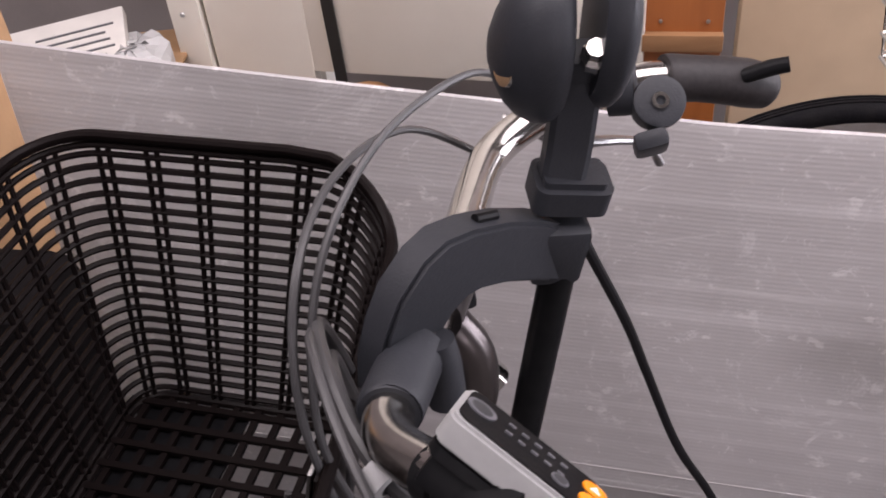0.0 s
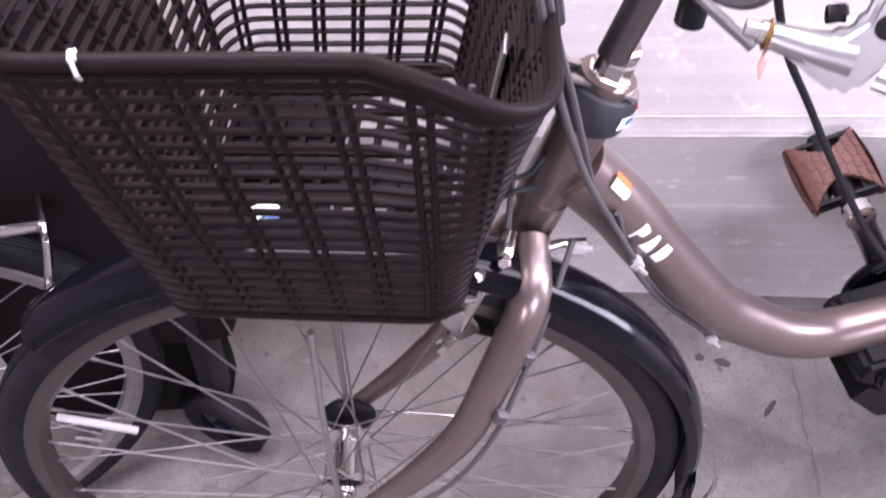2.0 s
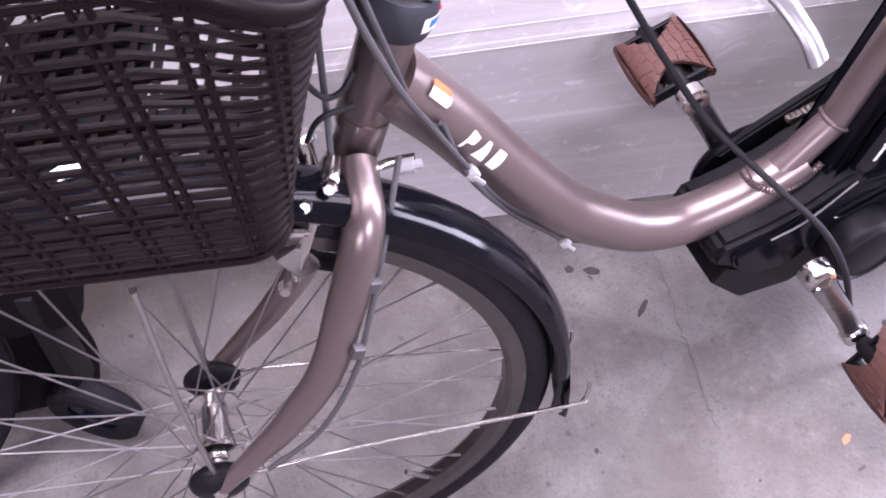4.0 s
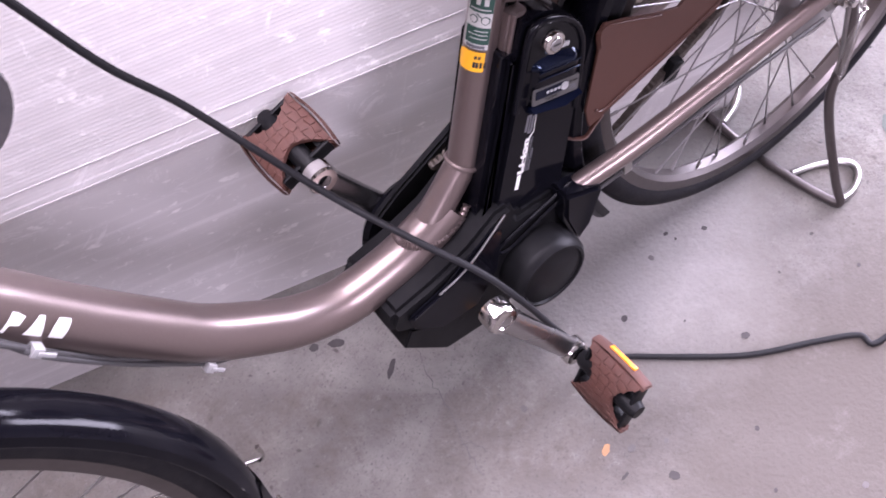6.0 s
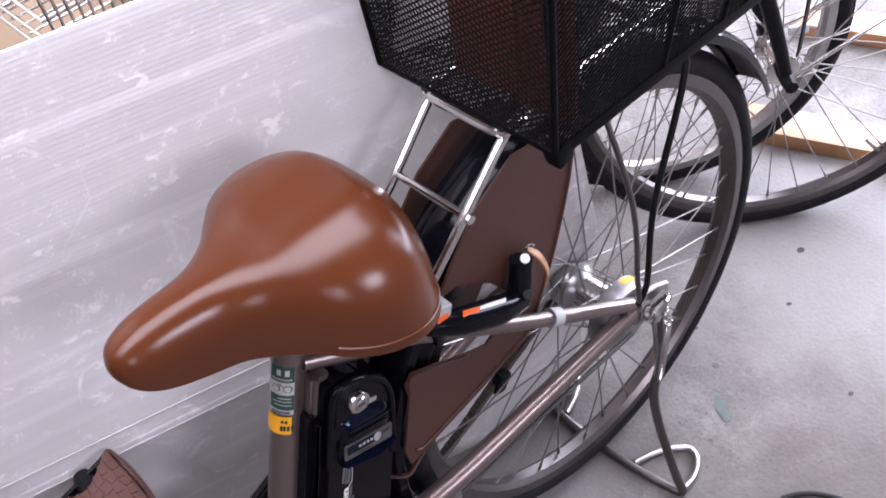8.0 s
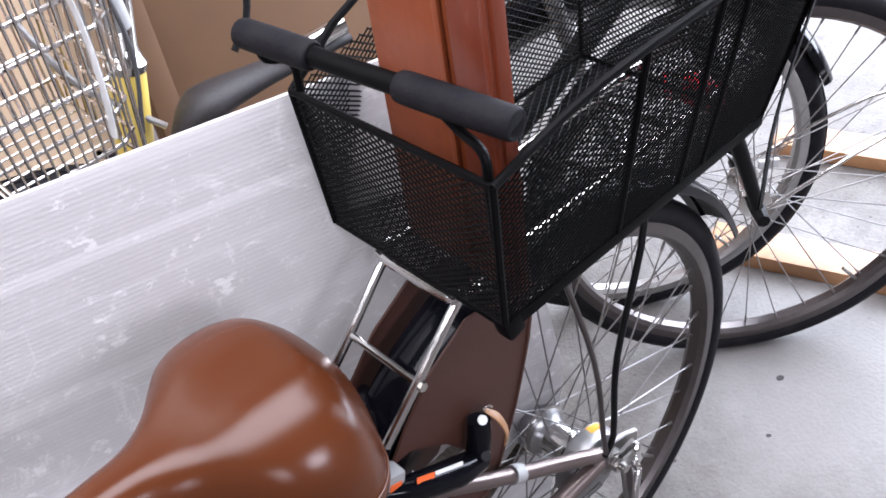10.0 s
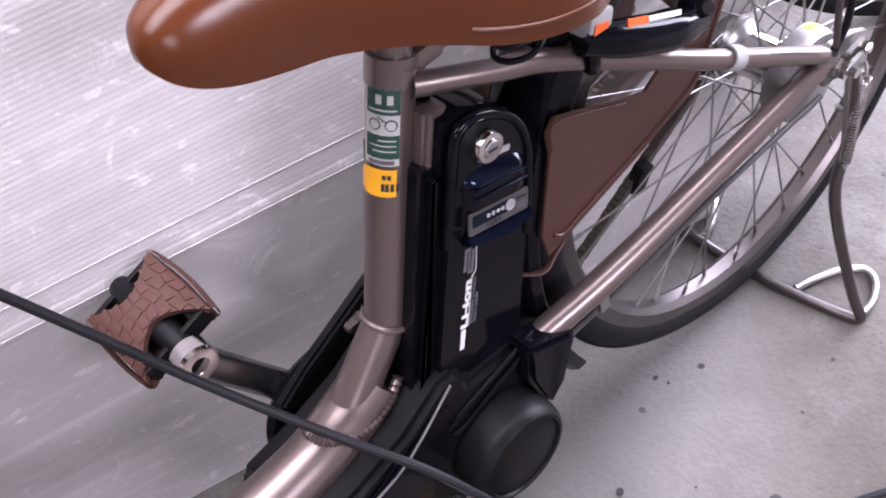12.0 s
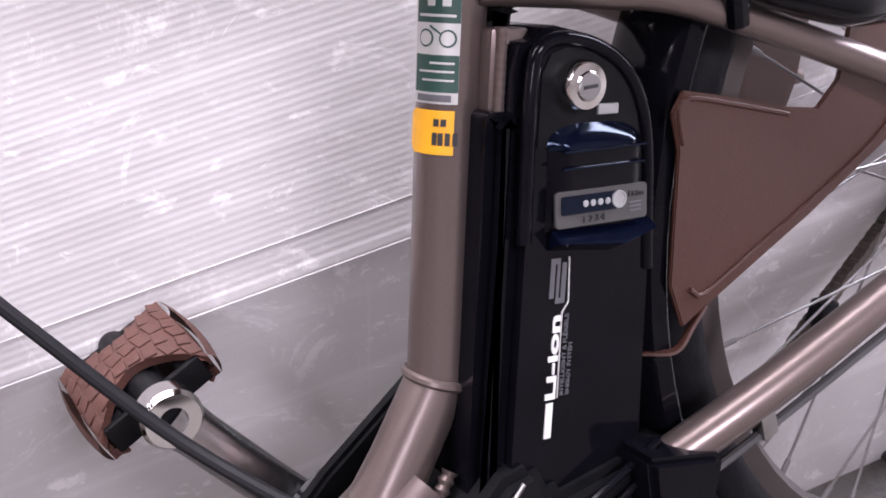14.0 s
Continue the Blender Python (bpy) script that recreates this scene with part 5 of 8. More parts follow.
def lever(m, near):
    """Alloy brake lever: clamp band, pierced body, long blade with a rounded tip. Given as world points of the near side."""
    c0 = FS @ bar_point(0.29)
    at = basis(Vector((-0.2773, -0.2282, 0.9732)) - RAISE.translation, (0.9481, -0.3039, 0.0937), (0.0447, 0.4191, 0.9068))
    horned = [(0.0078, 0.0450), (0.0016, 0.0294), (-0.0040, 0.0131), (-0.0084, 0.0028), (-0.0165, -0.0022), (-0.0275, -0.0005), (-0.0405, 0.0030), (-0.0428, -0.0013), (-0.0405, -0.0068), (-0.0273, -0.0195), (-0.0181, -0.0270), (-0.0103, -0.0266), (-0.0011, -0.0182), (0.0034, -0.0103), (0.0092, 0.0019), (0.0144, 0.0208), (0.0235, 0.0420)]
    body = bar_piece("brake_lever", Shape().plate(horned[::-1], at, 0.011, 0.0032).moved(m), ALLOY, bar, "silver alloy brake lever", angle=60)
    bar_piece("cable_horn", Shape().tube([at @ Vector((-0.012, -0.013, 0)), at @ Vector((-0.028, -0.0075, 0)), at @ Vector((-0.044, -0.0010, 0))], [0.0085, 0.0072, 0.0055], 14, 4).moved(m), ALLOY, body)
    bd = (FS @ bar_point(0.32) - FS @ bar_point(0.26)).normalized()
    bar_piece("clamp_band", Shape().lathe([(-0.011, 0.0112), (-0.011, 0.0150), (0.011, 0.0150), (0.011, 0.0112)], c0, bd, 20).moved(m), ALLOY, body)
    bar_piece("pierced_hole", Shape().lathe([(-0.0062, 0), (-0.0062, 0.0050), (0.0062, 0.0050), (0.0062, 0)], at @ Vector((0, 0, 0)), at.to_3x3() @ Vector((0, 0, 1)), 18).moved(m), BLACK, body, "dark hole in the lever body")
    bar_piece("blade", Shape().tube([(-0.264, -0.212, 0.934), (-0.252, -0.226, 0.931), (-0.243, -0.244, 0.927), (-0.233, -0.264, 0.920), (-0.226, -0.278, 0.908), (-0.222, -0.284, 0.897)], [0.0080, 0.0058, 0.0050, 0.0047, 0.0045, 0.0052], 12, 6, flat=0.7).moved(m), ALLOY, body)
    bar_piece("adjuster", Shape().lathe([(0, 0), (0, 0.0050), (0.004, 0.0050), (0.004, 0.0038), (0.010, 0.0036), (0.010, 0)], at @ Vector((-0.044, -0.001, 0)), at.to_3x3() @ Vector((-0.93, 0.36, 0)), 12).moved(m), STEEL, body, angle=25)
    coil = [at @ Vector((-0.0135 - 0.0009 * k / 4, 0.0035 + 0.0034 * math.sin(k * 1.3), -0.008 + 0.0034 * math.cos(k * 1.3))) for k in range(34)]
    bar_piece("lever_spring", Shape().tube(coil, 0.0008, 6, 2).moved(m), BLACK, body, "small black lever spring")
    if near:
        bar_piece("brass_ring", Shape().lathe([(-0.0012, 0.0055), (0, 0.0068), (0.0012, 0.0055), (0, 0.0050)], at @ Vector((-0.0445, -0.001, 0)), at.to_3x3() @ Vector((-0.93, 0.36, 0)), 20, closed=True), BRASS, body, "thin brass ring")
        bar_piece("lever_tag", Shape().box((0.0010, 0.0085, 0.0120), Matrix.Translation(at @ Vector((-0.0460, -0.0125, 0))) @ pose(0, 0, 0, 0, 8, -20), 0.0003), PINKTAG, body, "small pale pink tag")


lever(Matrix.Identity(4), True)
lever(FAR, False)

# display unit on its bracket beside the grip
d0, d1 = FS @ bar_point(0.60), FS @ bar_point(0.31)
DD = (d1 - d0).normalized()
DC = Vector((-0.2545, -0.1605, 0.9945))
DN = Vector((0.60, 0.22, 0.74)).normalized()
DX = Vector((0.80, -0.44, -0.30))
DX = (DX - DN * DX.dot(DN)).normalized()
DM = basis(DC, DX, DN.cross(DX)) @ Matrix.Scale(0.785, 4)
L_, W_, R_ = 0.045, 0.0195, 0.014
outl = []
for cx, cy, a0 in ((L_ - R_, W_ - R_, 0), (-L_ + R_ * 0.5, W_ - R_ * 0.5, 90), (-L_ + R_ * 0.5, -W_ + R_ * 0.5, 180), (L_ - R_, -W_ + R_, 270)):
    q = R_ if cx > 0 else R_ * 0.5
    outl += [(cx + q * math.cos(radians(a0 + 15 * k)), cy + q * math.sin(radians(a0 + 15 * k))) for k in range(7)]
disp = bar_piece("display_unit", Shape().plate(outl, DM, 0.017, 0.002), GREY, bike, "grey assist display with dark key panel")
bar_piece("key_panel", Shape().plate([(x * 0.93, y * 0.84) for x, y in outl], DM @ Matrix.Translation((0, 0, 0.0088)), 0.0012), BLACK, disp, "dark panel with small keys")
bar_piece("base_case", Shape().plate([(x * 0.97, y * 0.92) for x, y in outl], DM @ Matrix.Translation((0, 0, -0.013)), 0.010, 0.002), BLACK, disp)


def disc(name, x, y, r, mat, h=0.0098, seg=20, sq=1.0):
    bar_piece(name, Shape().plate([(x + r * math.cos(2 * math.pi * k / seg), y + sq * r * math.sin(2 * math.pi * k / seg)) for k in range(seg)], DM @ Matrix.Translation((0, 0, h)), 0.001), mat, disp)


disc("power_key", -0.033, 0.002, 0.0085, GREYPRINT, sq=0.75)
disc("power_key", -0.033, 0.002, 0.0062, DARKGREY, 0.0100, sq=0.75)
for yy in (-0.0065, 0.0065):
    disc("mode_key", 0.034, yy, 0.0072, AMBER, sq=0.8)
    bar_piece("key_arrow", Shape().plate([(0.031, yy - 0.002), (0.037, yy - 0.002), (0.034, yy + 0.003)], DM @ Matrix.Translation((0, 0, 0.0103)), 0.0006), WHITE, disp)
disc("lamp_key", 0.016, -0.007, 0.0050, GREYPRINT, sq=0.8)
disc("lamp_key", 0.016, -0.007, 0.0038, DARKGREY, 0.0100, sq=0.8)
for i in range(5):
    for j in range(2):
        bar_piece("print_bar", Shape().box((0.0042, 0.0016, 0.0008), DM @ Matrix.Translation((-0.016 + 0.0078 * i, -0.001 + 0.009 * j, 0.0098))), GREYPRINT, disp)
mount = Shape().box((0.055, 0.022, 0.020), DM @ Matrix.Translation((-0.012, -0.004, -0.027)), 0.004)
bar_piece("mount", mount, BLACK, disp)
bar_piece("mount_band", Shape().lathe([(-0.019, 0.0112), (-0.019, 0.0180), (-0.015, 0.0195), (0.015, 0.0195), (0.019, 0.0180), (0.019, 0.0112)], d0.lerp(d1, 0.62), DD, 20), BLACK, disp, "black plastic mount round the bar")
bar_piece("mount_band", Shape().lathe([(-0.006, 0.0112), (-0.006, 0.0138), (0.006, 0.0138), (0.006, 0.0112)], d0.lerp(d1, 0.20), DD, 20), BLACK, disp)
bar_piece("mount_screw", Shape().ball(d0.lerp(d1, 0.36) + Vector((-0.004, -0.014, 0.004)), 0.0045, 10), CHROME, disp)

# cable loops in front of the bar; they pass the back of the basket and run down the head tube
far_lever_end = FAR @ Vector((-0.306, -0.158, 0.932))
loops = (
    ("brake_cable", [tuple(far_lever_end), (-0.300, 0.140, 0.955), (-0.342, 0.070, 0.972), (-0.362, 0.000, 0.955), (-0.366, -0.040, 0.890), (-0.360, -0.056, 0.800), (-0.346, -0.058, 0.720), (-0.322, -0.046, 0.650), (-0.296, -0.034, 0.578)], 0.0027),
    ("brake_cable", [(-0.298, -0.169, 0.921), (-0.316, -0.140, 0.934), (-0.336, -0.096, 0.950), (-0.352, -0.040, 0.950), (-0.358, 0.010, 0.900), (-0.366, 0.015, 0.800), (-0.388, -0.010, 0.690), (-0.400, -0.030, 0.630)], 0.0027),
    ("shift_cable", [(-0.225, 0.175, 0.962), (-0.262, 0.130, 0.996), (-0.315, 0.070, 0.992), (-0.350, 0.005, 0.955), (-0.360, -0.040, 0.880), (-0.350, -0.050, 0.790), (-0.338, -0.046, 0.700)], 0.0025),
    ("display_wire", [(-0.276, -0.128, 0.955), (-0.292, -0.132, 0.930), (-0.310, -0.118, 0.926), (-0.330, -0.090, 0.938), (-0.346, -0.045, 0.944), (-0.354, 0.000, 0.925), (-0.350, 0.020, 0.870), (-0.345, 0.020, 0.790), (-0.340, 0.016, 0.730)], 0.0042),
    ("display_wire", [(-0.266, -0.142, 0.955), (-0.284, -0.142, 0.924), (-0.302, -0.126, 0.920), (-0.324, -0.098, 0.930), (-0.340, -0.055, 0.938), (-0.348, -0.005, 0.900), (-0.344, 0.002, 0.810)], 0.0036),
)
def follow(p):
    """Cable points move with the bar at the top and not at all at the headset."""
    k = min(1.0, max(0.0, (p[2] - 0.72) / 0.17))
    return Vector(p) + k * RAISE.translation


for nm, pts, r in loops:
    pts = [follow(p) for p in pts]
    part(nm, Shape().tube(pts, r, 8, 8), CABLE, bike, "grey sheathed control cable")
bar_piece("cable_clip", Shape().lathe([(-0.006, 0.006), (-0.006, 0.0115), (0.006, 0.0115), (0.006, 0.006)], (-0.316, -0.114, 0.934), (-0.6, 0.75, 0.25), 16), LAMPGREY, bike, "pale plastic cable clip")

# ---------------------------------------------------------------- saddle
def saddle():
    """Broad sprung saddle: narrow nose, quick flare to a round wide back, deep skirt and piping."""
    # along, half width, top height, lower edge
    prof = ((0.000, 0.002, 0.698, 0.694), (0.001, 0.006, 0.7025, 0.690), (0.006, 0.016, 0.7115, 0.6825), (0.016, 0.0235, 0.7175, 0.675), (0.032, 0.028, 0.7215, 0.667), (0.055, 0.031, 0.7225, 0.659), (0.080, 0.0345, 0.7215, 0.652), (0.103, 0.041, 0.7195, 0.646), (0.122, 0.052, 0.7185, 0.642), (0.140, 0.068, 0.7190, 0.639), (0.160, 0.086, 0.7205, 0.635), (0.182, 0.098, 0.7225, 0.631), (0.206, 0.1035, 0.7235, 0.627), (0.230, 0.102, 0.7225, 0.622), (0.252, 0.093, 0.7180, 0.618), (0.270, 0.077, 0.7095, 0.615), (0.282, 0.056, 0.6970, 0.6145), (0.289, 0.033, 0.6820, 0.617), (0.292, 0.010, 0.6620, 0.622))
    prof = [(a if a < 0.08 else 0.08 + (a - 0.08) * 0.875, b * (1.0 if a < 0.1 else 1.05), c + 0.013 * min(1, max(0, (a - 0.09) / 0.08)) * min(1, max(0, (0.291 - a) / 0.04)), d) for a, b, c, d in prof]
    x0 = 0.052
    n = 24
    P = [Vector((a, b, c)) for a, b, c, d in prof]
    Q = [Vector((a, b, d)) for a, b, c, d in prof]
    st = [(p.x, p.y, p.z, q.z) for p, q in zip(spline(P, 4), spline(Q, 4))]
    v, f = [], []
    for s, w, zt, zb in st:
        w = max(w, 0.003)
        for k in range(n + 1):
            a = math.pi * k / n
            c, sn = math.cos(a), math.sin(a)
            y = -w * (abs(c) ** 0.80) * (1 if c > 0 else -1)
            if y > 0:
                y *= 1 + 0.08 * min(1, s / 0.1) + 0.17 * math.exp(-((s - 0.120) / 0.050) ** 2)
            dip = -0.0045 * max(0, 1 - (y / 0.035) ** 2) * min(1, max(0, (s - 0.08) / 0.08)) * min(1, max(0, (0.27 - s) / 0.05))
            v.append((x0 + s - 0.005 * max(0, 1 - s / 0.09), y, zb + (zt - zb) * max(sn, 0) ** 0.70 + dip))
        for k in range(1, n):
            a = math.pi * k / n
            c = math.cos(a)
            y = w * (abs(c) ** 0.80) * (1 if c > 0 else -1)
            v.append((x0 + s - 0.005 * max(0, 1 - s / 0.09), y * 0.90, zb - 0.001 + min(0.014, 0.35 * (zt - zb)) * math.sin(a) ** 0.5))
    m = 2 * n
    for i in range(len(st) - 1):
        for k in range(m):
            l = (k + 1) % m
            f.append([i * m + k, i * m + l, (i + 1) * m + l, (i + 1) * m + k])
    f.append(list(range(m)))
    f.append([(len(st) - 1) * m + k for k in range(m - 1, -1, -1)])
    ob = part("saddle", Shape().add(v, f), TAN, bike, "smooth tan brown vinyl saddle", angle=70)
    back = [q for q in st if q[0] > 0.140]
    for sgn in (-1, 1):
        part("piping", Shape().tube([(x0 + s, -sgn * max(w, 0.002) * 1.002, zb + 0.011) for s, w, zt, zb in back], 0.0014, 8, 1), TAN, ob)
        part("spring", Shape().tube([(x0 + 0.19 + 0.016 * math.cos(t * 0.9), sgn * 0.055 + 0.016 * math.sin(t * 0.9), 0.585 + 0.0016 * t) for t in range(28)], 0.0022, 6, 2), BLACK, ob)
    part("rail", Shape().tube([(0.085, 0.0, 0.670), (0.15, 0.022, 0.640), (0.22, 0.024, 0.632), (0.27, 0.045, 0.632)], 0.0035, 8, 4).tube([(0.085, 0.0, 0.670), (0.15, -0.022, 0.640), (0.22, -0.024, 0.632), (0.27, -0.045, 0.632)], 0.0035, 8, 4), STEEL, ob)
    return ob


saddle()
part("seat_post", Shape().lathe([(0.0, 0.0), (0.0, 0.0135), (0.055, 0.0135), (0.055, 0.0)], SEAT1 - SDIR * 0.01, SDIR, 24), BRONZE, bike, "bronze seat post")
part("seat_clamp", Shape().lathe([(-0.010, 0.0), (-0.010, 0.0170), (0.010, 0.0170), (0.010, 0.0)], SEAT1 - SDIR * 0.004, SDIR, 24).box((0.022, 0.03, 0.014), Matrix.Translation((0.205, 0, 0.592)), 0.003), BRONZE, bike)

# ---------------------------------------------------------------- battery
GAUGE = material("gauge_print", (0.065, 0.063, 0.062), 0.4, 0.2, vary=0.1)
BX = Vector((SDIR.z, 0, -SDIR.x))
BM = basis((0.152, -0.0, 0.328), BX, SDIR)
BM = Matrix(((BX.x, SDIR.x, 0, 0.150), (BX.y, SDIR.y, -1, 0.0), (BX.z, SDIR.z, 0, 0.340), (0, 0, 0, 1)))


def rounded(x0, x1, y0, y1, radii, n=6):
    out = []
    for cx, cy, a0, r in ((x1, y1, 0, radii[0]), (x0, y1, 90, radii[1]), (x0, y0, 180, radii[2]), (x1, y0, 270, radii[3])):
        sx, sy = (-1 if cx == x1 else 1), (-1 if cy == y1 else 1)
        out += [(cx + sx * r + r * math.cos(radians(a0 + 90 * k / n)), cy + sy * r + r * math.sin(radians(a0 + 90 * k / n))) for k in range(n + 1)]
    return out


batt = part("battery", Shape().plate([(-0.040, -0.030), (0.0605, -0.022), (0.0575, 0.026), (0.0540, 0.091), (0.0475, 0.150), (0.0405, 0.178), (0.0335, 0.1925), (0.026, 0.2025), (0.016, 0.2105), (-0.002, 0.2190), (-0.0188, 0.2220), (-0.032, 0.2195), (-0.0385, 0.212), (-0.040, 0.200)], BM, 0.080, 0.007), GLOSS, bike, "glossy black battery pack behind the seat tube")
part("battery_rail", Shape().plate(rounded(-0.052, -0.036, -0.030, 0.182, (0.002, 0.004, 0.002, 0.002)), BM, 0.072, 0.007), GLOSS, batt, "smooth black rail shell beside the seat tube")
part("top_cap", Shape().plate([(-0.052, 0.170), (-0.036, 0.170), (-0.030, 0.224), (-0.014, 0.229), (-0.030, 0.232), (-0.048, 0.226)], BM @ Matrix.Translation((0, 0, -0.012)), 0.046, 0.006), BLACK, batt)
face = BM @ Matrix.Translation((0.0, 0.0, 0.0402))


def on_face(u, v, h=0.0):
    return tuple(face @ Vector((u, v, h)))


# raised carrying arch round the lock, with a broad rounded section
arch = [(-0.0335, 0.120), (-0.0350, 0.170), (-0.0345, 0.203), (-0.0300, 0.2130), (-0.0185, 0.2165), (-0.0020, 0.2145), (0.0140, 0.2075), (0.0260, 0.1965), (0.0345, 0.1810), (0.0395, 0.160), (0.0430, 0.130), (0.0465, 0.100)]
part("handle_arch", Shape().tube([on_face(u, v, -0.0005) for u, v in arch], 0.0036, 12, 8), GLOSS, batt)
part("recess", Shape().plate([(-0.0300, 0.166), (-0.0300, 0.200), (-0.0255, 0.2095), (-0.0170, 0.2125), (-0.0020, 0.2105), (0.0110, 0.2045), (0.0220, 0.1940), (0.0300, 0.1800), (0.0325, 0.166)], face, 0.0010), BLACK, batt, "matt black recess round the lock")
lock = part("battery_lock", Shape().lathe([(-0.004, 0), (-0.004, 0.0120), (0.0060, 0.0120), (0.0085, 0.0108), (0.0090, 0.0072), (0.0100, 0.0066), (0.0100, 0)], on_face(-0.0100, 0.1955, 0.001), (0, -1, 0), 32), CHROME, batt, "round chromed key lock")
part("lock_face", Shape().lathe([(0, 0), (0, 0.0064), (0.0004, 0.0060), (0.0004, 0)], on_face(-0.0100, 0.1955, 0.0110), (0, -1, 0), 24), ALLOY, lock)
part("keyhole", Shape().box((0.0080, 0.0016, 0.0012), face @ Matrix.Translation((-0.0100, 0.1955, 0.0114)) @ pose(0, 0, 0, 0, 0, 8)), INK, lock)
part("lock_tab", Shape().box((0.0125, 0.0050, 0.002), face @ Matrix.Translation((0.0100, 0.1838, 0.001)) @ pose(0, 0, 0, 0, 0, 2), 0.0005), GREY, batt)

# the front below the lock: a rounded shoulder, two ribs, a gauge and an upward ledge
crest = [(-0.0255, 0.1680), (-0.0225, 0.1730), (-0.0130, 0.1768), (0.0018, 0.1782), (0.0160, 0.1778), (0.0270, 0.1752), (0.0335, 0.1695)]
cu = [Vector((u, v, 0)) for u, v in crest]
cu = spline(cu, 4)
v, f = [], []
for k, q in enumerate(cu):
    t = k / (len(cu) - 1)
    foot = Vector((-0.0235 + 0.0555 * t, 0.1645 + 0.0025 * t, 0))
    for j in range(7):
        w = j / 6
        p = q.lerp(foot, w)
        v.append(on_face(p.x, p.y, 0.0075 * math.sin(w * math.pi / 2) * min(1, 6 * t + 0.1, 6 * (1 - t) + 0.1)))
for k in range(len(cu) - 1):
    for j in range(6):
        q = k * 7 + j
        f.append([q, q + 1, q + 8, q + 7])
part("shoulder", Shape().add(v, f), NAVY, batt, "rounded dark shoulder under the lock, tinted blue for sky reflection", angle=60)
front = Shape()
v, f = [], []
for j in range(9):
    t = j / 8
    for i in range(11):
        w = i / 10
        u = -0.0235 + 0.0015 * (1 - t) + (0.0575 + 0.002 * (1 - t)) * w
        edge = min(1.0, 9 * w, 9 * (1 - w)) ** 0.5
        v.append(on_face(u, 0.1250 + (0.0395 + 0.0025 * w) * t, (0.0030 + 0.0045 * t ** 0.7) * edge))
for j in range(8):
    for i in range(10):
        q = j * 11 + i
        f.append([q, q + 1, q + 12, q + 11])
part("front_panel", front.add(v, f), GLOSS, batt, "glossy black battery front", angle=50)
for v0, v1 in ((0.1645, 0.1670), (0.1565, 0.1585)):
    part("rib", Shape().tube([on_face(-0.0200 + 0.0505 * k / 6, v0 + (v1 - v0) * k / 6, 0.0078) for k in range(7)], 0.0008, 6, 2), NAVY, batt)
ledge = Shape().add([on_face(*q) for q in ((-0.0210, 0.1262, 0.0035), (0.0220, 0.1265, 0.0035), (0.0405, 0.1295, 0.0015), (0.0420, 0.1240, 0.0095), (0.0190, 0.1185, 0.0125), (-0.0200, 0.1212, 0.0110), (-0.0200, 0.1155, 0.0), (0.0190, 0.1120, 0.0), (0.0420, 0.1180, 0.0))], [[0, 1, 4, 5], [1, 2, 3, 4], [5, 4, 7, 6], [4, 3, 8, 7], [0, 5, 6], [2, 8, 3]])
part("ledge", ledge, NAVY, batt, "dark upward ledge of the battery front, tinted blue for sky reflection", angle=15)
lab = face @ Matrix.Translation((0.0068, 0.1375, 0.0062)) @ pose(0, 0, 0, -5, 0, 2.0)
part("gauge_panel", Shape().plate(rounded(-0.0285, 0.0285, -0.0088, 0.0088, (0.002,) * 4), lab, 0.0016), GAUGE, batt, "silver charge gauge panel")
part("gauge_window", Shape().plate(rounded(-0.0255, 0.0130, -0.0025, 0.0065, (0.001,) * 4), lab @ Matrix.Translation((0, 0, 0.0011)), 0.0008), NAVY, batt)
for k in range(4):
    part("charge_lamp", Shape().lathe([(0, 0), (0, 0.0018), (0.0006, 0.0014), (0.0006, 0)], lab @ Vector((-0.0110 + 0.0046 * k, 0.0020, 0.0014)), lab.to_3x3() @ Vector((0, 0, 1)), 12), GREY, batt)
part("gauge_button", Shape().lathe([(0, 0), (0, 0.0044), (0.0012, 0.0044), (0.0012, 0.0036), (0.0006, 0.0034), (0.0006, 0)], lab @ Vector((0.0095, 0.0022, 0.0014)), lab.to_3x3() @ Vector((0, 0, 1)), 24), GREY, batt)
writing("1 2 3 4", 0.0050, lab @ Matrix.Translation((-0.0130, -0.0072, 0.0012)), INK, batt, "gauge_digits")
writing("Li-ion", 0.0044, lab @ Matrix.Translation((0.0160, 0.0025, 0.0012)), INK, batt, "gauge_lettering")
for k in range(3):
    part("print_bar", Shape().box((0.0080, 0.0008, 0.0004), lab @ Matrix.Translation((0.0205, -0.0005 - 0.0020 * k, 0.0012))), GREYPRINT, batt)


def fitted_writing(text, u0, u1, v0, v1, mat, name, bold=0.0):
    """Letters that read upwards on the battery's side, filling the field u0..u1 across and v0..v1 along."""
    ob = writing(text, 0.01, Matrix.Identity(4), mat, batt, name, bold=bold)
    xs, ys = [q.co.x for q in ob.data.vertices], [q.co.y for q in ob.data.vertices]
    sx_, sy_ = (v1 - v0) / (max(xs) - min(xs)), (u1 - u0) / (max(ys) - min(ys))
    m = face @ Matrix.Translation((u1, v0, 0.0003)) @ Matrix.Rotation(radians(90), 4, "Z") @ Matrix.Diagonal((sx_, sy_, 1, 1)) @ Matrix.Translation((-min(xs), -min(ys), 0))
    ob.data.transform(m)
    return ob


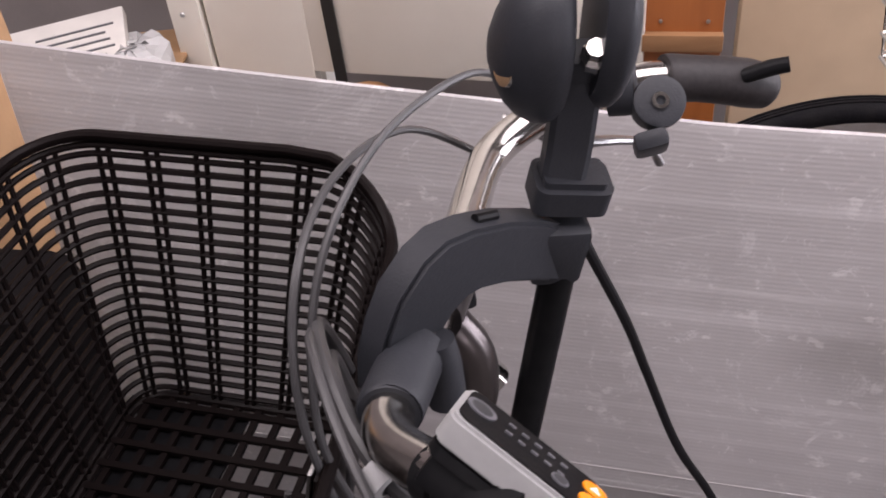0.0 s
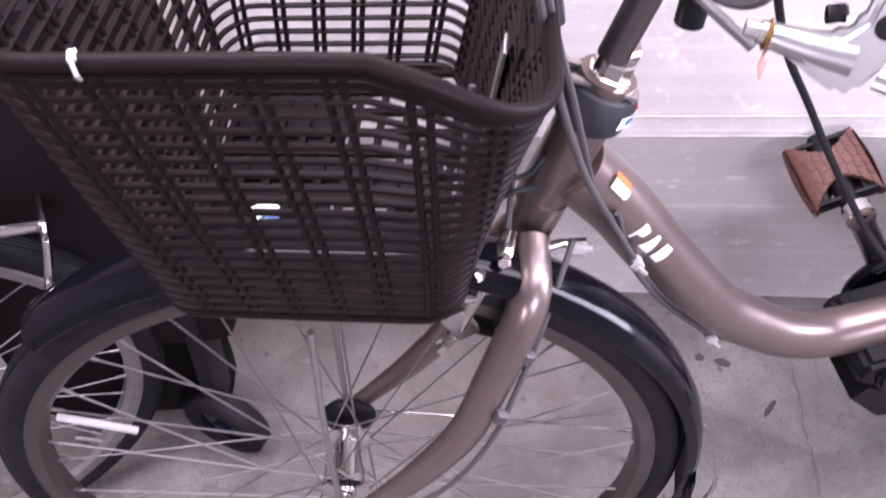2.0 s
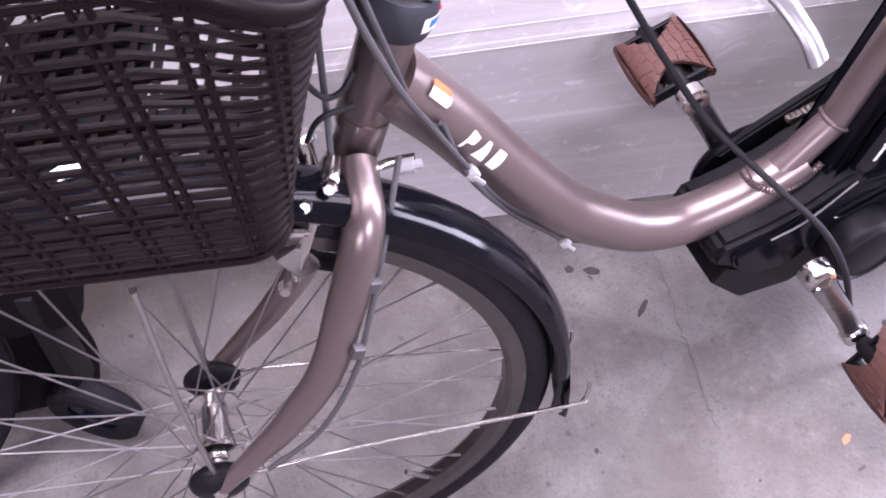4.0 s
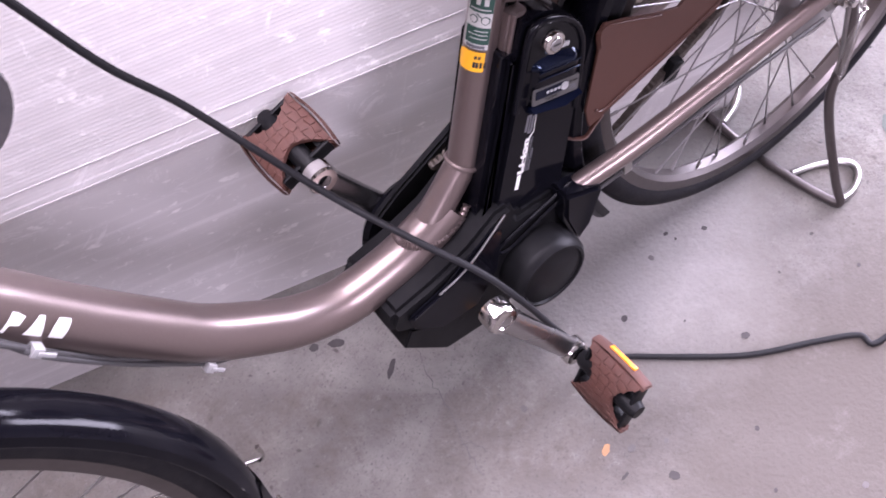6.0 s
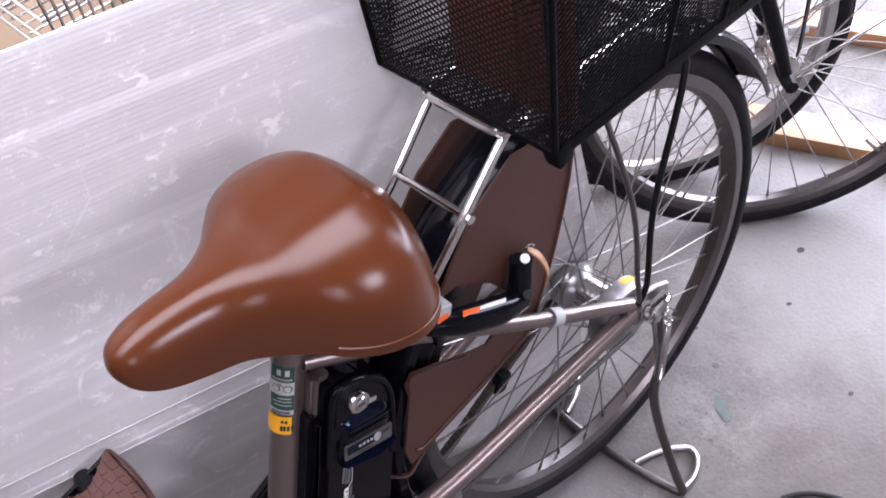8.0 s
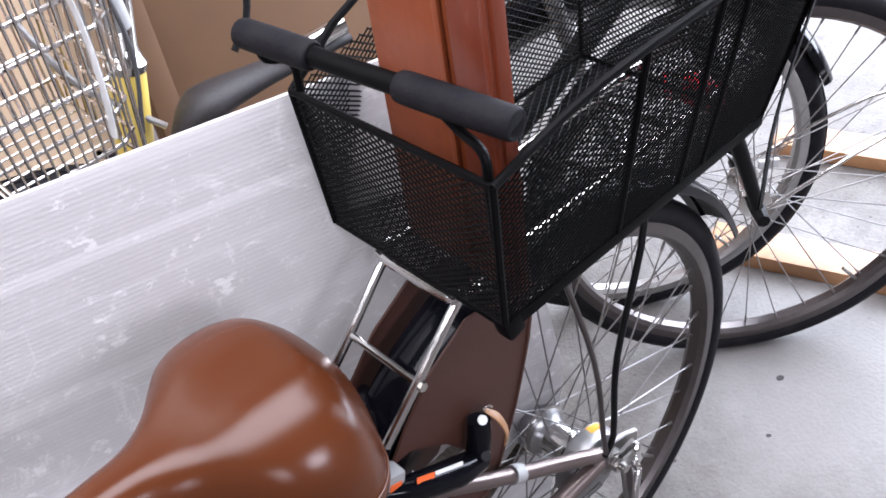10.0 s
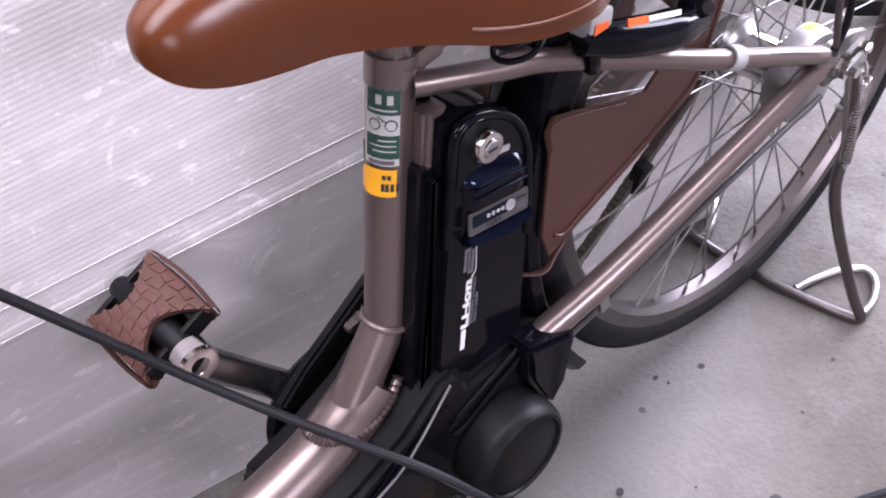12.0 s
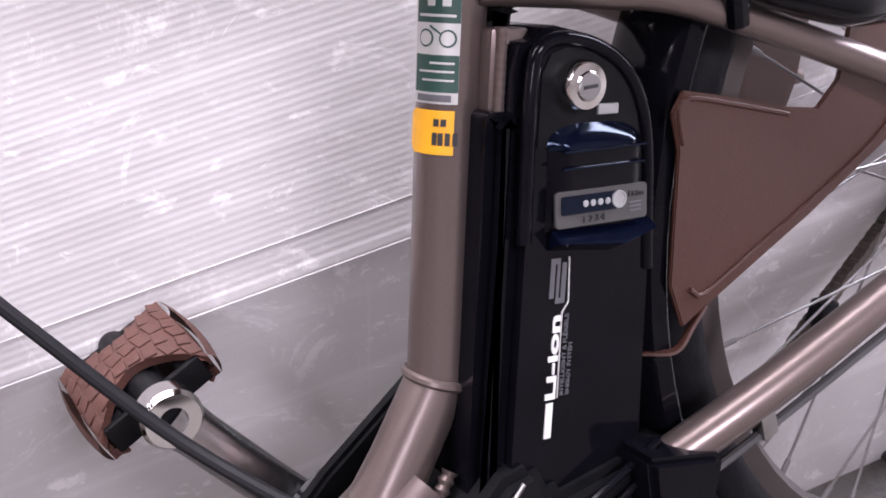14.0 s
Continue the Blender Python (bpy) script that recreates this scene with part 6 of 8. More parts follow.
fitted_writing("Li-ion", -0.0152, -0.0088, 0.0362, 0.0812, WHITE, "battery_lettering", 0.0003)
part("maker_bar", Shape().box((0.0044, 0.0195, 0.0005), face @ Matrix.Translation((-0.0120, 0.0245, 0.0003))), WHITE, batt, "plain white printed bar")
part("white_line", Shape().tube([on_face(-0.0074, 0.0365, 0.0002), on_face(-0.0082, 0.0825, 0.0002), on_face(-0.0046, 0.0878, 0.0002), on_face(-0.0060, 0.1112, 0.0002)], 0.0006, 6, 0, flat=0.4), WHITE, batt)
fitted_writing("INTELLIGENT & FLEXIBLE", -0.0062, -0.0038, 0.0375, 0.0815, GREYPRINT, "small_lettering")
fitted_writing("ENERGY SYSTEM", -0.0026, -0.0002, 0.0375, 0.0655, GREYPRINT, "small_lettering")
part("grey_emblem", Shape().plate([(-0.0070 - y, 0.0875 + x) for x, y in ((0.0, 0.0), (0.0210, 0.0), (0.0210, 0.0028), (0.0030, 0.0028), (0.0030, 0.0040), (0.0235, 0.0040), (0.0235, 0.0098), (0.0030, 0.0098), (0.0030, 0.0070), (0.0205, 0.0070), (0.0205, 0.0058), (0.0, 0.0058))], face, 0.0005), GREYPRINT, batt, "plain grey angular mark")

# ---------------------------------------------------------------- motor unit
# casing: outline in the x-z plane, 0.115 m wide
YM = Matrix(((1, 0, 0, 0), (0, 0, -1, 0), (0, 1, 0, 0), (0, 0, 0, 1)))
case = [(-0.040, 0.296), (-0.030, 0.314), (0.020, 0.320), (0.070, 0.332), (0.112, 0.354), (0.132, 0.352), (0.136, 0.326), (0.205, 0.318), (0.232, 0.300), (0.228, 0.282), (0.196, 0.236), (0.150, 0.210), (0.100, 0.206), (0.050, 0.212), (0.005, 0.236), (-0.020, 0.268), (-0.038, 0.282)]
unit = part("motor_unit", Shape().plate(case, YM @ Matrix.Translation((0, 0, 0.0)), 0.098, 0.006), BLACK, bike, "black plastic drive unit casing round the cranks")
part("casing_cover", Shape().plate([(-0.020, 0.300), (0.030, 0.309), (0.105, 0.346), (0.112, 0.335), (0.095, 0.278), (0.060, 0.240), (0.010, 0.246), (-0.016, 0.275)], YM @ Matrix.Translation((0, 0, 0.052)), 0.010, 0.004), GLOSS, unit)
part("motor_housing", Shape().lathe([(-0.040, 0.048), (0.010, 0.0485), (0.017, 0.047), (0.022, 0.043), (0.0225, 0.040), (0.0195, 0.0385), (0.021, 0.034), (0.0225, 0.0)], (0.143, -0.064, 0.241), (0, -1, 0), 40), BLACK, unit, "round black motor housing")
part("trim_line", Shape().tube([(0.118, -0.053, 0.352), (0.060, -0.0585, 0.322), (0.020, -0.0585, 0.312)], 0.0012, 6, 3), ALLOY, unit, "bright edge of the casing")
part("trim_rib", Shape().tube([(0.104, -0.051, 0.292), (0.118, -0.0515, 0.290), (0.160, -0.0515, 0.302), (0.206, -0.0515, 0.312)], 0.0024, 8, 4).tube([(0.104, -0.051, 0.292), (0.104, -0.051, 0.303), (0.160, -0.0515, 0.316), (0.204, -0.0515, 0.324)], 0.0024, 8, 4), GLOSS, unit)
part("skid_guard", Shape().plate([(-0.035, 0.245), (0.010, 0.186), (0.075, 0.176), (0.135, 0.200), (0.120, 0.216), (0.040, 0.222), (-0.020, 0.268)], YM @ Matrix.Translation((0, 0, 0.012)), 0.070, 0.002), BLACK, unit, "black skid guard under the unit")
part("stay_cover", Shape().plate([(0.185, 0.330), (0.236, 0.302), (0.214, 0.255), (0.192, 0.238), (0.180, 0.290)], YM @ Matrix.Translation((0, 0, 0.051)), 0.034, 0.004), GLOSS, unit)

# chain case ring on the far side, chain and its cover
part("chain_cover", Shape().lathe([(-0.006, 0.0), (-0.007, 0.030), (-0.0065, 0.050), (-0.002, 0.064), (0.004, 0.068), (0.010, 0.064), (0.013, 0.0)], (0.066, 0.064, 0.272), (0, 1, 0), 56), GLOSS, unit, "round black chain ring cover")
part("chain_cover_strip", Shape().plate([(0.020, 0.322), (0.052, 0.340), (0.20, 0.402), (0.235, 0.404), (0.240, 0.380), (0.17, 0.338), (0.09, 0.300), (0.04, 0.300)], YM @ Matrix.Translation((0, 0, -0.062)), 0.012, 0.003), BLACK, unit)


def chain(name, owner, path, pitch=0.0127):
    """Separate links along a path: rollers and side plates."""
    q = spline(path, 24)
    acc, out = 0.0, [q[0]]
    for a, b in zip(q, q[1:]):
        acc += (b - a).length
        if acc >= pitch:
            out.append(b)
            acc = 0.0
    link = None
    for i, (a, b) in enumerate(zip(out, out[1:])):
        if link is None:
            s = Shape()
            for yy in (-0.0042, 0.0042):
                s.plate([(-0.009, 0.0), (-0.007, 0.0046), (-0.003, 0.0046), (0, 0.0034), (0.003, 0.0046), (0.007, 0.0046), (0.009, 0.0), (0.007, -0.0046), (0.003, -0.0046), (0, -0.0034), (-0.003, -0.0046), (-0.007, -0.0046)], Matrix.Translation((0, yy, 0)) @ YM, 0.0013)
            for xx in (-0.0063, 0.0, 0.0063):
                s.lathe([(-0.0036, 0), (-0.0036, 0.0044), (0.0036, 0.0044), (0.0036, 0)], (xx, 0, 0), (0, 1, 0), 8)
            link = mesh_of("chain_link", s, RUST)
        ob = new("chain_link", link)
        ob.parent = owner
        ob.matrix_parent_inverse = Matrix.Identity(4)
        d = b - a
        ob.matrix_basis = basis(a.lerp(b, 0.5), d, (0, 1, 0.12 * (i % 2)))


RUST = material("oily_chain", (0.125, 0.105, 0.092), 0.5, 0.7, vary=0.5, scale=120, stain=0.3)
chain_part = part("chain", Shape().tube([(0.16, 0.052, 0.345), (0.17, 0.052, 0.347)], 0.003, 6, 0), RUST, bike, "dark oily chain")
chain("chain", chain_part, [(0.10, 0.052, 0.350), (0.25, 0.052, 0.368), (0.42, 0.052, 0.374), (0.574, 0.052, 0.372)])
chain("chain", chain_part, [(0.566, 0.046, 0.300), (0.521, 0.045, 0.281), (0.420, 0.045, 0.236), (0.355, 0.045, 0.204), (0.260, 0.046, 0.172), (0.130, 0.048, 0.160)])
part("sprocket", Shape().lathe([(-0.002, 0.010), (-0.002, 0.034), (0.002, 0.034), (0.002, 0.010)], (0.574, 0.052, 0.338), (0, 1, 0), 24), STEEL, chain_part)
part("chain_tensioner", Shape().box((0.018, 0.014, 0.034), Matrix.Translation((0.437, 0.040, 0.243)) @ pose(0, 0, 0, 10, 20, 0), 0.003), BLACK, chain_part, "black chain guide")

# ---------------------------------------------------------------- cranks and pedals
BB = Vector((0.059, 0, 0.274))


def crank(end, y0, y1, name="crank"):
    p0, p1 = Vector((BB.x, y0, BB.z)), Vector((end[0], y1, end[1]))
    ob = part(name, Shape().tube([p0, p0.lerp(p1, 0.12), p0.lerp(p1, 0.5), p0.lerp(p1, 0.85), p1], [0.0165, 0.0155, 0.0138, 0.0136, 0.0150], 18, 6, flat=0.58, up=(0, 1, 0)), CRANK, bike, "polished forged alloy crank arm")
    s = 1 if y1 > 0 else -1
    part("axle_boss", Shape().lathe([(-0.012, 0), (-0.012, 0.0185), (0.006, 0.0185), (0.010, 0.0160), (0.011, 0.010), (0.009, 0.009), (0.009, 0)], p0, (0, s, 0), 28), CHROME, ob)
    part("pedal_boss", Shape().lathe([(-0.008, 0.0072), (-0.008, 0.0165), (0.006, 0.0170), (0.009, 0.0150), (0.009, 0.0078)], p1, (0, -1, 0), 28, closed=True), CHROME, ob)
    part("pedal_thread", Shape().lathe([(-0.007, 0), (-0.007, 0.0073), (0.004, 0.0073), (0.004, 0)], p1, (0, -1, 0), 20), BLACK, ob)
    return ob


crank((0.128, 0.136), -0.100, -0.122)
crank((-0.008, 0.411), 0.076, 0.078)


def pedal(c, m, amber=(1,)):
    """Rubber block pedal: dark core with end plates, and two brown treads, each waisted in the middle and cut into blocks."""
    m = Matrix.Translation(c) @ m
    core = Shape().lathe([(-0.050, 0), (-0.050, 0.009), (-0.042, 0.0115), (0.040, 0.0115), (0.046, 0.008), (0.046, 0)], (0, 0, 0), (0, 1, 0), 18)
    for yy in (-0.040, 0.034):
        core.box((0.064, 0.005, 0.018), Matrix.Translation((0, yy, 0)), 0.002)
    for xx in (-0.022, 0.022):
        core.box((0.007, 0.074, 0.012), Matrix.Translation((xx, -0.003, 0)), 0.0015)
    ob = part("pedal", core.moved(m), BLACK, bike, "worn brown rubber pedal with black core")
    # two side cushions wrap the core, each a curved band wide at both ends and narrow in the middle
    for sg in (1, -1):
        v, f = [], []
        nu, nv = 14, 10
        for i in range(nu + 1):
            u = -1 + 2 * i / nu
            half = 0.0165 + 0.0235 * abs(u) ** 1.5
            for j in range(nv + 1):
                w = -1 + 2 * j / nv
                x = w * half if False else u * 0.036
                y = w * (0.0165 + 0.0265 * abs(u) ** 1.6) - 0.003
                z = sg * (0.0180 * math.sqrt(max(0.0, 1 - (0.90 * u) ** 2)) - 0.0010 + 0.0010 * (1 - w * w))
                v.append((x, y, z))
        for i in range(nu + 1):
            for j in range(nv + 1):
                x, y, z = v[i * (nv + 1) + j]
                v.append((x, y, z - sg * 0.0055))
        k = (nu + 1) * (nv + 1)
        for i in range(nu):
            for j in range(nv):
                q = i * (nv + 1) + j
                f += [[q, q + 1, q + nv + 2, q + nv + 1], [k + q, k + q + nv + 1, k + q + nv + 2, k + q + 1]]
        for i in range(nu):
            for j in (0, nv):
                q = i * (nv + 1) + j
                f.append([q, q + nv + 1, k + q + nv + 1, k + q])
        for j in range(nv):
            for i in (0, nu):
                q = i * (nv + 1) + j
                f.append([q, q + 1, k + q + 1, k + q])
        tread = part("tread", Shape().add(v, f).moved(m), PEDAL, ob, "brown rubber tread")
        blocks = Shape()
        for i in range(8):
            u = -0.88 + 1.76 * i / 7
            wide = 0.0165 + 0.0265 * abs(u) ** 1.6
            nb = max(2, int(round(2 * wide / 0.0135)))
            for j in range(nb):
                w = -1 + 2 * (j + 0.5) / nb
                z = sg * (0.0180 * math.sqrt(max(0.0, 1 - (0.90 * u) ** 2)) - 0.0010 + 0.0010 * (1 - w * w))
                blocks.box((0.0078, 2 * wide / nb - 0.0016, 0.0017), Matrix.Translation((u * 0.036, w * wide - 0.003, z)) @ Matrix.Rotation(sg * math.atan(0.45 * u / math.sqrt(1 - (0.90 * u) ** 2)), 4, "Y") @ Matrix.Rotation(0.16 * (1 if j % 2 else -1), 4, "Z"), 0.0004)
        part("tread_block", blocks.moved(m), PEDAL, tread)
    for sx_ in (-1, 1):
        end = Shape()
        v, f = [], []
        for j in range(11):
            w = -1 + 2 * j / 10
            for t in range(5):
                a = -1 + 2 * t / 4
                v.append((sx_ * (0.0365 + 0.0035 * (1 - w * w) + 0.003 * (1 - a * a)), w * 0.042 - 0.003, a * 0.0078))
        for j in range(10):
            for t in range(4):
                q = j * 5 + t
                f.append([q, q + 1, q + 6, q + 5])
        k = len(v)
        v += [(x - sx_ * 0.005, y, z) for x, y, z in v]
        for j in range(10):
            for t in range(4):
                q = k + j * 5 + t
                f.append([q, q + 5, q + 6, q + 1])
        part("end_cushion", end.add(v, f).moved(m), PEDAL, ob)
        if sx_ in amber:
            part("reflector", Shape().box((0.003, 0.040, 0.0065), m @ Matrix.Translation((sx_ * 0.0422, -0.003, 0)), 0.001), AMBER, ob, "amber reflector")
    return ob


pedal((0.1320, -0.178, 0.132), pose(0, 0, 0, 0, -58, 0))
pedal((-0.0085, 0.137, 0.411), pose(0, 0, 0, -6, 14, 180 - 0), ())
def strap(s, pts, w, t, side, smooth=8):
    """A flat bar of width w across side and thickness t along a curve."""
    q = spline(pts, smooth)
    thick = t if isinstance(t, (list, tuple)) else (t, t)
    v, f = [], []
    for i, p in enumerate(q):
        k = i / (len(q) - 1) * (len(thick) - 1)
        j = min(int(k), len(thick) - 2)
        t = thick[j] + (thick[j + 1] - thick[j]) * (k - j)
        d = (q[min(i + 1, len(q) - 1)] - q[max(i - 1, 0)]).normalized()
        sd = Vector(side)
        sd = (sd - d * sd.dot(d)).normalized()
        n = d.cross(sd)
        c = 0.25
        for a, b in ((-1, -1 + c), (-1 + c, -1), (1 - c, -1), (1, -1 + c), (1, 1 - c), (1 - c, 1), (-1 + c, 1), (-1, 1 - c)):
            v.append(p + sd * a * w / 2 + n * b * t / 2)
    m = 8
    for i in range(len(q) - 1):
        for k in range(m):
            l = (k + 1) % m
            f.append([i * m + k, i * m + l, (i + 1) * m + l, (i + 1) * m + k])
    f += [list(range(m)), [(len(q) - 1) * m + k for k in range(m - 1, -1, -1)]]
    return s.add(v, f)



# ---------------------------------------------------------------- rear end: skirt guard, lock, carrier, stand
RC = (0.574, 0.338)


def skirt(y, s):
    outer = [(RC[0] + 0.338 * math.cos(radians(a)), RC[1] + 0.338 * math.sin(radians(a))) for a in range(172, 110, -4)]
    lower = outer[:5]
    o = [(0.243, 0.372), (0.240, 0.400), (0.262, 0.470), (0.262, 0.490), (0.272, 0.499), (0.300, 0.485), (0.340, 0.463), (0.366, 0.452), (0.385, 0.462), (0.405, 0.500), (0.385, 0.530), (0.345, 0.560), (0.320, 0.560), (0.345, 0.592), (0.385, 0.632), (0.435, 0.660), (0.500, 0.650), (0.517, 0.612), (0.508, 0.577), (0.490, 0.530), (0.471, 0.488), (0.440, 0.430), (0.422, 0.409), (0.350, 0.392), (0.270, 0.377)]
    m = Matrix(((1, 0, 0, 0), (0, 0, -1, y), (0, 1, 0, 0), (0, 0, 0, 1)))
    ob = part("skirt_guard", Shape().plate(o, m, 0.003, 0.0008), SKIRT, bike, "matt brown plastic skirt guard over the rear wheel")
    part("raised_edge", Shape().tube([(x, y + s * 0.0022, z) for x, z in ((0.252, 0.392), (0.262, 0.384), (0.300, 0.391), (0.360, 0.402), (0.418, 0.417), (0.436, 0.436), (0.468, 0.492), (0.486, 0.532), (0.503, 0.578), (0.510, 0.606))], 0.0016, 6, 3), SKIRT, ob)
    part("raised_edge", Shape().tube([(x, y + s * 0.0022, z) for x, z in ((0.265, 0.472), (0.266, 0.489), (0.274, 0.494), (0.302, 0.480), (0.342, 0.458))], 0.0014, 6, 3), SKIRT, ob)
    part("lower_tab", Shape().tube([(0.222, y + s * -0.012, 0.362), (0.236, y, 0.360), (0.250, y, 0.368), (0.262, y, 0.376)], 0.003, 8, 4, flat=0.5), SKIRT, ob)


skirt(-0.040, -1)
skirt(0.040, 1)

# frame lock on the stays
lk = part("frame_lock", Shape().tube([(0.298, -0.050, 0.552), (0.330, -0.058, 0.536), (0.375, -0.060, 0.513), (0.408, -0.058, 0.500)], [0.010, 0.014, 0.0155, 0.012], 16, 6).tube([(0.404, -0.056, 0.498), (0.412, -0.056, 0.522), (0.418, -0.054, 0.546)], [0.0125, 0.0120, 0.0115], 16, 4), GLOSS, bike, "glossy black frame lock with key")
part("lock_ring", Shape().tube([(0.335 + 0.03 * math.cos(a), 0.052 * math.cos(a) - 0.0, 0.540 + 0.052 * math.sin(a)) for a in [radians(200 - 20 * k) for k in range(12)]], 0.0065, 10, 3), GLOSS, lk)
part("lock_emblem", Shape().lathe([(0, 0), (0, 0.0050), (0.0012, 0.0046), (0.0012, 0)], (0.4165, -0.0615, 0.5525), (-0.25, -0.65, 0.7), 20), WHITE, lk, "round white blank emblem")
part("lock_cylinder", Shape().lathe([(0, 0), (0, 0.0060), (0.004, 0.0060), (0.006, 0.005), (0.006, 0)], (0.407, -0.066, 0.512), (-0.2, -0.75, 0.6), 18), BLACK, lk)
part("key_tag", Shape().tube([(0.424, -0.058, 0.558), (0.432, -0.066, 0.545), (0.436, -0.070, 0.524), (0.433, -0.068, 0.505)], [0.003, 0.006, 0.006, 0.003], 10, 5, flat=0.35), PINE, lk, "tan leather key tag")
part("key_ring", Shape().lathe([(-0.001, 0.004), (0, 0.0052), (0.001, 0.004)], (0.426, -0.060, 0.560), (0.5, 1, 0.2), 14), CHROME, lk)
wl = Shape().box((0.034, 0.0008, 0.010), basis((0.364, -0.0665, 0.5318), (0.90, -0.05, -0.42), (0, -0.88, 0.35)))
part("lock_label", wl, WHITE, lk)
part("lock_label", Shape().box((0.020, 0.0008, 0.010), basis((0.338, -0.0655, 0.5450), (0.90, -0.09, -0.42), (0, -0.88, 0.35))), ORANGE, lk)
part("battery_rear_tab", Shape().box((0.022, 0.020, 0.020), Matrix.Translation((0.312, -0.048, 0.560)) @ pose(0, 0, 0, 0, 20, 0), 0.003), GREY, lk, "pale grey bracket with an orange sticker")
part("orange_sticker", Shape().box((0.013, 0.0008, 0.010), Matrix.Translation((0.310, -0.0588, 0.557)) @ pose(0, 0, 0, 0, 20, 0)), ORANGE, lk)

# chromed carrier
carr = part("carrier", Shape().tube([(0.318, -0.047, 0.598), (0.368, -0.047, 0.642), (0.424, -0.048, 0.694), (0.450, -0.048, 0.704), (0.80, -0.050, 0.704)], 0.0046, 10, 5), CHROME, bike, "chromed rear carrier rails")
part("rail", Shape().tube([(0.318, 0.047, 0.598), (0.368, 0.047, 0.642), (0.424, 0.048, 0.694), (0.450, 0.048, 0.704), (0.80, 0.050, 0.704)], 0.0046, 10, 5), CHROME, carr)
part("front_loop", Shape().tube([(0.445, -0.056, 0.702), (0.428, -0.054, 0.701), (0.419, -0.044, 0.700), (0.418, 0.0, 0.700), (0.419, 0.044, 0.700), (0.428, 0.054, 0.701), (0.445, 0.056, 0.702)], 0.0046, 10, 5), CHROME, carr)
part("cross_bar", Shape().tube([(0.366, -0.047, 0.640), (0.366, 0.047, 0.640)], 0.0038, 10, 0), CHROME, carr)
part("rail_bolt", Shape().lathe([(0, 0), (0, 0.005), (0.004, 0.005), (0.004, 0)], (0.366, -0.0515, 0.640), (0, -1, 0), 6), CHROME, carr)
for x in (0.52, 0.62, 0.72):
    part("cross_bar", Shape().tube([(x, -0.049, 0.704), (x, 0.049, 0.704)], 0.0035, 8, 0), CHROME, carr)
for sg in (-1, 1):
    part("carrier_stay", Shape().tube([(0.650, sg * 0.052, 0.700), (0.632, sg * 0.085, 0.66), (0.578, sg * 0.090, 0.523), (0.568, sg * 0.089, 0.425), (0.565, sg * 0.088, 0.398), (0.553, sg * 0.086, 0.378)], 0.0036, 10, 5), BLACK, carr, "black carrier stay")
    part("mudguard_stay", Shape().tube([(0.556, sg * 0.086, 0.372), (0.551, sg * 0.088, 0.42), (0.545, sg * 0.088, 0.545), (0.540, sg * 0.050, 0.675)], 0.0032, 8, 4), STEM, carr)
part("rear_lamp", Shape().box((0.02, 0.05, 0.035), Matrix.Translation((0.845, 0, 0.66)), 0.006), REDLENS, bike, "red rear reflector")
part("hanging_strap", strap(Shape(), [(0.812, -0.150, 0.88), (0.796, -0.134, 0.78), (0.784, -0.124, 0.70), (0.780, -0.118, 0.60)], 0.016, 0.002, (1, 0.3, 0)), FABRIC, bike, "black strap hanging from the carrier")

# axle hardware, spring and stand
ax = part("axle_plate", Shape().plate([(0.545, 0.362), (0.565, 0.372), (0.600, 0.362), (0.622, 0.350), (0.620, 0.335), (0.590, 0.322), (0.560, 0.326)], YM @ Matrix.Translation((0, 0, 0.074)), 0.006, 0.001), STEEL, bike, "steel drop-out plate with axle nuts")
part("axle_nut", Shape().lathe([(0, 0), (0, 0.0125), (0.004, 0.0125), (0.004, 0.0100), (0.014, 0.0100), (0.014, 0.0055), (0.022, 0.005), (0.022, 0)], (0.574, -0.077, 0.343), (0, -1, 0), 6), CHROME, ax, angle=20)
part("stay_nut", Shape().lathe([(0, 0), (0, 0.007), (0.007, 0.007), (0.007, 0)], (0.590, -0.078, 0.330), (0, -1, 0), 6), CHROME, ax, angle=20)
part("tug_plate", Shape().plate([(0.580, 0.356), (0.604, 0.358), (0.608, 0.346), (0.600, 0.326), (0.586, 0.330)], YM @ Matrix.Translation((0, 0, 0.084)), 0.004, 0.001), STEEL, ax)
part("tug_bolt", Shape().lathe([(0, 0), (0, 0.0062), (0.006, 0.0062), (0.008, 0.004), (0.008, 0)], (0.601, -0.086, 0.349), (0, -1, 0), 6), CHROME, ax, angle=20)
coil = [(0.594 - 0.016 * t / 150 + 0.0052 * math.cos(t * 1.26), -0.096 + 0.0052 * math.sin(t * 1.26), 0.324 - 0.098 * t / 150) for t in range(151)]
part("spring", Shape().tube(coil, 0.0012, 6, 2), CHROME, ax, "stand return spring")
part("spring_hook", Shape().tube([(0.598, -0.086, 0.340), (0.597, -0.094, 0.334), (0.594, -0.096, 0.324)], 0.0018, 6, 3), CHROME, ax)
part("spring_hook", Shape().tube([(0.578, -0.096, 0.226), (0.577, -0.096, 0.214), (0.580, -0.093, 0.208)], 0.0018, 6, 3), CHROME, ax)
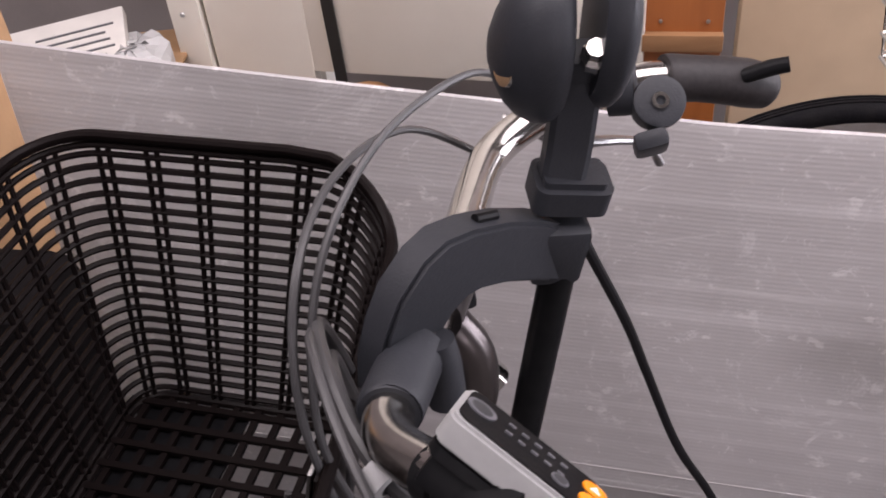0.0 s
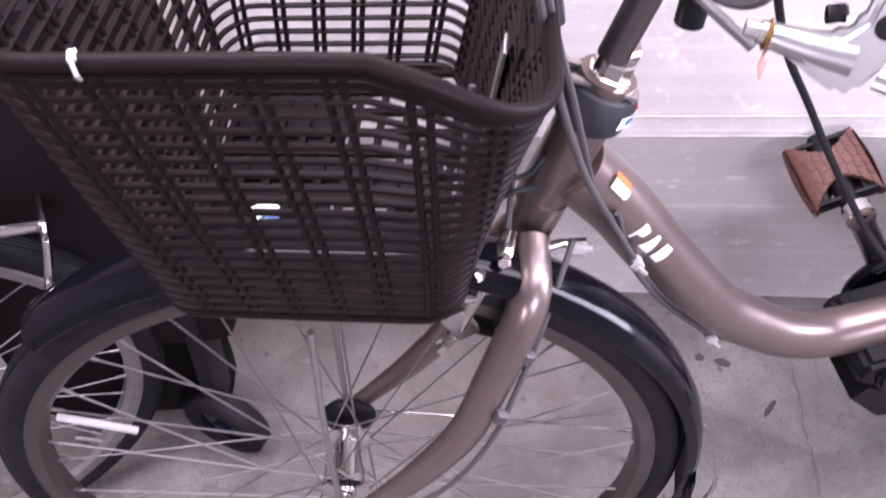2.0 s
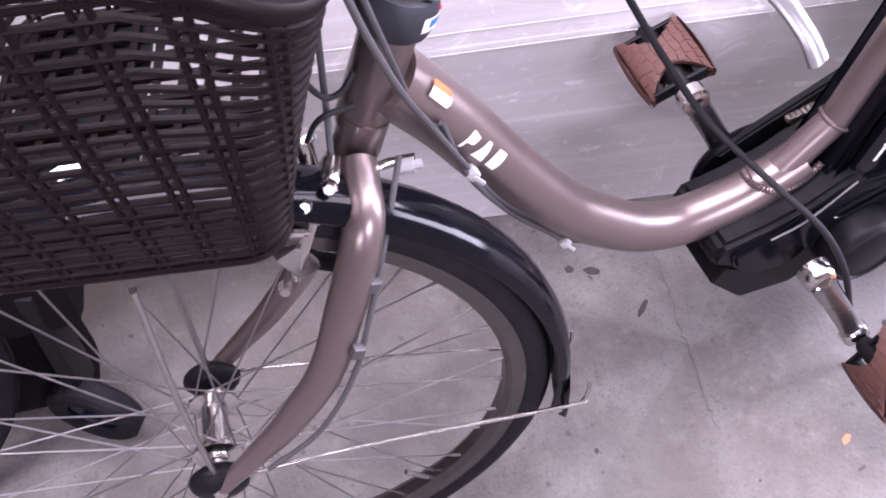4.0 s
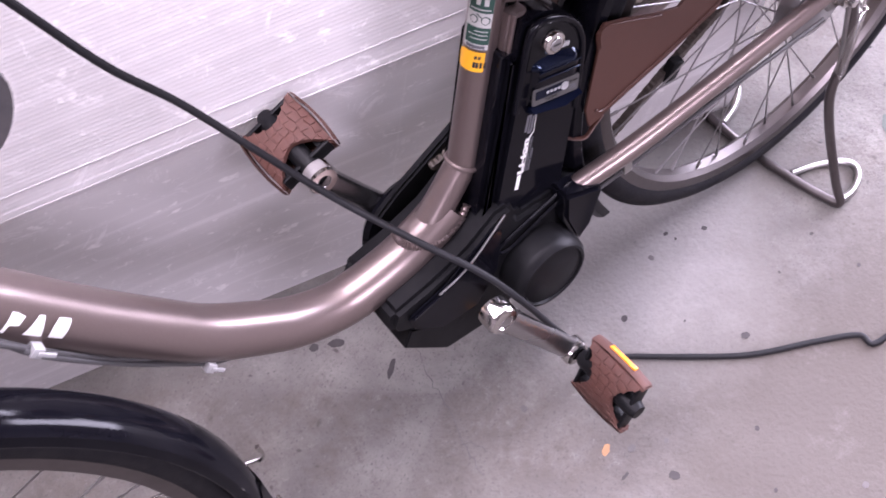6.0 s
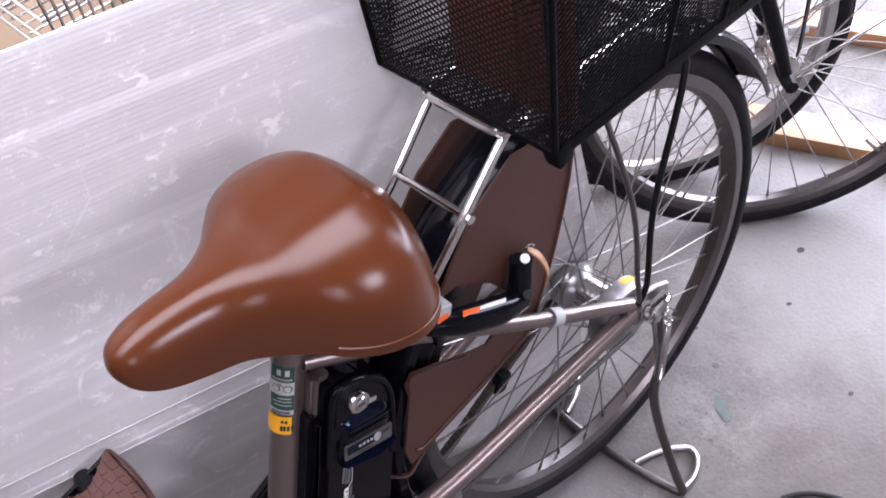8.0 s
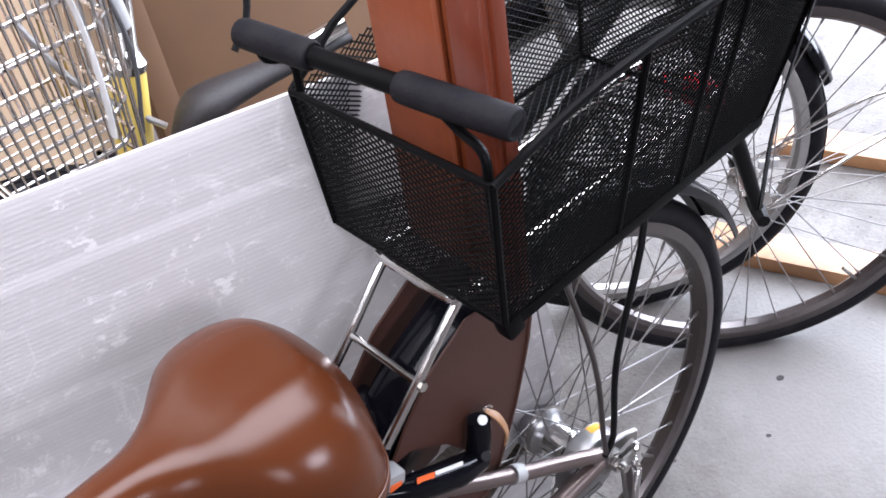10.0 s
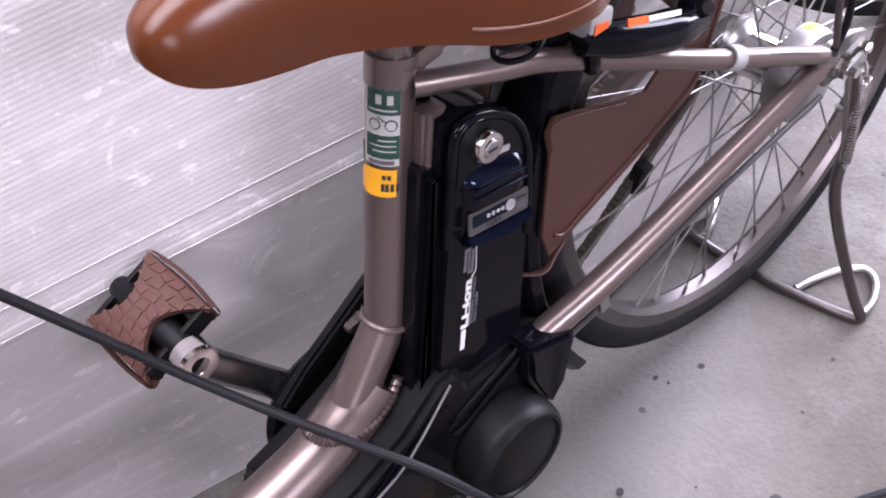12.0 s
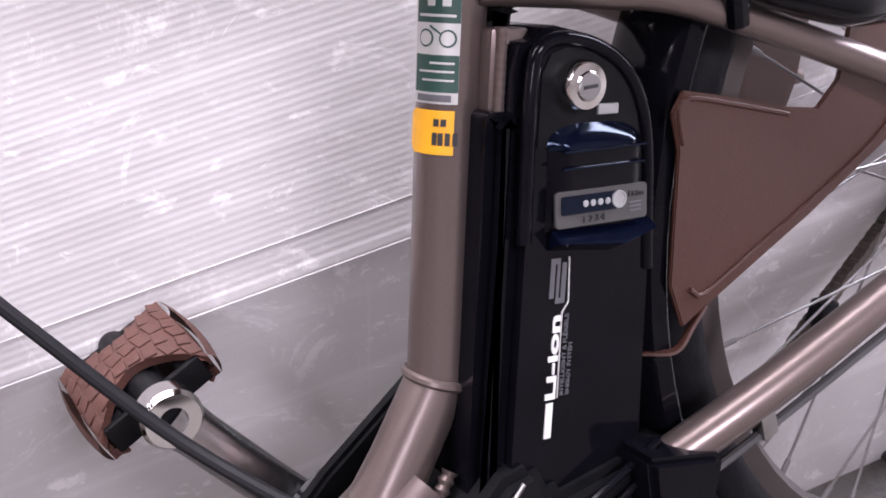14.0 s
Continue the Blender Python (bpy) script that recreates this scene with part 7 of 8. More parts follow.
stand = part("stand", Shape().tube([(0.585, -0.090, 0.335), (0.588, -0.092, 0.250), (0.572, -0.093, 0.195), (0.570, -0.105, 0.130), (0.572, -0.130, 0.040), (0.572, -0.142, 0.012), (0.568, -0.128, 0.0065), (0.560, -0.070, 0.0065), (0.556, 0.0, 0.0065), (0.560, 0.070, 0.0065), (0.568, 0.128, 0.0065), (0.572, 0.142, 0.012), (0.572, 0.130, 0.040), (0.570, 0.105, 0.130), (0.572, 0.093, 0.195), (0.588, 0.092, 0.250), (0.585, 0.090, 0.335)], 0.0062, 12, 5), STEM, bike, "double-leg dark steel rear stand, lowered")
part("stand_plate", Shape().plate([(0.572, 0.350), (0.600, 0.350), (0.604, 0.270), (0.594, 0.240), (0.580, 0.240)], YM @ Matrix.Translation((0, 0, 0.090)), 0.004, 0.001), STEEL, stand)
for sg in (-1, 1):
    part("foot_loop", Shape().tube([(0.574, sg * 0.140, 0.010), (0.602, sg * 0.138, 0.0065), (0.626, sg * 0.126, 0.0065), (0.634, sg * 0.108, 0.0065), (0.622, sg * 0.090, 0.0065), (0.596, sg * 0.074, 0.0065), (0.566, sg * 0.064, 0.0075)], 0.0050, 10, 6), STEEL, stand, "polished loop foot of the stand")


# ---------------------------------------------------------------- rear mesh basket
def lattice(a, b, c, d, pitch_u=0.0095, pitch_v=0.0062, r=0.00098):
    """Diamond mesh over the four-sided panel a b c d: two families of thin bars."""
    a, b, c, d = (Vector(q) for q in (a, b, c, d))
    U = ((b - a).length + (c - d).length) / 2
    V = ((d - a).length + (c - b).length) / 2

    def P(u, v):
        return (a.lerp(b, u)).lerp(d.lerp(c, u), v)

    s = Shape()
    slope = (pitch_v / pitch_u) * (U / V)
    n = int(U / pitch_u + V / pitch_v) + 2
    nrm = (b - a).cross(d - a).normalized()
    for fam in (0, 1):
        for k in range(n):
            u0 = k * pitch_u / U
            # line: u = u0 - t, v = slope * t
            t0, t1 = max(0.0, u0 - 1), min(u0, 1 / slope)
            if t1 - t0 < 1e-4:
                continue
            q = []
            for t in (t0, t1):
                u, v = u0 - t, slope * t
                q.append(P(1 - u if fam else u, v) + nrm * (0.0004 if fam else -0.0004))
            s.tube(q, r, 4, 0, cap=False)
    return s


def rear_basket():
    x0, x1, w0, z0 = 0.420, 0.775, 0.112, 0.708
    X0, X1, W1, Z1 = 0.405, 0.830, 0.150, 0.905
    B = [(x0, -w0, z0), (x1, -w0, z0), (x1, w0, z0), (x0, w0, z0)]
    T = [(X0 + 0.01, -0.128, 0.862), (X1, -W1, Z1 + 0.12), (X1, W1, Z1 + 0.12), (X0 + 0.01, 0.115, 0.855)]
    ob = part("rear_basket", Shape().tube(B, 0.0035, 8, 0, closed=True), MESHBLACK, bike, "black expanded-metal rear basket with foam handles")
    part("mesh_panel", lattice(B[0], B[3], T[3], T[0]), MESHBLACK, ob)
    part("mesh_panel", lattice(B[1], B[2], T[2], T[1]), MESHBLACK, ob)
    part("mesh_panel", lattice(B[0], B[1], (X1, -W1, Z1), (X0 + 0.01, -0.128, 0.862)), MESHBLACK, ob)
    part("mesh_panel", lattice(B[3], B[2], (X1, W1, Z1), (X0 + 0.01, 0.115, 0.855)), MESHBLACK, ob)
    part("mesh_panel", lattice(B[0], B[1], B[2], B[3], 0.014, 0.009), MESHBLACK, ob)
    part("wire_rim", Shape().tube([T[3], T[0]], 0.0035, 8, 0), MESHBLACK, ob)
    part("wire_rim", Shape().tube([T[0], (0.52, -0.14, 0.895), (0.70, -0.148, 0.905), (X1, -W1, Z1), T[1], T[2], (X1, W1, Z1), (0.70, 0.148, 0.905), (0.52, 0.135, 0.895), T[3]], 0.0038, 8, 3), MESHBLACK, ob)
    for p, q in ((B[0], T[0]), (B[3], T[3]), (B[1], (X1, -W1, Z1)), (B[2], (X1, W1, Z1)), ((0.56, -w0, z0), (0.57, -0.143, 0.898)), ((0.68, -w0, z0), (0.70, -0.148, 0.905)), ((0.645, -w0, z0), (0.66, -0.147, 0.903))):
        part("wire_upright", Shape().tube([p, q], 0.0034, 8, 0), MESHBLACK, ob)
    part("edge_band", Shape().box((0.35, 0.003, 0.012), Matrix.Translation((0.600, -w0 - 0.003, z0 + 0.001)), 0.001), MESHBLACK, ob)
    part("corner_bracket", Shape().box((0.020, 0.018, 0.022), Matrix.Translation((0.428, -w0 + 0.004, z0 - 0.004)) @ pose(0, 0, 0, 0, -12, 0), 0.004), MESHBLACK, ob)
    # foam-sleeved carrying handle with its bent wire arms
    h0, h1 = Vector((0.388, 0.118, 0.924)), Vector((0.430, -0.145, 0.912))
    part("handle_bar", Shape().tube([h0, h1], 0.0085, 14, 0), MESHBLACK, ob)
    for a, b in ((0.0, 0.30), (0.62, 1.0)):
        part("foam_sleeve", Shape().tube([h0.lerp(h1, a), h0.lerp(h1, a + 0.02), h0.lerp(h1, (a + b) / 2), h0.lerp(h1, b - 0.02), h0.lerp(h1, b)], [0.0105, 0.0125, 0.0128, 0.0125, 0.0105], 16, 4), RUBBER, ob, "black foam handle sleeve")
    for y, t in ((-0.120, 0.70), (0.105, 0.06)):
        q = h0.lerp(h1, t)
        part("handle_arm", Shape().tube([q, q + Vector((0.004, (y - q.y) * 0.5, -0.022)), (0.418, y, 0.885), (0.418, y, 0.850), (0.420, y * 0.98, 0.800)], 0.0040, 8, 5), MESHBLACK, ob)
    part("second_handle", Shape().tube([(0.450, 0.130, 0.950), (0.520, 0.06, 0.945), (0.600, -0.05, 0.925), (0.680, -0.140, 0.908)], 0.0042, 8, 4), MESHBLACK, ob)
    part("foam_sleeve", Shape().tube([(0.452, 0.128, 0.950), (0.500, 0.078, 0.947)], 0.0065, 10, 0), RUBBER, ob)


rear_basket()
for ya, yb, xa, mt, lb in ((-0.052, 0.036, 0.463, REDWOOD, "smooth orange-brown wooden board standing in the rear basket"), (-0.102, -0.056, 0.462, DARKRED, "dark red-brown wooden board standing in the rear basket")):
    rb = thing("wooden_board", lb, "board", (xa, (ya + yb) / 2, 0.71), "boards in the rear basket")
    part("panel", Shape().box((0.014, yb - ya, 0.34), Matrix.Translation((xa, (ya + yb) / 2, 0.883)) @ pose(0, 0, 0, 0, 2, 3), 0.003), mt, rb)
    part("edge_strip", Shape().box((0.005, 0.006, 0.336), Matrix.Translation((xa - 0.008, ya + 0.006, 0.883)) @ pose(0, 0, 0, 0, 2, 3), 0.001), mt, rb)

# ---------------------------------------------------------------- umbrella holder clamped to the bar
uh = thing("umbrella_holder", "dark slate-grey plastic umbrella holder clamped to the handlebar", "umbrella holder", (-0.30, 0.01, 0.88))

HELD = Matrix.Translation((-0.012, -0.012, 0.020))


def held(name, shape, mat, parent=None, label="", angle=35):
    return part(name, shape.moved(HELD), mat, parent, label, angle)


ARM_AT = basis((-0.3235, -0.074, 0), (0.788, 0.616, 0), (0, 0, 1))
crescent = [(-0.0135, 0.936), (-0.0099, 0.960), (-0.0017, 0.980), (0.0086, 0.996), (0.0265, 1.010), (0.0414, 1.0145), (0.0599, 1.011), (0.0831, 1.002), (0.1079, 0.988), (0.1290, 0.973), (0.1290, 0.931), (0.1010, 0.950), (0.0776, 0.964), (0.0600, 0.971), (0.0500, 0.972), (0.0405, 0.9680), (0.0296, 0.958), (0.0231, 0.942), (0.0200, 0.930)]
part("arm", Shape().plate(crescent, ARM_AT @ Matrix.Translation((0, 0, -0.011)), 0.022, 0.0025), SLATE, uh, "thick curved plastic arm", angle=30)
part("arm_slot", Shape().tube([ARM_AT @ Vector((0.066, 1.0095, -0.010)), ARM_AT @ Vector((0.080, 1.0045, -0.010))], 0.003, 10, 0), BLACK, uh)
held("arm_clamp", Shape().tube([(-0.2905, -0.052, 0.945), (-0.2890, -0.054, 0.930), (-0.2880, -0.058, 0.905)], [0.0095, 0.0105, 0.0105], 18, 4).box((0.020, 0.022, 0.034), Matrix.Translation((-0.2990, -0.048, 0.922)) @ pose(0, 0, 0, 0, 10, 10), 0.004), SLATE, uh)
part("bar_sleeve", Shape().tube([RAISE @ FS @ bar_point(q) for q in (0.855, 0.87, 0.93, 1.0)], [0.0150, 0.0165, 0.0168, 0.0160], 20, 4), SLATE, uh, "dark sleeve of the holder round the bar")
held("back_plate", Shape().box((0.030, 0.010, 0.044), Matrix.Translation((-0.2840, 0.002, 0.931)) @ pose(0, 0, 0, 12, -6, 8), 0.004), SLATE, uh)
held("clamp_screw", Shape().tube([(-0.3005, -0.058, 0.924), (-0.2985, -0.063, 0.931)], 0.0022, 8, 0), CABLE, uh)
CS0, CS1 = Vector((-0.303, -0.004, 0.914)), Vector((-0.274, -0.002, 0.863))
sleeve = part("chrome_sleeve", Shape().tube([CS0, CS0.lerp(CS1, 0.3), CS0.lerp(CS1, 0.7), CS1], [0.0085, 0.0100, 0.0108, 0.0115], 24, 4), CHROME, uh, "chromed clamp sleeve")
part("sleeve_hole", Shape().lathe([(0, 0), (0, 0.0094), (0.0006, 0.0094), (0.0006, 0)], CS1 + (CS1 - CS0) * 0.006, CS1 - CS0, 20), BLACK, sleeve)
held("arm_bolt", Shape().lathe([(0, 0), (0, 0.006), (0.003, 0.006), (0.003, 0)], (-0.238, 0.004, 0.957), (0.28, -0.93, -0.1), 6), BLACK, uh)
held("socket", Shape().box((0.030, 0.030, 0.042), Matrix.Translation((-0.221, 0.022, 0.9395)) @ pose(0, 0, 0, 8, 10, 10), 0.005), SLATE, uh, "ribbed socket of the holder")
held("pole", Shape().tube([(-0.219, 0.020, 0.925), (-0.248, 0.008, 0.772)], 0.0105, 16, 0), BLACK, uh, "black steel pole")
held("collar", Shape().plate(rounded(-0.0215, 0.0215, -0.015, 0.015, (0.007,) * 4), basis((-0.213, 0.024, 0.976), (0.95, 0.1, -0.2), (-0.05, 0.9, 0.1)), 0.024, 0.004), SLATE, uh, "eight-sided tightening collar")
held("neck", strap(Shape(), [(-0.217, 0.024, 0.985), (-0.213, 0.026, 1.005), (-0.210, 0.026, 1.030), (-0.208, 0.024, 1.050)], 0.024, 0.018, (1, 0, 0), 4), SLATE, uh)
for sx_ in (-1, 1):
    c = Vector((-0.207 + sx_ * (0.016 if sx_ < 0 else 0.014), 0.028, 1.064 + 0.003 * sx_))
    w = 0.030 if sx_ < 0 else 0.014
    dome = [(-0.008, 0.0), (-0.008, 0.86), (-0.005, 0.95), (0.0, 1.0), (0.22 * w, 0.985), (0.45 * w, 0.90), (0.68 * w, 0.72), (0.86 * w, 0.46), (0.97 * w, 0.20), (w, 0.0)]
    s = Shape().lathe(dome, (0, 0, 0), (sx_, 0, 0), 36).moved(Matrix.Translation(c) @ pose(0, 0, 0, 24, 6, 0) @ Matrix.Diagonal((1, 0.034, 0.046, 1)))
    held("jaw", s, SLATE, uh, "large domed clamp jaw")
held("jaw_bridge", Shape().box((0.026, 0.016, 0.030), Matrix.Translation((-0.207, 0.022, 1.050)) @ pose(0, 0, 0, 24, 0, 0), 0.003), SLATE, uh)
held("jaw_bolt", Shape().lathe([(0, 0), (0, 0.0075), (0.005, 0.0075), (0.007, 0.005), (0.013, 0.005), (0.013, 0)], (-0.203, 0.008, 1.062), (0, -0.55, 0.85), 8), CHROME, uh, angle=20)
held("jaw_nut", Shape().lathe([(0, 0), (0, 0.010), (0.003, 0.009), (0.003, 0)], (-0.2440, 0.012, 1.060), (-0.92, -0.40, 0.2), 16), CHROME, uh)
# quick lever on the far side of the bar
QL, QN = Vector((-0.157, 0.100, 0.989)), Vector((0.02, -0.72, 0.69)).normalized()
ql = part("quick_lever", Shape().lathe([(-0.020, 0), (-0.020, 0.0150), (-0.004, 0.0168), (0.0, 0.0162), (0.001, 0.0130), (0.0, 0)], QL, QN, 28), SLATE, uh, "round dark clamp lever with screw")
part("lever_tongue", Shape().box((0.021, 0.012, 0.040), basis(QL + Vector((-0.0065, -0.010, -0.024)), (1, 0, 0.22), (-0.15, 0.69, 0.70)), 0.004), SLATE, ql)
part("lever_screw", Shape().lathe([(0, 0.0028), (0, 0.0058), (0.0016, 0.0052), (0.0016, 0.0030)], QL + QN * 0.001, QN, 18, closed=True), CHROME, ql)
part("lever_band", Shape().tube([QL + Vector((-0.028, 0.022, -0.002)), QL + Vector((-0.012, 0.018, 0.0))], 0.0175, 20, 0), SLATE, ql)
# bell on the far side
bell = held("bell", Shape().ball(FAR @ Vector((-0.245, -0.165, 0.985)), 0.018, 20, (1, 1, 0.6)), STEEL, bike, "small steel bell")

# ---------------------------------------------------------------- black cable hanging from the holder to the floor
cord = thing("power_cable", "long black power cable hanging over the frame to the floor", "cable", (0.5, -0.3, 0))
hang = [(-0.216, 0.030, 0.950), (-0.206, 0.050, 0.913), (-0.177, 0.070, 0.830), (-0.153, 0.090, 0.747), (-0.122, 0.100, 0.648), (-0.087, 0.100, 0.573), (-0.050, 0.078, 0.490), (-0.012, 0.040, 0.415), (0.030, -0.030, 0.368), (0.062, -0.080, 0.334), (0.088, -0.104, 0.275), (0.122, -0.108, 0.170), (0.156, -0.108, 0.078), (0.188, -0.112, 0.020), (0.215, -0.126, 0.006), (0.262, -0.168, 0.0045), (0.324, -0.220, 0.0045), (0.399, -0.262, 0.0045), (0.440, -0.288, 0.0045)]
# where it lies it runs round in two uneven loops, one over the other
COIL = [(0.444, -0.308), (0.488, -0.315), (0.519, -0.333), (0.589, -0.314), (0.624, -0.333), (0.664, -0.341), (0.695, -0.333), (0.703, -0.309), (0.686, -0.271), (0.659, -0.248), (0.639, -0.248), (0.622, -0.269), (0.607, -0.299), (0.592, -0.320), (0.494, -0.346), (0.490, -0.335), (0.492, -0.316), (0.508, -0.299), (0.534, -0.295), (0.562, -0.309), (0.599, -0.275), (0.630, -0.268), (0.655, -0.277), (0.682, -0.305), (0.698, -0.344), (0.798, -0.404), (1.148, -0.594)]
hang += [(x, y, 0.0115 if k in (12, 13, 15, 16, 20, 21, 23, 24) else 0.0045) for k, (x, y) in enumerate(COIL)]
part("cable", Shape().tube(hang, 0.0038, 10, 8), CORD, cord)

# ---------------------------------------------------------------- bicycles parked behind
def parked_wheel(name, label, c, yaw, r, rim_mat, **kw):
    th = thing(name, label, "bicycle", (c[0], c[1], 0), "bicycles parked behind")
    m = Matrix.Translation((c[0], c[1], r)) @ Matrix.Rotation(radians(yaw), 4, "Z")
    wheel("front_wheel", th, m, r, rim_mat, **kw)
    return th, m


ba, ma = parked_wheel("parked_bicycle", "dark bicycle parked askew, its front wheel and fork showing", (1.085, 0.085), -40, 0.330, RIM, rim_drop=0.04)
for sg in (-1, 1):
    part("fork_blade", Shape().tube([(0, sg * 0.05, 0), (-0.022, sg * 0.052, 0.08), (-0.075, sg * 0.050, 0.26), (-0.105, sg * 0.035, 0.38)], [0.009, 0.011, 0.013, 0.014], 12, 5).moved(ma), BLACK, ba, "black fork blade")
    part("stay", Shape().tube([(0, sg * 0.056, 0), (0.18, sg * 0.045, 0.10), (0.335, sg * 0.030, 0.13)], 0.0028, 8, 3).moved(ma), CHROME, ba)
part("axle_nut", Shape().lathe([(-0.075, 0), (-0.075, 0.010), (-0.055, 0.012), (0.055, 0.012), (0.075, 0.010), (0.075, 0)], (0, 0, 0), (0, 1, 0), 8).moved(ma), BLACK, ba)
part("head_tube", Shape().tube([(-0.105, 0, 0.37), (-0.165, 0, 0.56)], 0.018, 14, 0).moved(ma), BLACK, ba)
part("down_tube", Shape().tube([(-0.12, 0, 0.42), (-0.35, 0, 0.15), (-0.60, 0, -0.05)], 0.016, 12, 4).moved(ma), BLACK, ba)
part("reflector", Shape().box((0.03, 0.008, 0.014), Matrix.Translation((0.02, -0.02, 0.06)), 0.003).moved(ma), CLEAR, ba)

bb_, mb = parked_wheel("parked_bicycle", "bicycle with bright steel rims and chromed lamp, parked beside the others", (1.045, 0.290), -42, 0.318, STEEL, rim_drop=0.04)
for sg in (-1, 1):
    part("fork_blade", Shape().tube([(0, sg * 0.05, 0), (-0.022, sg * 0.052, 0.08), (-0.075, sg * 0.050, 0.26), (-0.105, sg * 0.035, 0.38)], [0.009, 0.011, 0.013, 0.014], 12, 5).moved(mb), STEEL, bb_)
part("lamp", Shape().lathe([(-0.03, 0), (-0.03, 0.014), (0.0, 0.018), (0.055, 0.032), (0.060, 0.031), (0.060, 0)], (0.06, -0.06, 0.17), (0.9, -0.1, 0.25), 24).moved(mb), CHROME, bb_, "cone-shaped chromed lamp")
part("lamp_ring", Shape().lathe([(-0.004, 0.0185), (0, 0.020), (0.006, 0.0195)], (0.06, -0.06, 0.17), (0.9, -0.1, 0.25), 20).moved(mb), REDLENS, bb_)
part("down_tube", Shape().tube([(-0.12, 0, 0.42), (-0.35, 0, 0.15), (-0.60, 0, -0.05)], 0.016, 12, 4).moved(mb), STEEL, bb_)
fender("mudguard", bb_, mb, 0.335, 20, 120, 0.027, GLOSS)

# yellow bicycle behind the board: front wheel, chrome wire basket, yellow head tube, black saddle
yb = thing("yellow_bicycle", "pale yellow bicycle with a bright wire basket, standing behind the board", "bicycle", (0.2, 0.62, 0), "bicycles parked behind")
my = Matrix.Translation((0.22, 0.62, 0.315)) @ Matrix.Rotation(radians(-6), 4, "Z")
wheel("front_wheel", yb, my, 0.315, CHROME)
fender("mudguard", yb, my, 0.332, -10, 60, 0.028, GLOSS)
part("head_tube", Shape().tube([(0.385, 0.50, 0.615), (0.420, 0.50, 0.745)], 0.023, 20, 0), YELLOWPAINT, yb)
part("down_tube", Shape().tube([(0.392, 0.50, 0.645), (0.44, 0.505, 0.56), (0.56, 0.51, 0.40)], 0.019, 14, 4), YELLOWPAINT, yb)
part("fork_blade", Shape().tube([(0.385, 0.50, 0.62), (0.32, 0.555, 0.50), (0.19, 0.565, 0.315)], 0.012, 12, 4), STEEL, yb)
part("headset", Shape().lathe([(0, 0), (0, 0.024), (0.010, 0.026), (0.016, 0.022), (0.03, 0.017), (0.12, 0.016), (0.12, 0)], (0.420, 0.50, 0.745), (0.26, 0, 0.96), 20), CHROME, yb)
part("lever_white", Shape().tube([(0.43, 0.49, 0.80), (0.425, 0.485, 0.86), (0.43, 0.48, 0.93)], [0.014, 0.017, 0.013], 14, 4), GREY, yb)
part("saddle", Shape().tube([(0.435, 0.455, 0.655), (0.475, 0.455, 0.680), (0.545, 0.455, 0.680), (0.630, 0.455, 0.672), (0.70, 0.455, 0.665)], [0.018, 0.034, 0.024, 0.016, 0.012], 18, 5, flat=0.7), GRIP, yb, "black narrow grip-like seat")
part("chrome_tube", Shape().tube([(0.60, 0.445, 0.690), (0.69, 0.445, 0.690)], 0.013, 14, 0), CHROME, yb)
part("cable", Shape().tube([(0.325, 0.50, 0.86), (0.355, 0.49, 0.77), (0.405, 0.485, 0.70), (0.43, 0.47, 0.672)], 0.0042, 8, 5), STEEL, yb)
part("cable", Shape().tube([(0.60, 0.54, 0.95), (0.625, 0.53, 0.84), (0.60, 0.51, 0.74), (0.56, 0.50, 0.70)], 0.005, 8, 5), BLACK, yb)
part("cable", Shape().tube([(0.418, 0.475, 0.90), (0.425, 0.470, 0.78), (0.400, 0.470, 0.68)], 0.003, 8, 4), CABLE, yb)
wbk = part("wire_basket", Shape().tube([(0.185, 0.36, 0.985), (0.385, 0.36, 0.985), (0.41, 0.385, 0.985), (0.41, 0.66, 0.985), (0.185, 0.66, 0.985)], 0.004, 8, 0, closed=True), CHROME, yb, "bright chromed wire basket")
for i, z in enumerate((0.69, 0.72, 0.76, 0.80, 0.86, 0.90, 0.93)):
    t = (z - 0.69) / 0.295
    e = 0.030 * (1 - t)
    part("basket_wire", Shape().tube([(0.20 + e, 0.375 + e, z), (0.38 - e, 0.375 + e, z), (0.402 - e, 0.395 + e, z), (0.402 - e, 0.645 - e, z), (0.20 + e, 0.645 - e, z)], 0.0028, 6, 0, closed=True), CHROME, wbk)
for k in range(14):
    x = 0.215 + 0.175 * k / 13
    for y, s in ((0.375, 1), (0.645, -1)):
        part("basket_wire", Shape().tube([(x, y - s * 0.012, 0.985), (x * 0.8 + 0.060, y + s * 0.03, 0.69)], 0.0017, 6, 0), CHROME, wbk)
for k in range(10):
    y = 0.40 + 0.225 * k / 9
    part("basket_wire", Shape().tube([(0.410, y, 0.985), (0.372, y, 0.69)], 0.0017, 6, 0), CHROME, wbk)
    part("basket_wire", Shape().tube([(0.235, y, 0.69), (0.372, y, 0.69)], 0.0017, 6, 0), CHROME, wbk)
part("strap", Shape().tube([(0.36, 0.40, 0.99), (0.355, 0.385, 0.93), (0.352, 0.375, 0.86), (0.345, 0.37, 0.80), (0.338, 0.375, 0.75)], 0.009, 8, 4, flat=0.25), CLEAR, yb, "pale frayed strap tied to the basket")

# ---------------------------------------------------------------- things along the back wall
pb = thing("brown_panel", "large plain brown board leaning in the back", "board", (0.75, 0.95, 0))
part("board", Shape().box((0.68, 0.02, 1.7), Matrix.Translation((0.935, 0.98, 0.85)), 0.003), BROWNWALL, pb)
for xx in (0.62, 1.24):
    part("batten", Shape().box((0.05, 0.022, 1.68), Matrix.Translation((xx, 0.958, 0.85)), 0.003), BROWNWALL, pb)

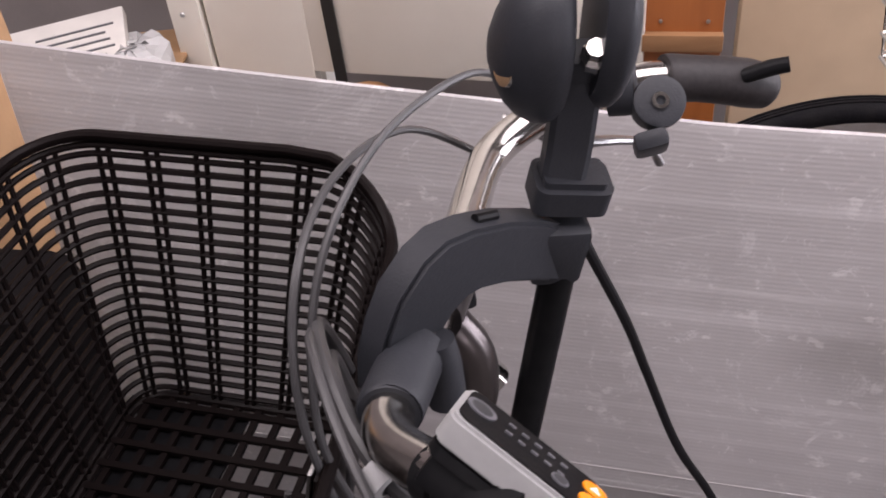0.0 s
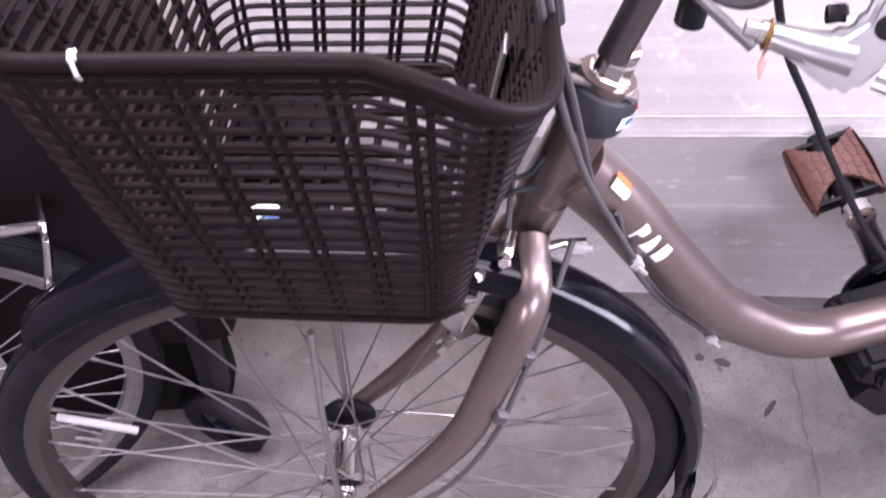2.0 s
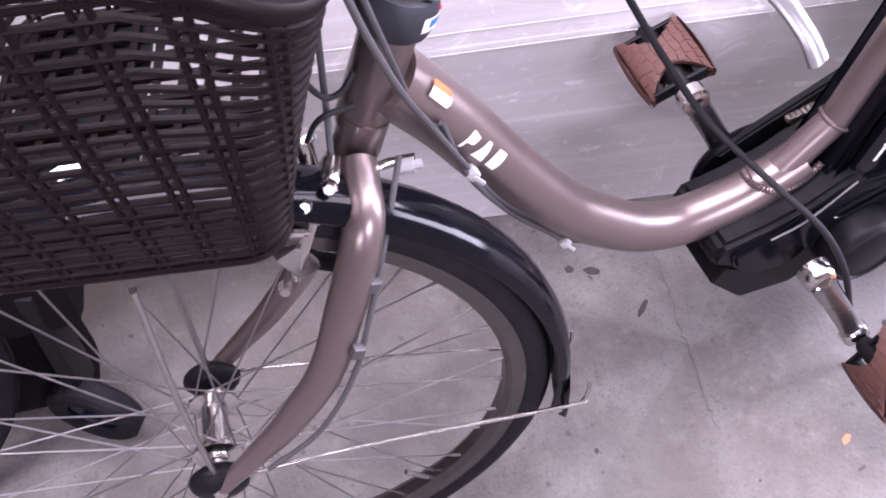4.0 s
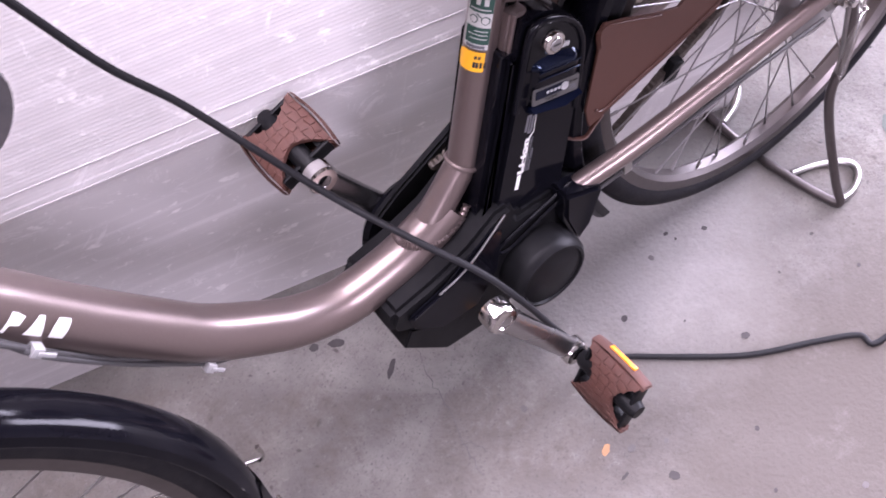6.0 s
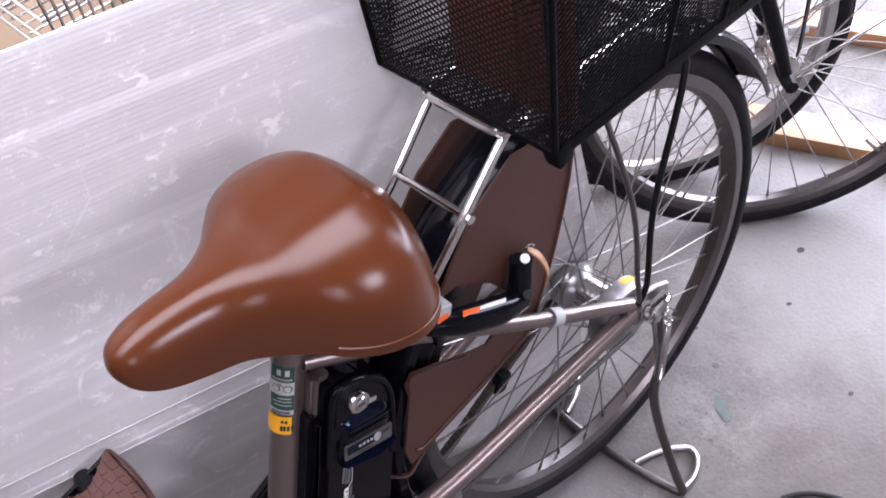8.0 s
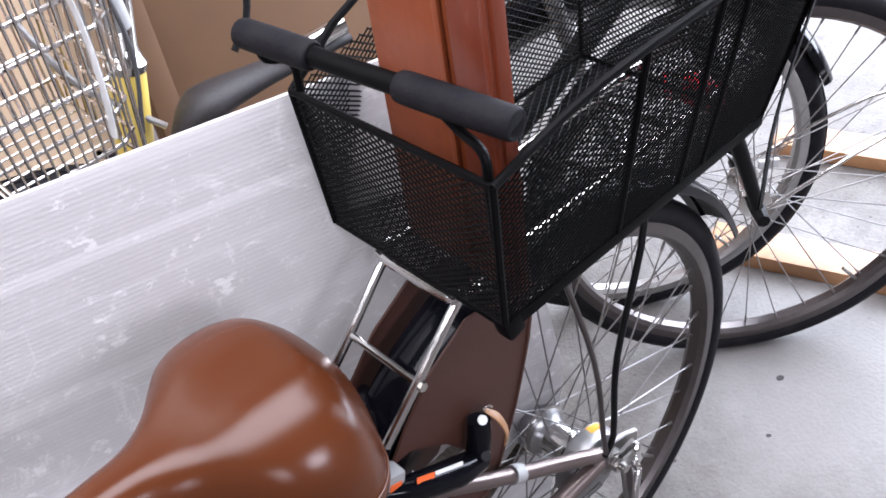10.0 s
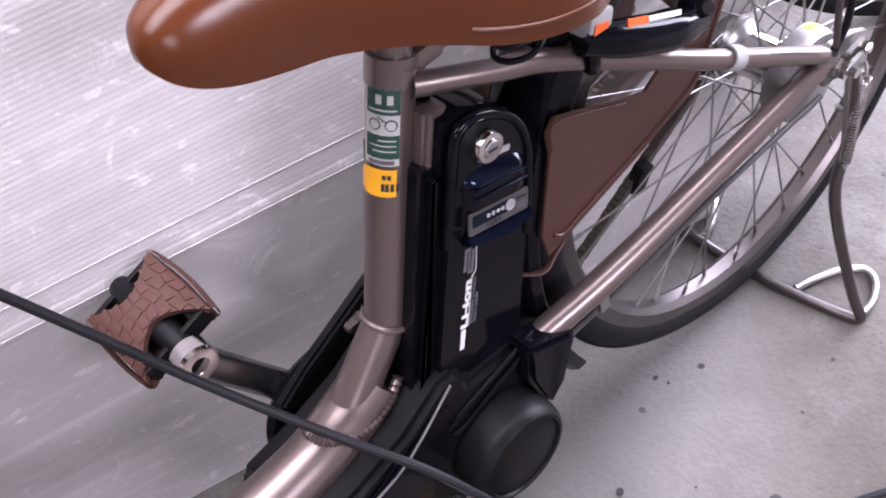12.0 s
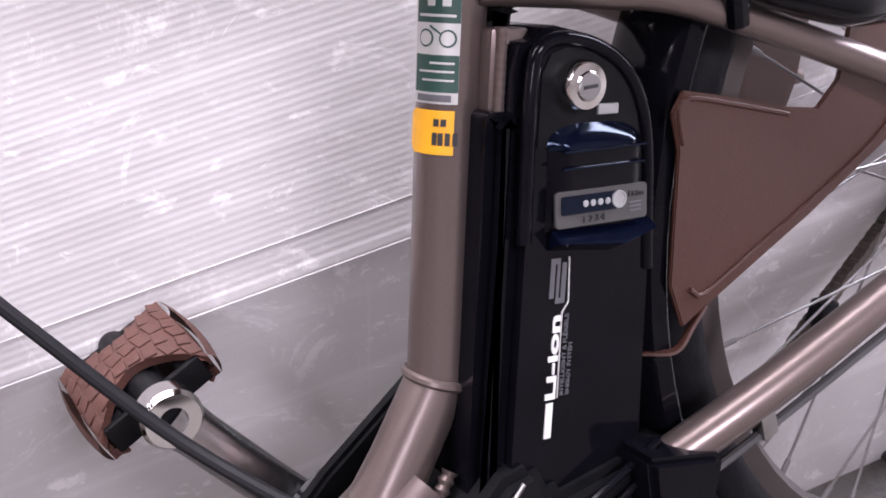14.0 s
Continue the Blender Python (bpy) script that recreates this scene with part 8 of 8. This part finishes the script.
CABTURN = Matrix.Translation((-0.485, 0.84, 0)) @ Matrix.Rotation(radians(-16.5), 4, "Z") @ Matrix.Translation((0.485, -0.84, 0))
cb = thing("white_cabinet", "cream white painted wooden cabinet standing on legs", "cabinet", (-0.35, 0.85, 0))
part("door", Shape().box((0.468, 0.02, 1.20), Matrix.Translation((-0.249, 0.842, 1.22)), 0.004).moved(CABTURN), CREAM, cb, "plain cream painted door")
part("door", Shape().box((0.150, 0.02, 1.50), Matrix.Translation((-0.548, 0.840, 0.98)), 0.004).moved(CABTURN), CREAM, cb)
part("stile", Shape().box((0.048, 0.028, 1.62), Matrix.Translation((-0.652, 0.838, 0.92)), 0.003).moved(CABTURN), CREAM, cb)
part("carcass", Shape().box((0.64, 0.36, 1.18), Matrix.Translation((-0.34, 1.035, 1.225)), 0.004).moved(CABTURN), CREAM, cb)
part("leg", Shape().box((0.05, 0.05, 0.64), Matrix.Translation((-0.63, 0.90, 0.32)), 0.003).moved(CABTURN), CREAM, cb)
part("leg", Shape().box((0.05, 0.05, 0.64), Matrix.Translation((-0.045, 0.90, 0.32)), 0.003).moved(CABTURN), CREAM, cb)
part("leg", Shape().box((0.05, 0.05, 0.64), Matrix.Translation((-0.63, 1.18, 0.32)), 0.003).moved(CABTURN), CREAM, cb)
part("leg", Shape().box((0.05, 0.05, 0.64), Matrix.Translation((-0.045, 1.18, 0.32)), 0.003).moved(CABTURN), CREAM, cb)
part("strap", Shape().box((0.017, 0.003, 1.30), Matrix.Translation((-0.448, 0.829, 1.18)) @ pose(0, 0, 0, 0, -1.5, 0)).moved(CABTURN), INK, cb, "black strap hanging down the door")
part("screw", Shape().lathe([(0, 0), (0, 0.004), (0.0015, 0.003), (0.0015, 0)], (-0.655, 0.823, 0.705), (0, -1, 0), 10).moved(CABTURN), STEEL, cb)

cp = thing("beige_panel", "beige board leaning against the wall behind", "board", (0.40, 1.05, 0))
part("panel", Shape().box((0.40, 0.02, 1.3), Matrix.Translation((0.385, 1.02, 0.65)), 0.003), BEIGE, cp)
part("foot_rail", Shape().box((0.40, 0.03, 0.05), Matrix.Translation((0.385, 1.00, 0.025)), 0.003), BEIGE, cp)

ws = thing("wooden_stand", "orange varnished wooden stand with a screwed crosspiece", "stand", (0.012, 0.70, 0))
wm = Matrix.Translation((0.012, 0.70, 0)) @ Matrix.Rotation(radians(-12), 4, "Z")
part("upright", Shape().box((0.098, 0.022, 1.1), Matrix.Translation((0, 0.011, 0.55)), 0.003).moved(wm), ORANGEWOOD, ws)
part("crosspiece", Shape().box((0.100, 0.012, 0.024), Matrix.Translation((0, -0.006, 0.690)), 0.002).moved(wm), PINE, ws)
for xx in (-0.028, 0.030):
    part("screw", Shape().ball((xx, -0.001, 0.716), 0.003, 8).moved(wm), STEEL, ws)
part("foot", Shape().box((0.14, 0.16, 0.03), Matrix.Translation((0, 0.02, 0.015)), 0.003).moved(wm), ORANGEWOOD, ws)

dk = thing("dark_trunk", "dark low trunk standing behind the board", "trunk", (-0.36, 0.74, 0))
part("body", Shape().box((0.36, 0.26, 0.52), Matrix.Translation((-0.36, 0.72, 0.26)), 0.01), FABRIC, dk)
part("handle", Shape().tube([(-0.45, 0.80, 0.515), (-0.44, 0.81, 0.585), (-0.38, 0.81, 0.590), (-0.36, 0.80, 0.515)], 0.010, 8, 5), PINE, dk, "tan handle")

cx = thing("cardboard_carton", "open brown cardboard carton with a clear bag of papers on top", "carton", (-0.86, 0.78, 0))
part("box", Shape().box((0.34, 0.36, 0.62), Matrix.Translation((-0.830, 0.80, 0.31)), 0.004), CARD, cx)
part("flap", Shape().box((0.335, 0.17, 0.006), Matrix.Translation((-0.830, 0.712, 0.640)) @ pose(0, 0, 0, 6, 0, 0), 0.001), CARD, cx)
part("flap", Shape().box((0.335, 0.17, 0.006), Matrix.Translation((-0.830, 0.890, 0.640)) @ pose(0, 0, 0, -6, 0, 0), 0.001), CARD, cx)
part("tape", Shape().box((0.05, 0.002, 0.30), Matrix.Translation((-0.830, 0.6185, 0.45))), PINE, cx)
bagt = thing("clear_bag", "clear plastic bag of printed papers lying on the carton", "bag", (-0.86, 0.75, 0.66))
part("paper_sheet", Shape().box((0.20, 0.16, 0.02), Matrix.Translation((-0.825, 0.815, 0.680)) @ pose(0, 0, 0, 10, -4, 12), 0.004), PAPER, bagt)
for k in range(7):
    part("print_bar", Shape().box((0.11 - 0.012 * (k % 3), 0.004, 0.001), Matrix.Translation((-0.825, 0.815, 0.680)) @ pose(0, 0, 0, 10, -4, 12) @ Matrix.Translation((0.03, -0.06 + 0.017 * k, 0.0108))), GREYPRINT, bagt)
part("dark_leaflet", Shape().box((0.11, 0.15, 0.012), Matrix.Translation((-0.965, 0.815, 0.680)) @ pose(0, 0, 0, 6, 6, 4), 0.003), DARKGREY, bagt)
for k in range(4):
    part("print_bar", Shape().box((0.006, 0.05, 0.001), Matrix.Translation((-0.985 + 0.018 * k, 0.81, 0.6880)) @ pose(0, 0, 0, 6, 6, 4)), WHITE, bagt)
pouch = Shape().ball((-0.715, 0.815, 0.668), 1.0, 18, (0.050, 0.07, 0.024))
crumple = random.Random(5)
pouch.v = [(x + crumple.uniform(-0.006, 0.006), y + crumple.uniform(-0.006, 0.006), z + crumple.uniform(-0.006, 0.006)) for x, y, z in pouch.v]
part("pouch", pouch, CLEAR, bagt, "crumpled clear plastic", angle=10)

# tall carton and black cart beyond the front basket
tc = thing("tall_carton", "plain tan cardboard carton standing on edge", "carton", (-0.85, 0.42, 0))
part("box", Shape().box((0.12, 0.26, 0.95), Matrix.Translation((-0.845, 0.46, 0.475)) @ pose(0, 0, 0, 0, 0, -14), 0.004), CARD, tc)

ct = thing("folded_cart", "black folded cart with a small castor wheel", "cart", (-0.78, 0.22, 0))
part("bag", Shape().box((0.380, 0.12, 0.50), Matrix.Translation((-0.865, 0.290, 0.500)) @ pose(0, 0, 0, -3, 3, -8), 0.03), FABRIC, ct)
part("lower_bag", Shape().box((0.28, 0.09, 0.34), Matrix.Translation((-0.880, 0.300, 0.20)) @ pose(0, 0, 0, 0, 4, -8), 0.03), FABRIC, ct)
part("fork", Shape().box((0.022, 0.050, 0.25), Matrix.Translation((-0.752, 0.228, 0.205)) @ pose(0, 0, 0, 0, 8, -20), 0.006), BLACK, ct)
mw = Matrix.Translation((-0.765, 0.205, 0.062)) @ Matrix.Rotation(radians(-35), 4, "Z")
part("castor", Shape().lathe([(-0.014, 0.034), (-0.017, 0.040), (-0.017, 0.056), (-0.012, 0.062), (0.012, 0.062), (0.017, 0.056), (0.017, 0.040), (0.014, 0.034)], (0, 0, 0), (0, 1, 0), 32, closed=True).moved(mw), RUBBER, ct, "black rubber castor")
part("castor_disc", Shape().lathe([(-0.016, 0), (-0.016, 0.010), (-0.010, 0.014), (-0.010, 0.035), (0.010, 0.035), (0.010, 0.014), (0.016, 0.010), (0.016, 0)], (0, 0, 0), (0, 1, 0), 24).moved(mw), NAVY, ct)

# another bicycle's wheel and brake at the far front
fb, mf = parked_wheel("parked_bicycle", "bicycle with a steel rim and caliper brake, parked past the basket", (-1.085, 0.155), 12, 0.30, STEEL)
part("brake_caliper", Shape().tube([(0.235, -0.035, 0.150), (0.250, -0.040, 0.190), (0.262, -0.030, 0.225), (0.262, 0.030, 0.225), (0.250, 0.040, 0.190), (0.235, 0.035, 0.150)], 0.007, 10, 5, flat=0.7).moved(mf), CHROME, fb, "chromed caliper brake")
part("brake_arm", Shape().tube([(0.262, -0.02, 0.225), (0.21, -0.03, 0.250), (0.14, -0.03, 0.262)], 0.006, 8, 4).moved(mf), CHROME, fb)

# wooden plank with an end block on the floor
pk = thing("wooden_plank", "rough pine plank with an end block on the floor", "plank", (1.32, 0.12, 0))
mp_ = Matrix.Translation((1.315, 0.105, 0.016)) @ Matrix.Rotation(radians(-71), 4, "Z")
part("plank", Shape().box((0.34, 0.075, 0.030), mp_, 0.002), PINE, pk)
part("block", Shape().box((0.035, 0.080, 0.028), mp_ @ Matrix.Translation((0.155, 0, 0.029)), 0.002), PINE, pk)
copy_thing(pk, Matrix.Translation((1.66, 0.20, 0)))
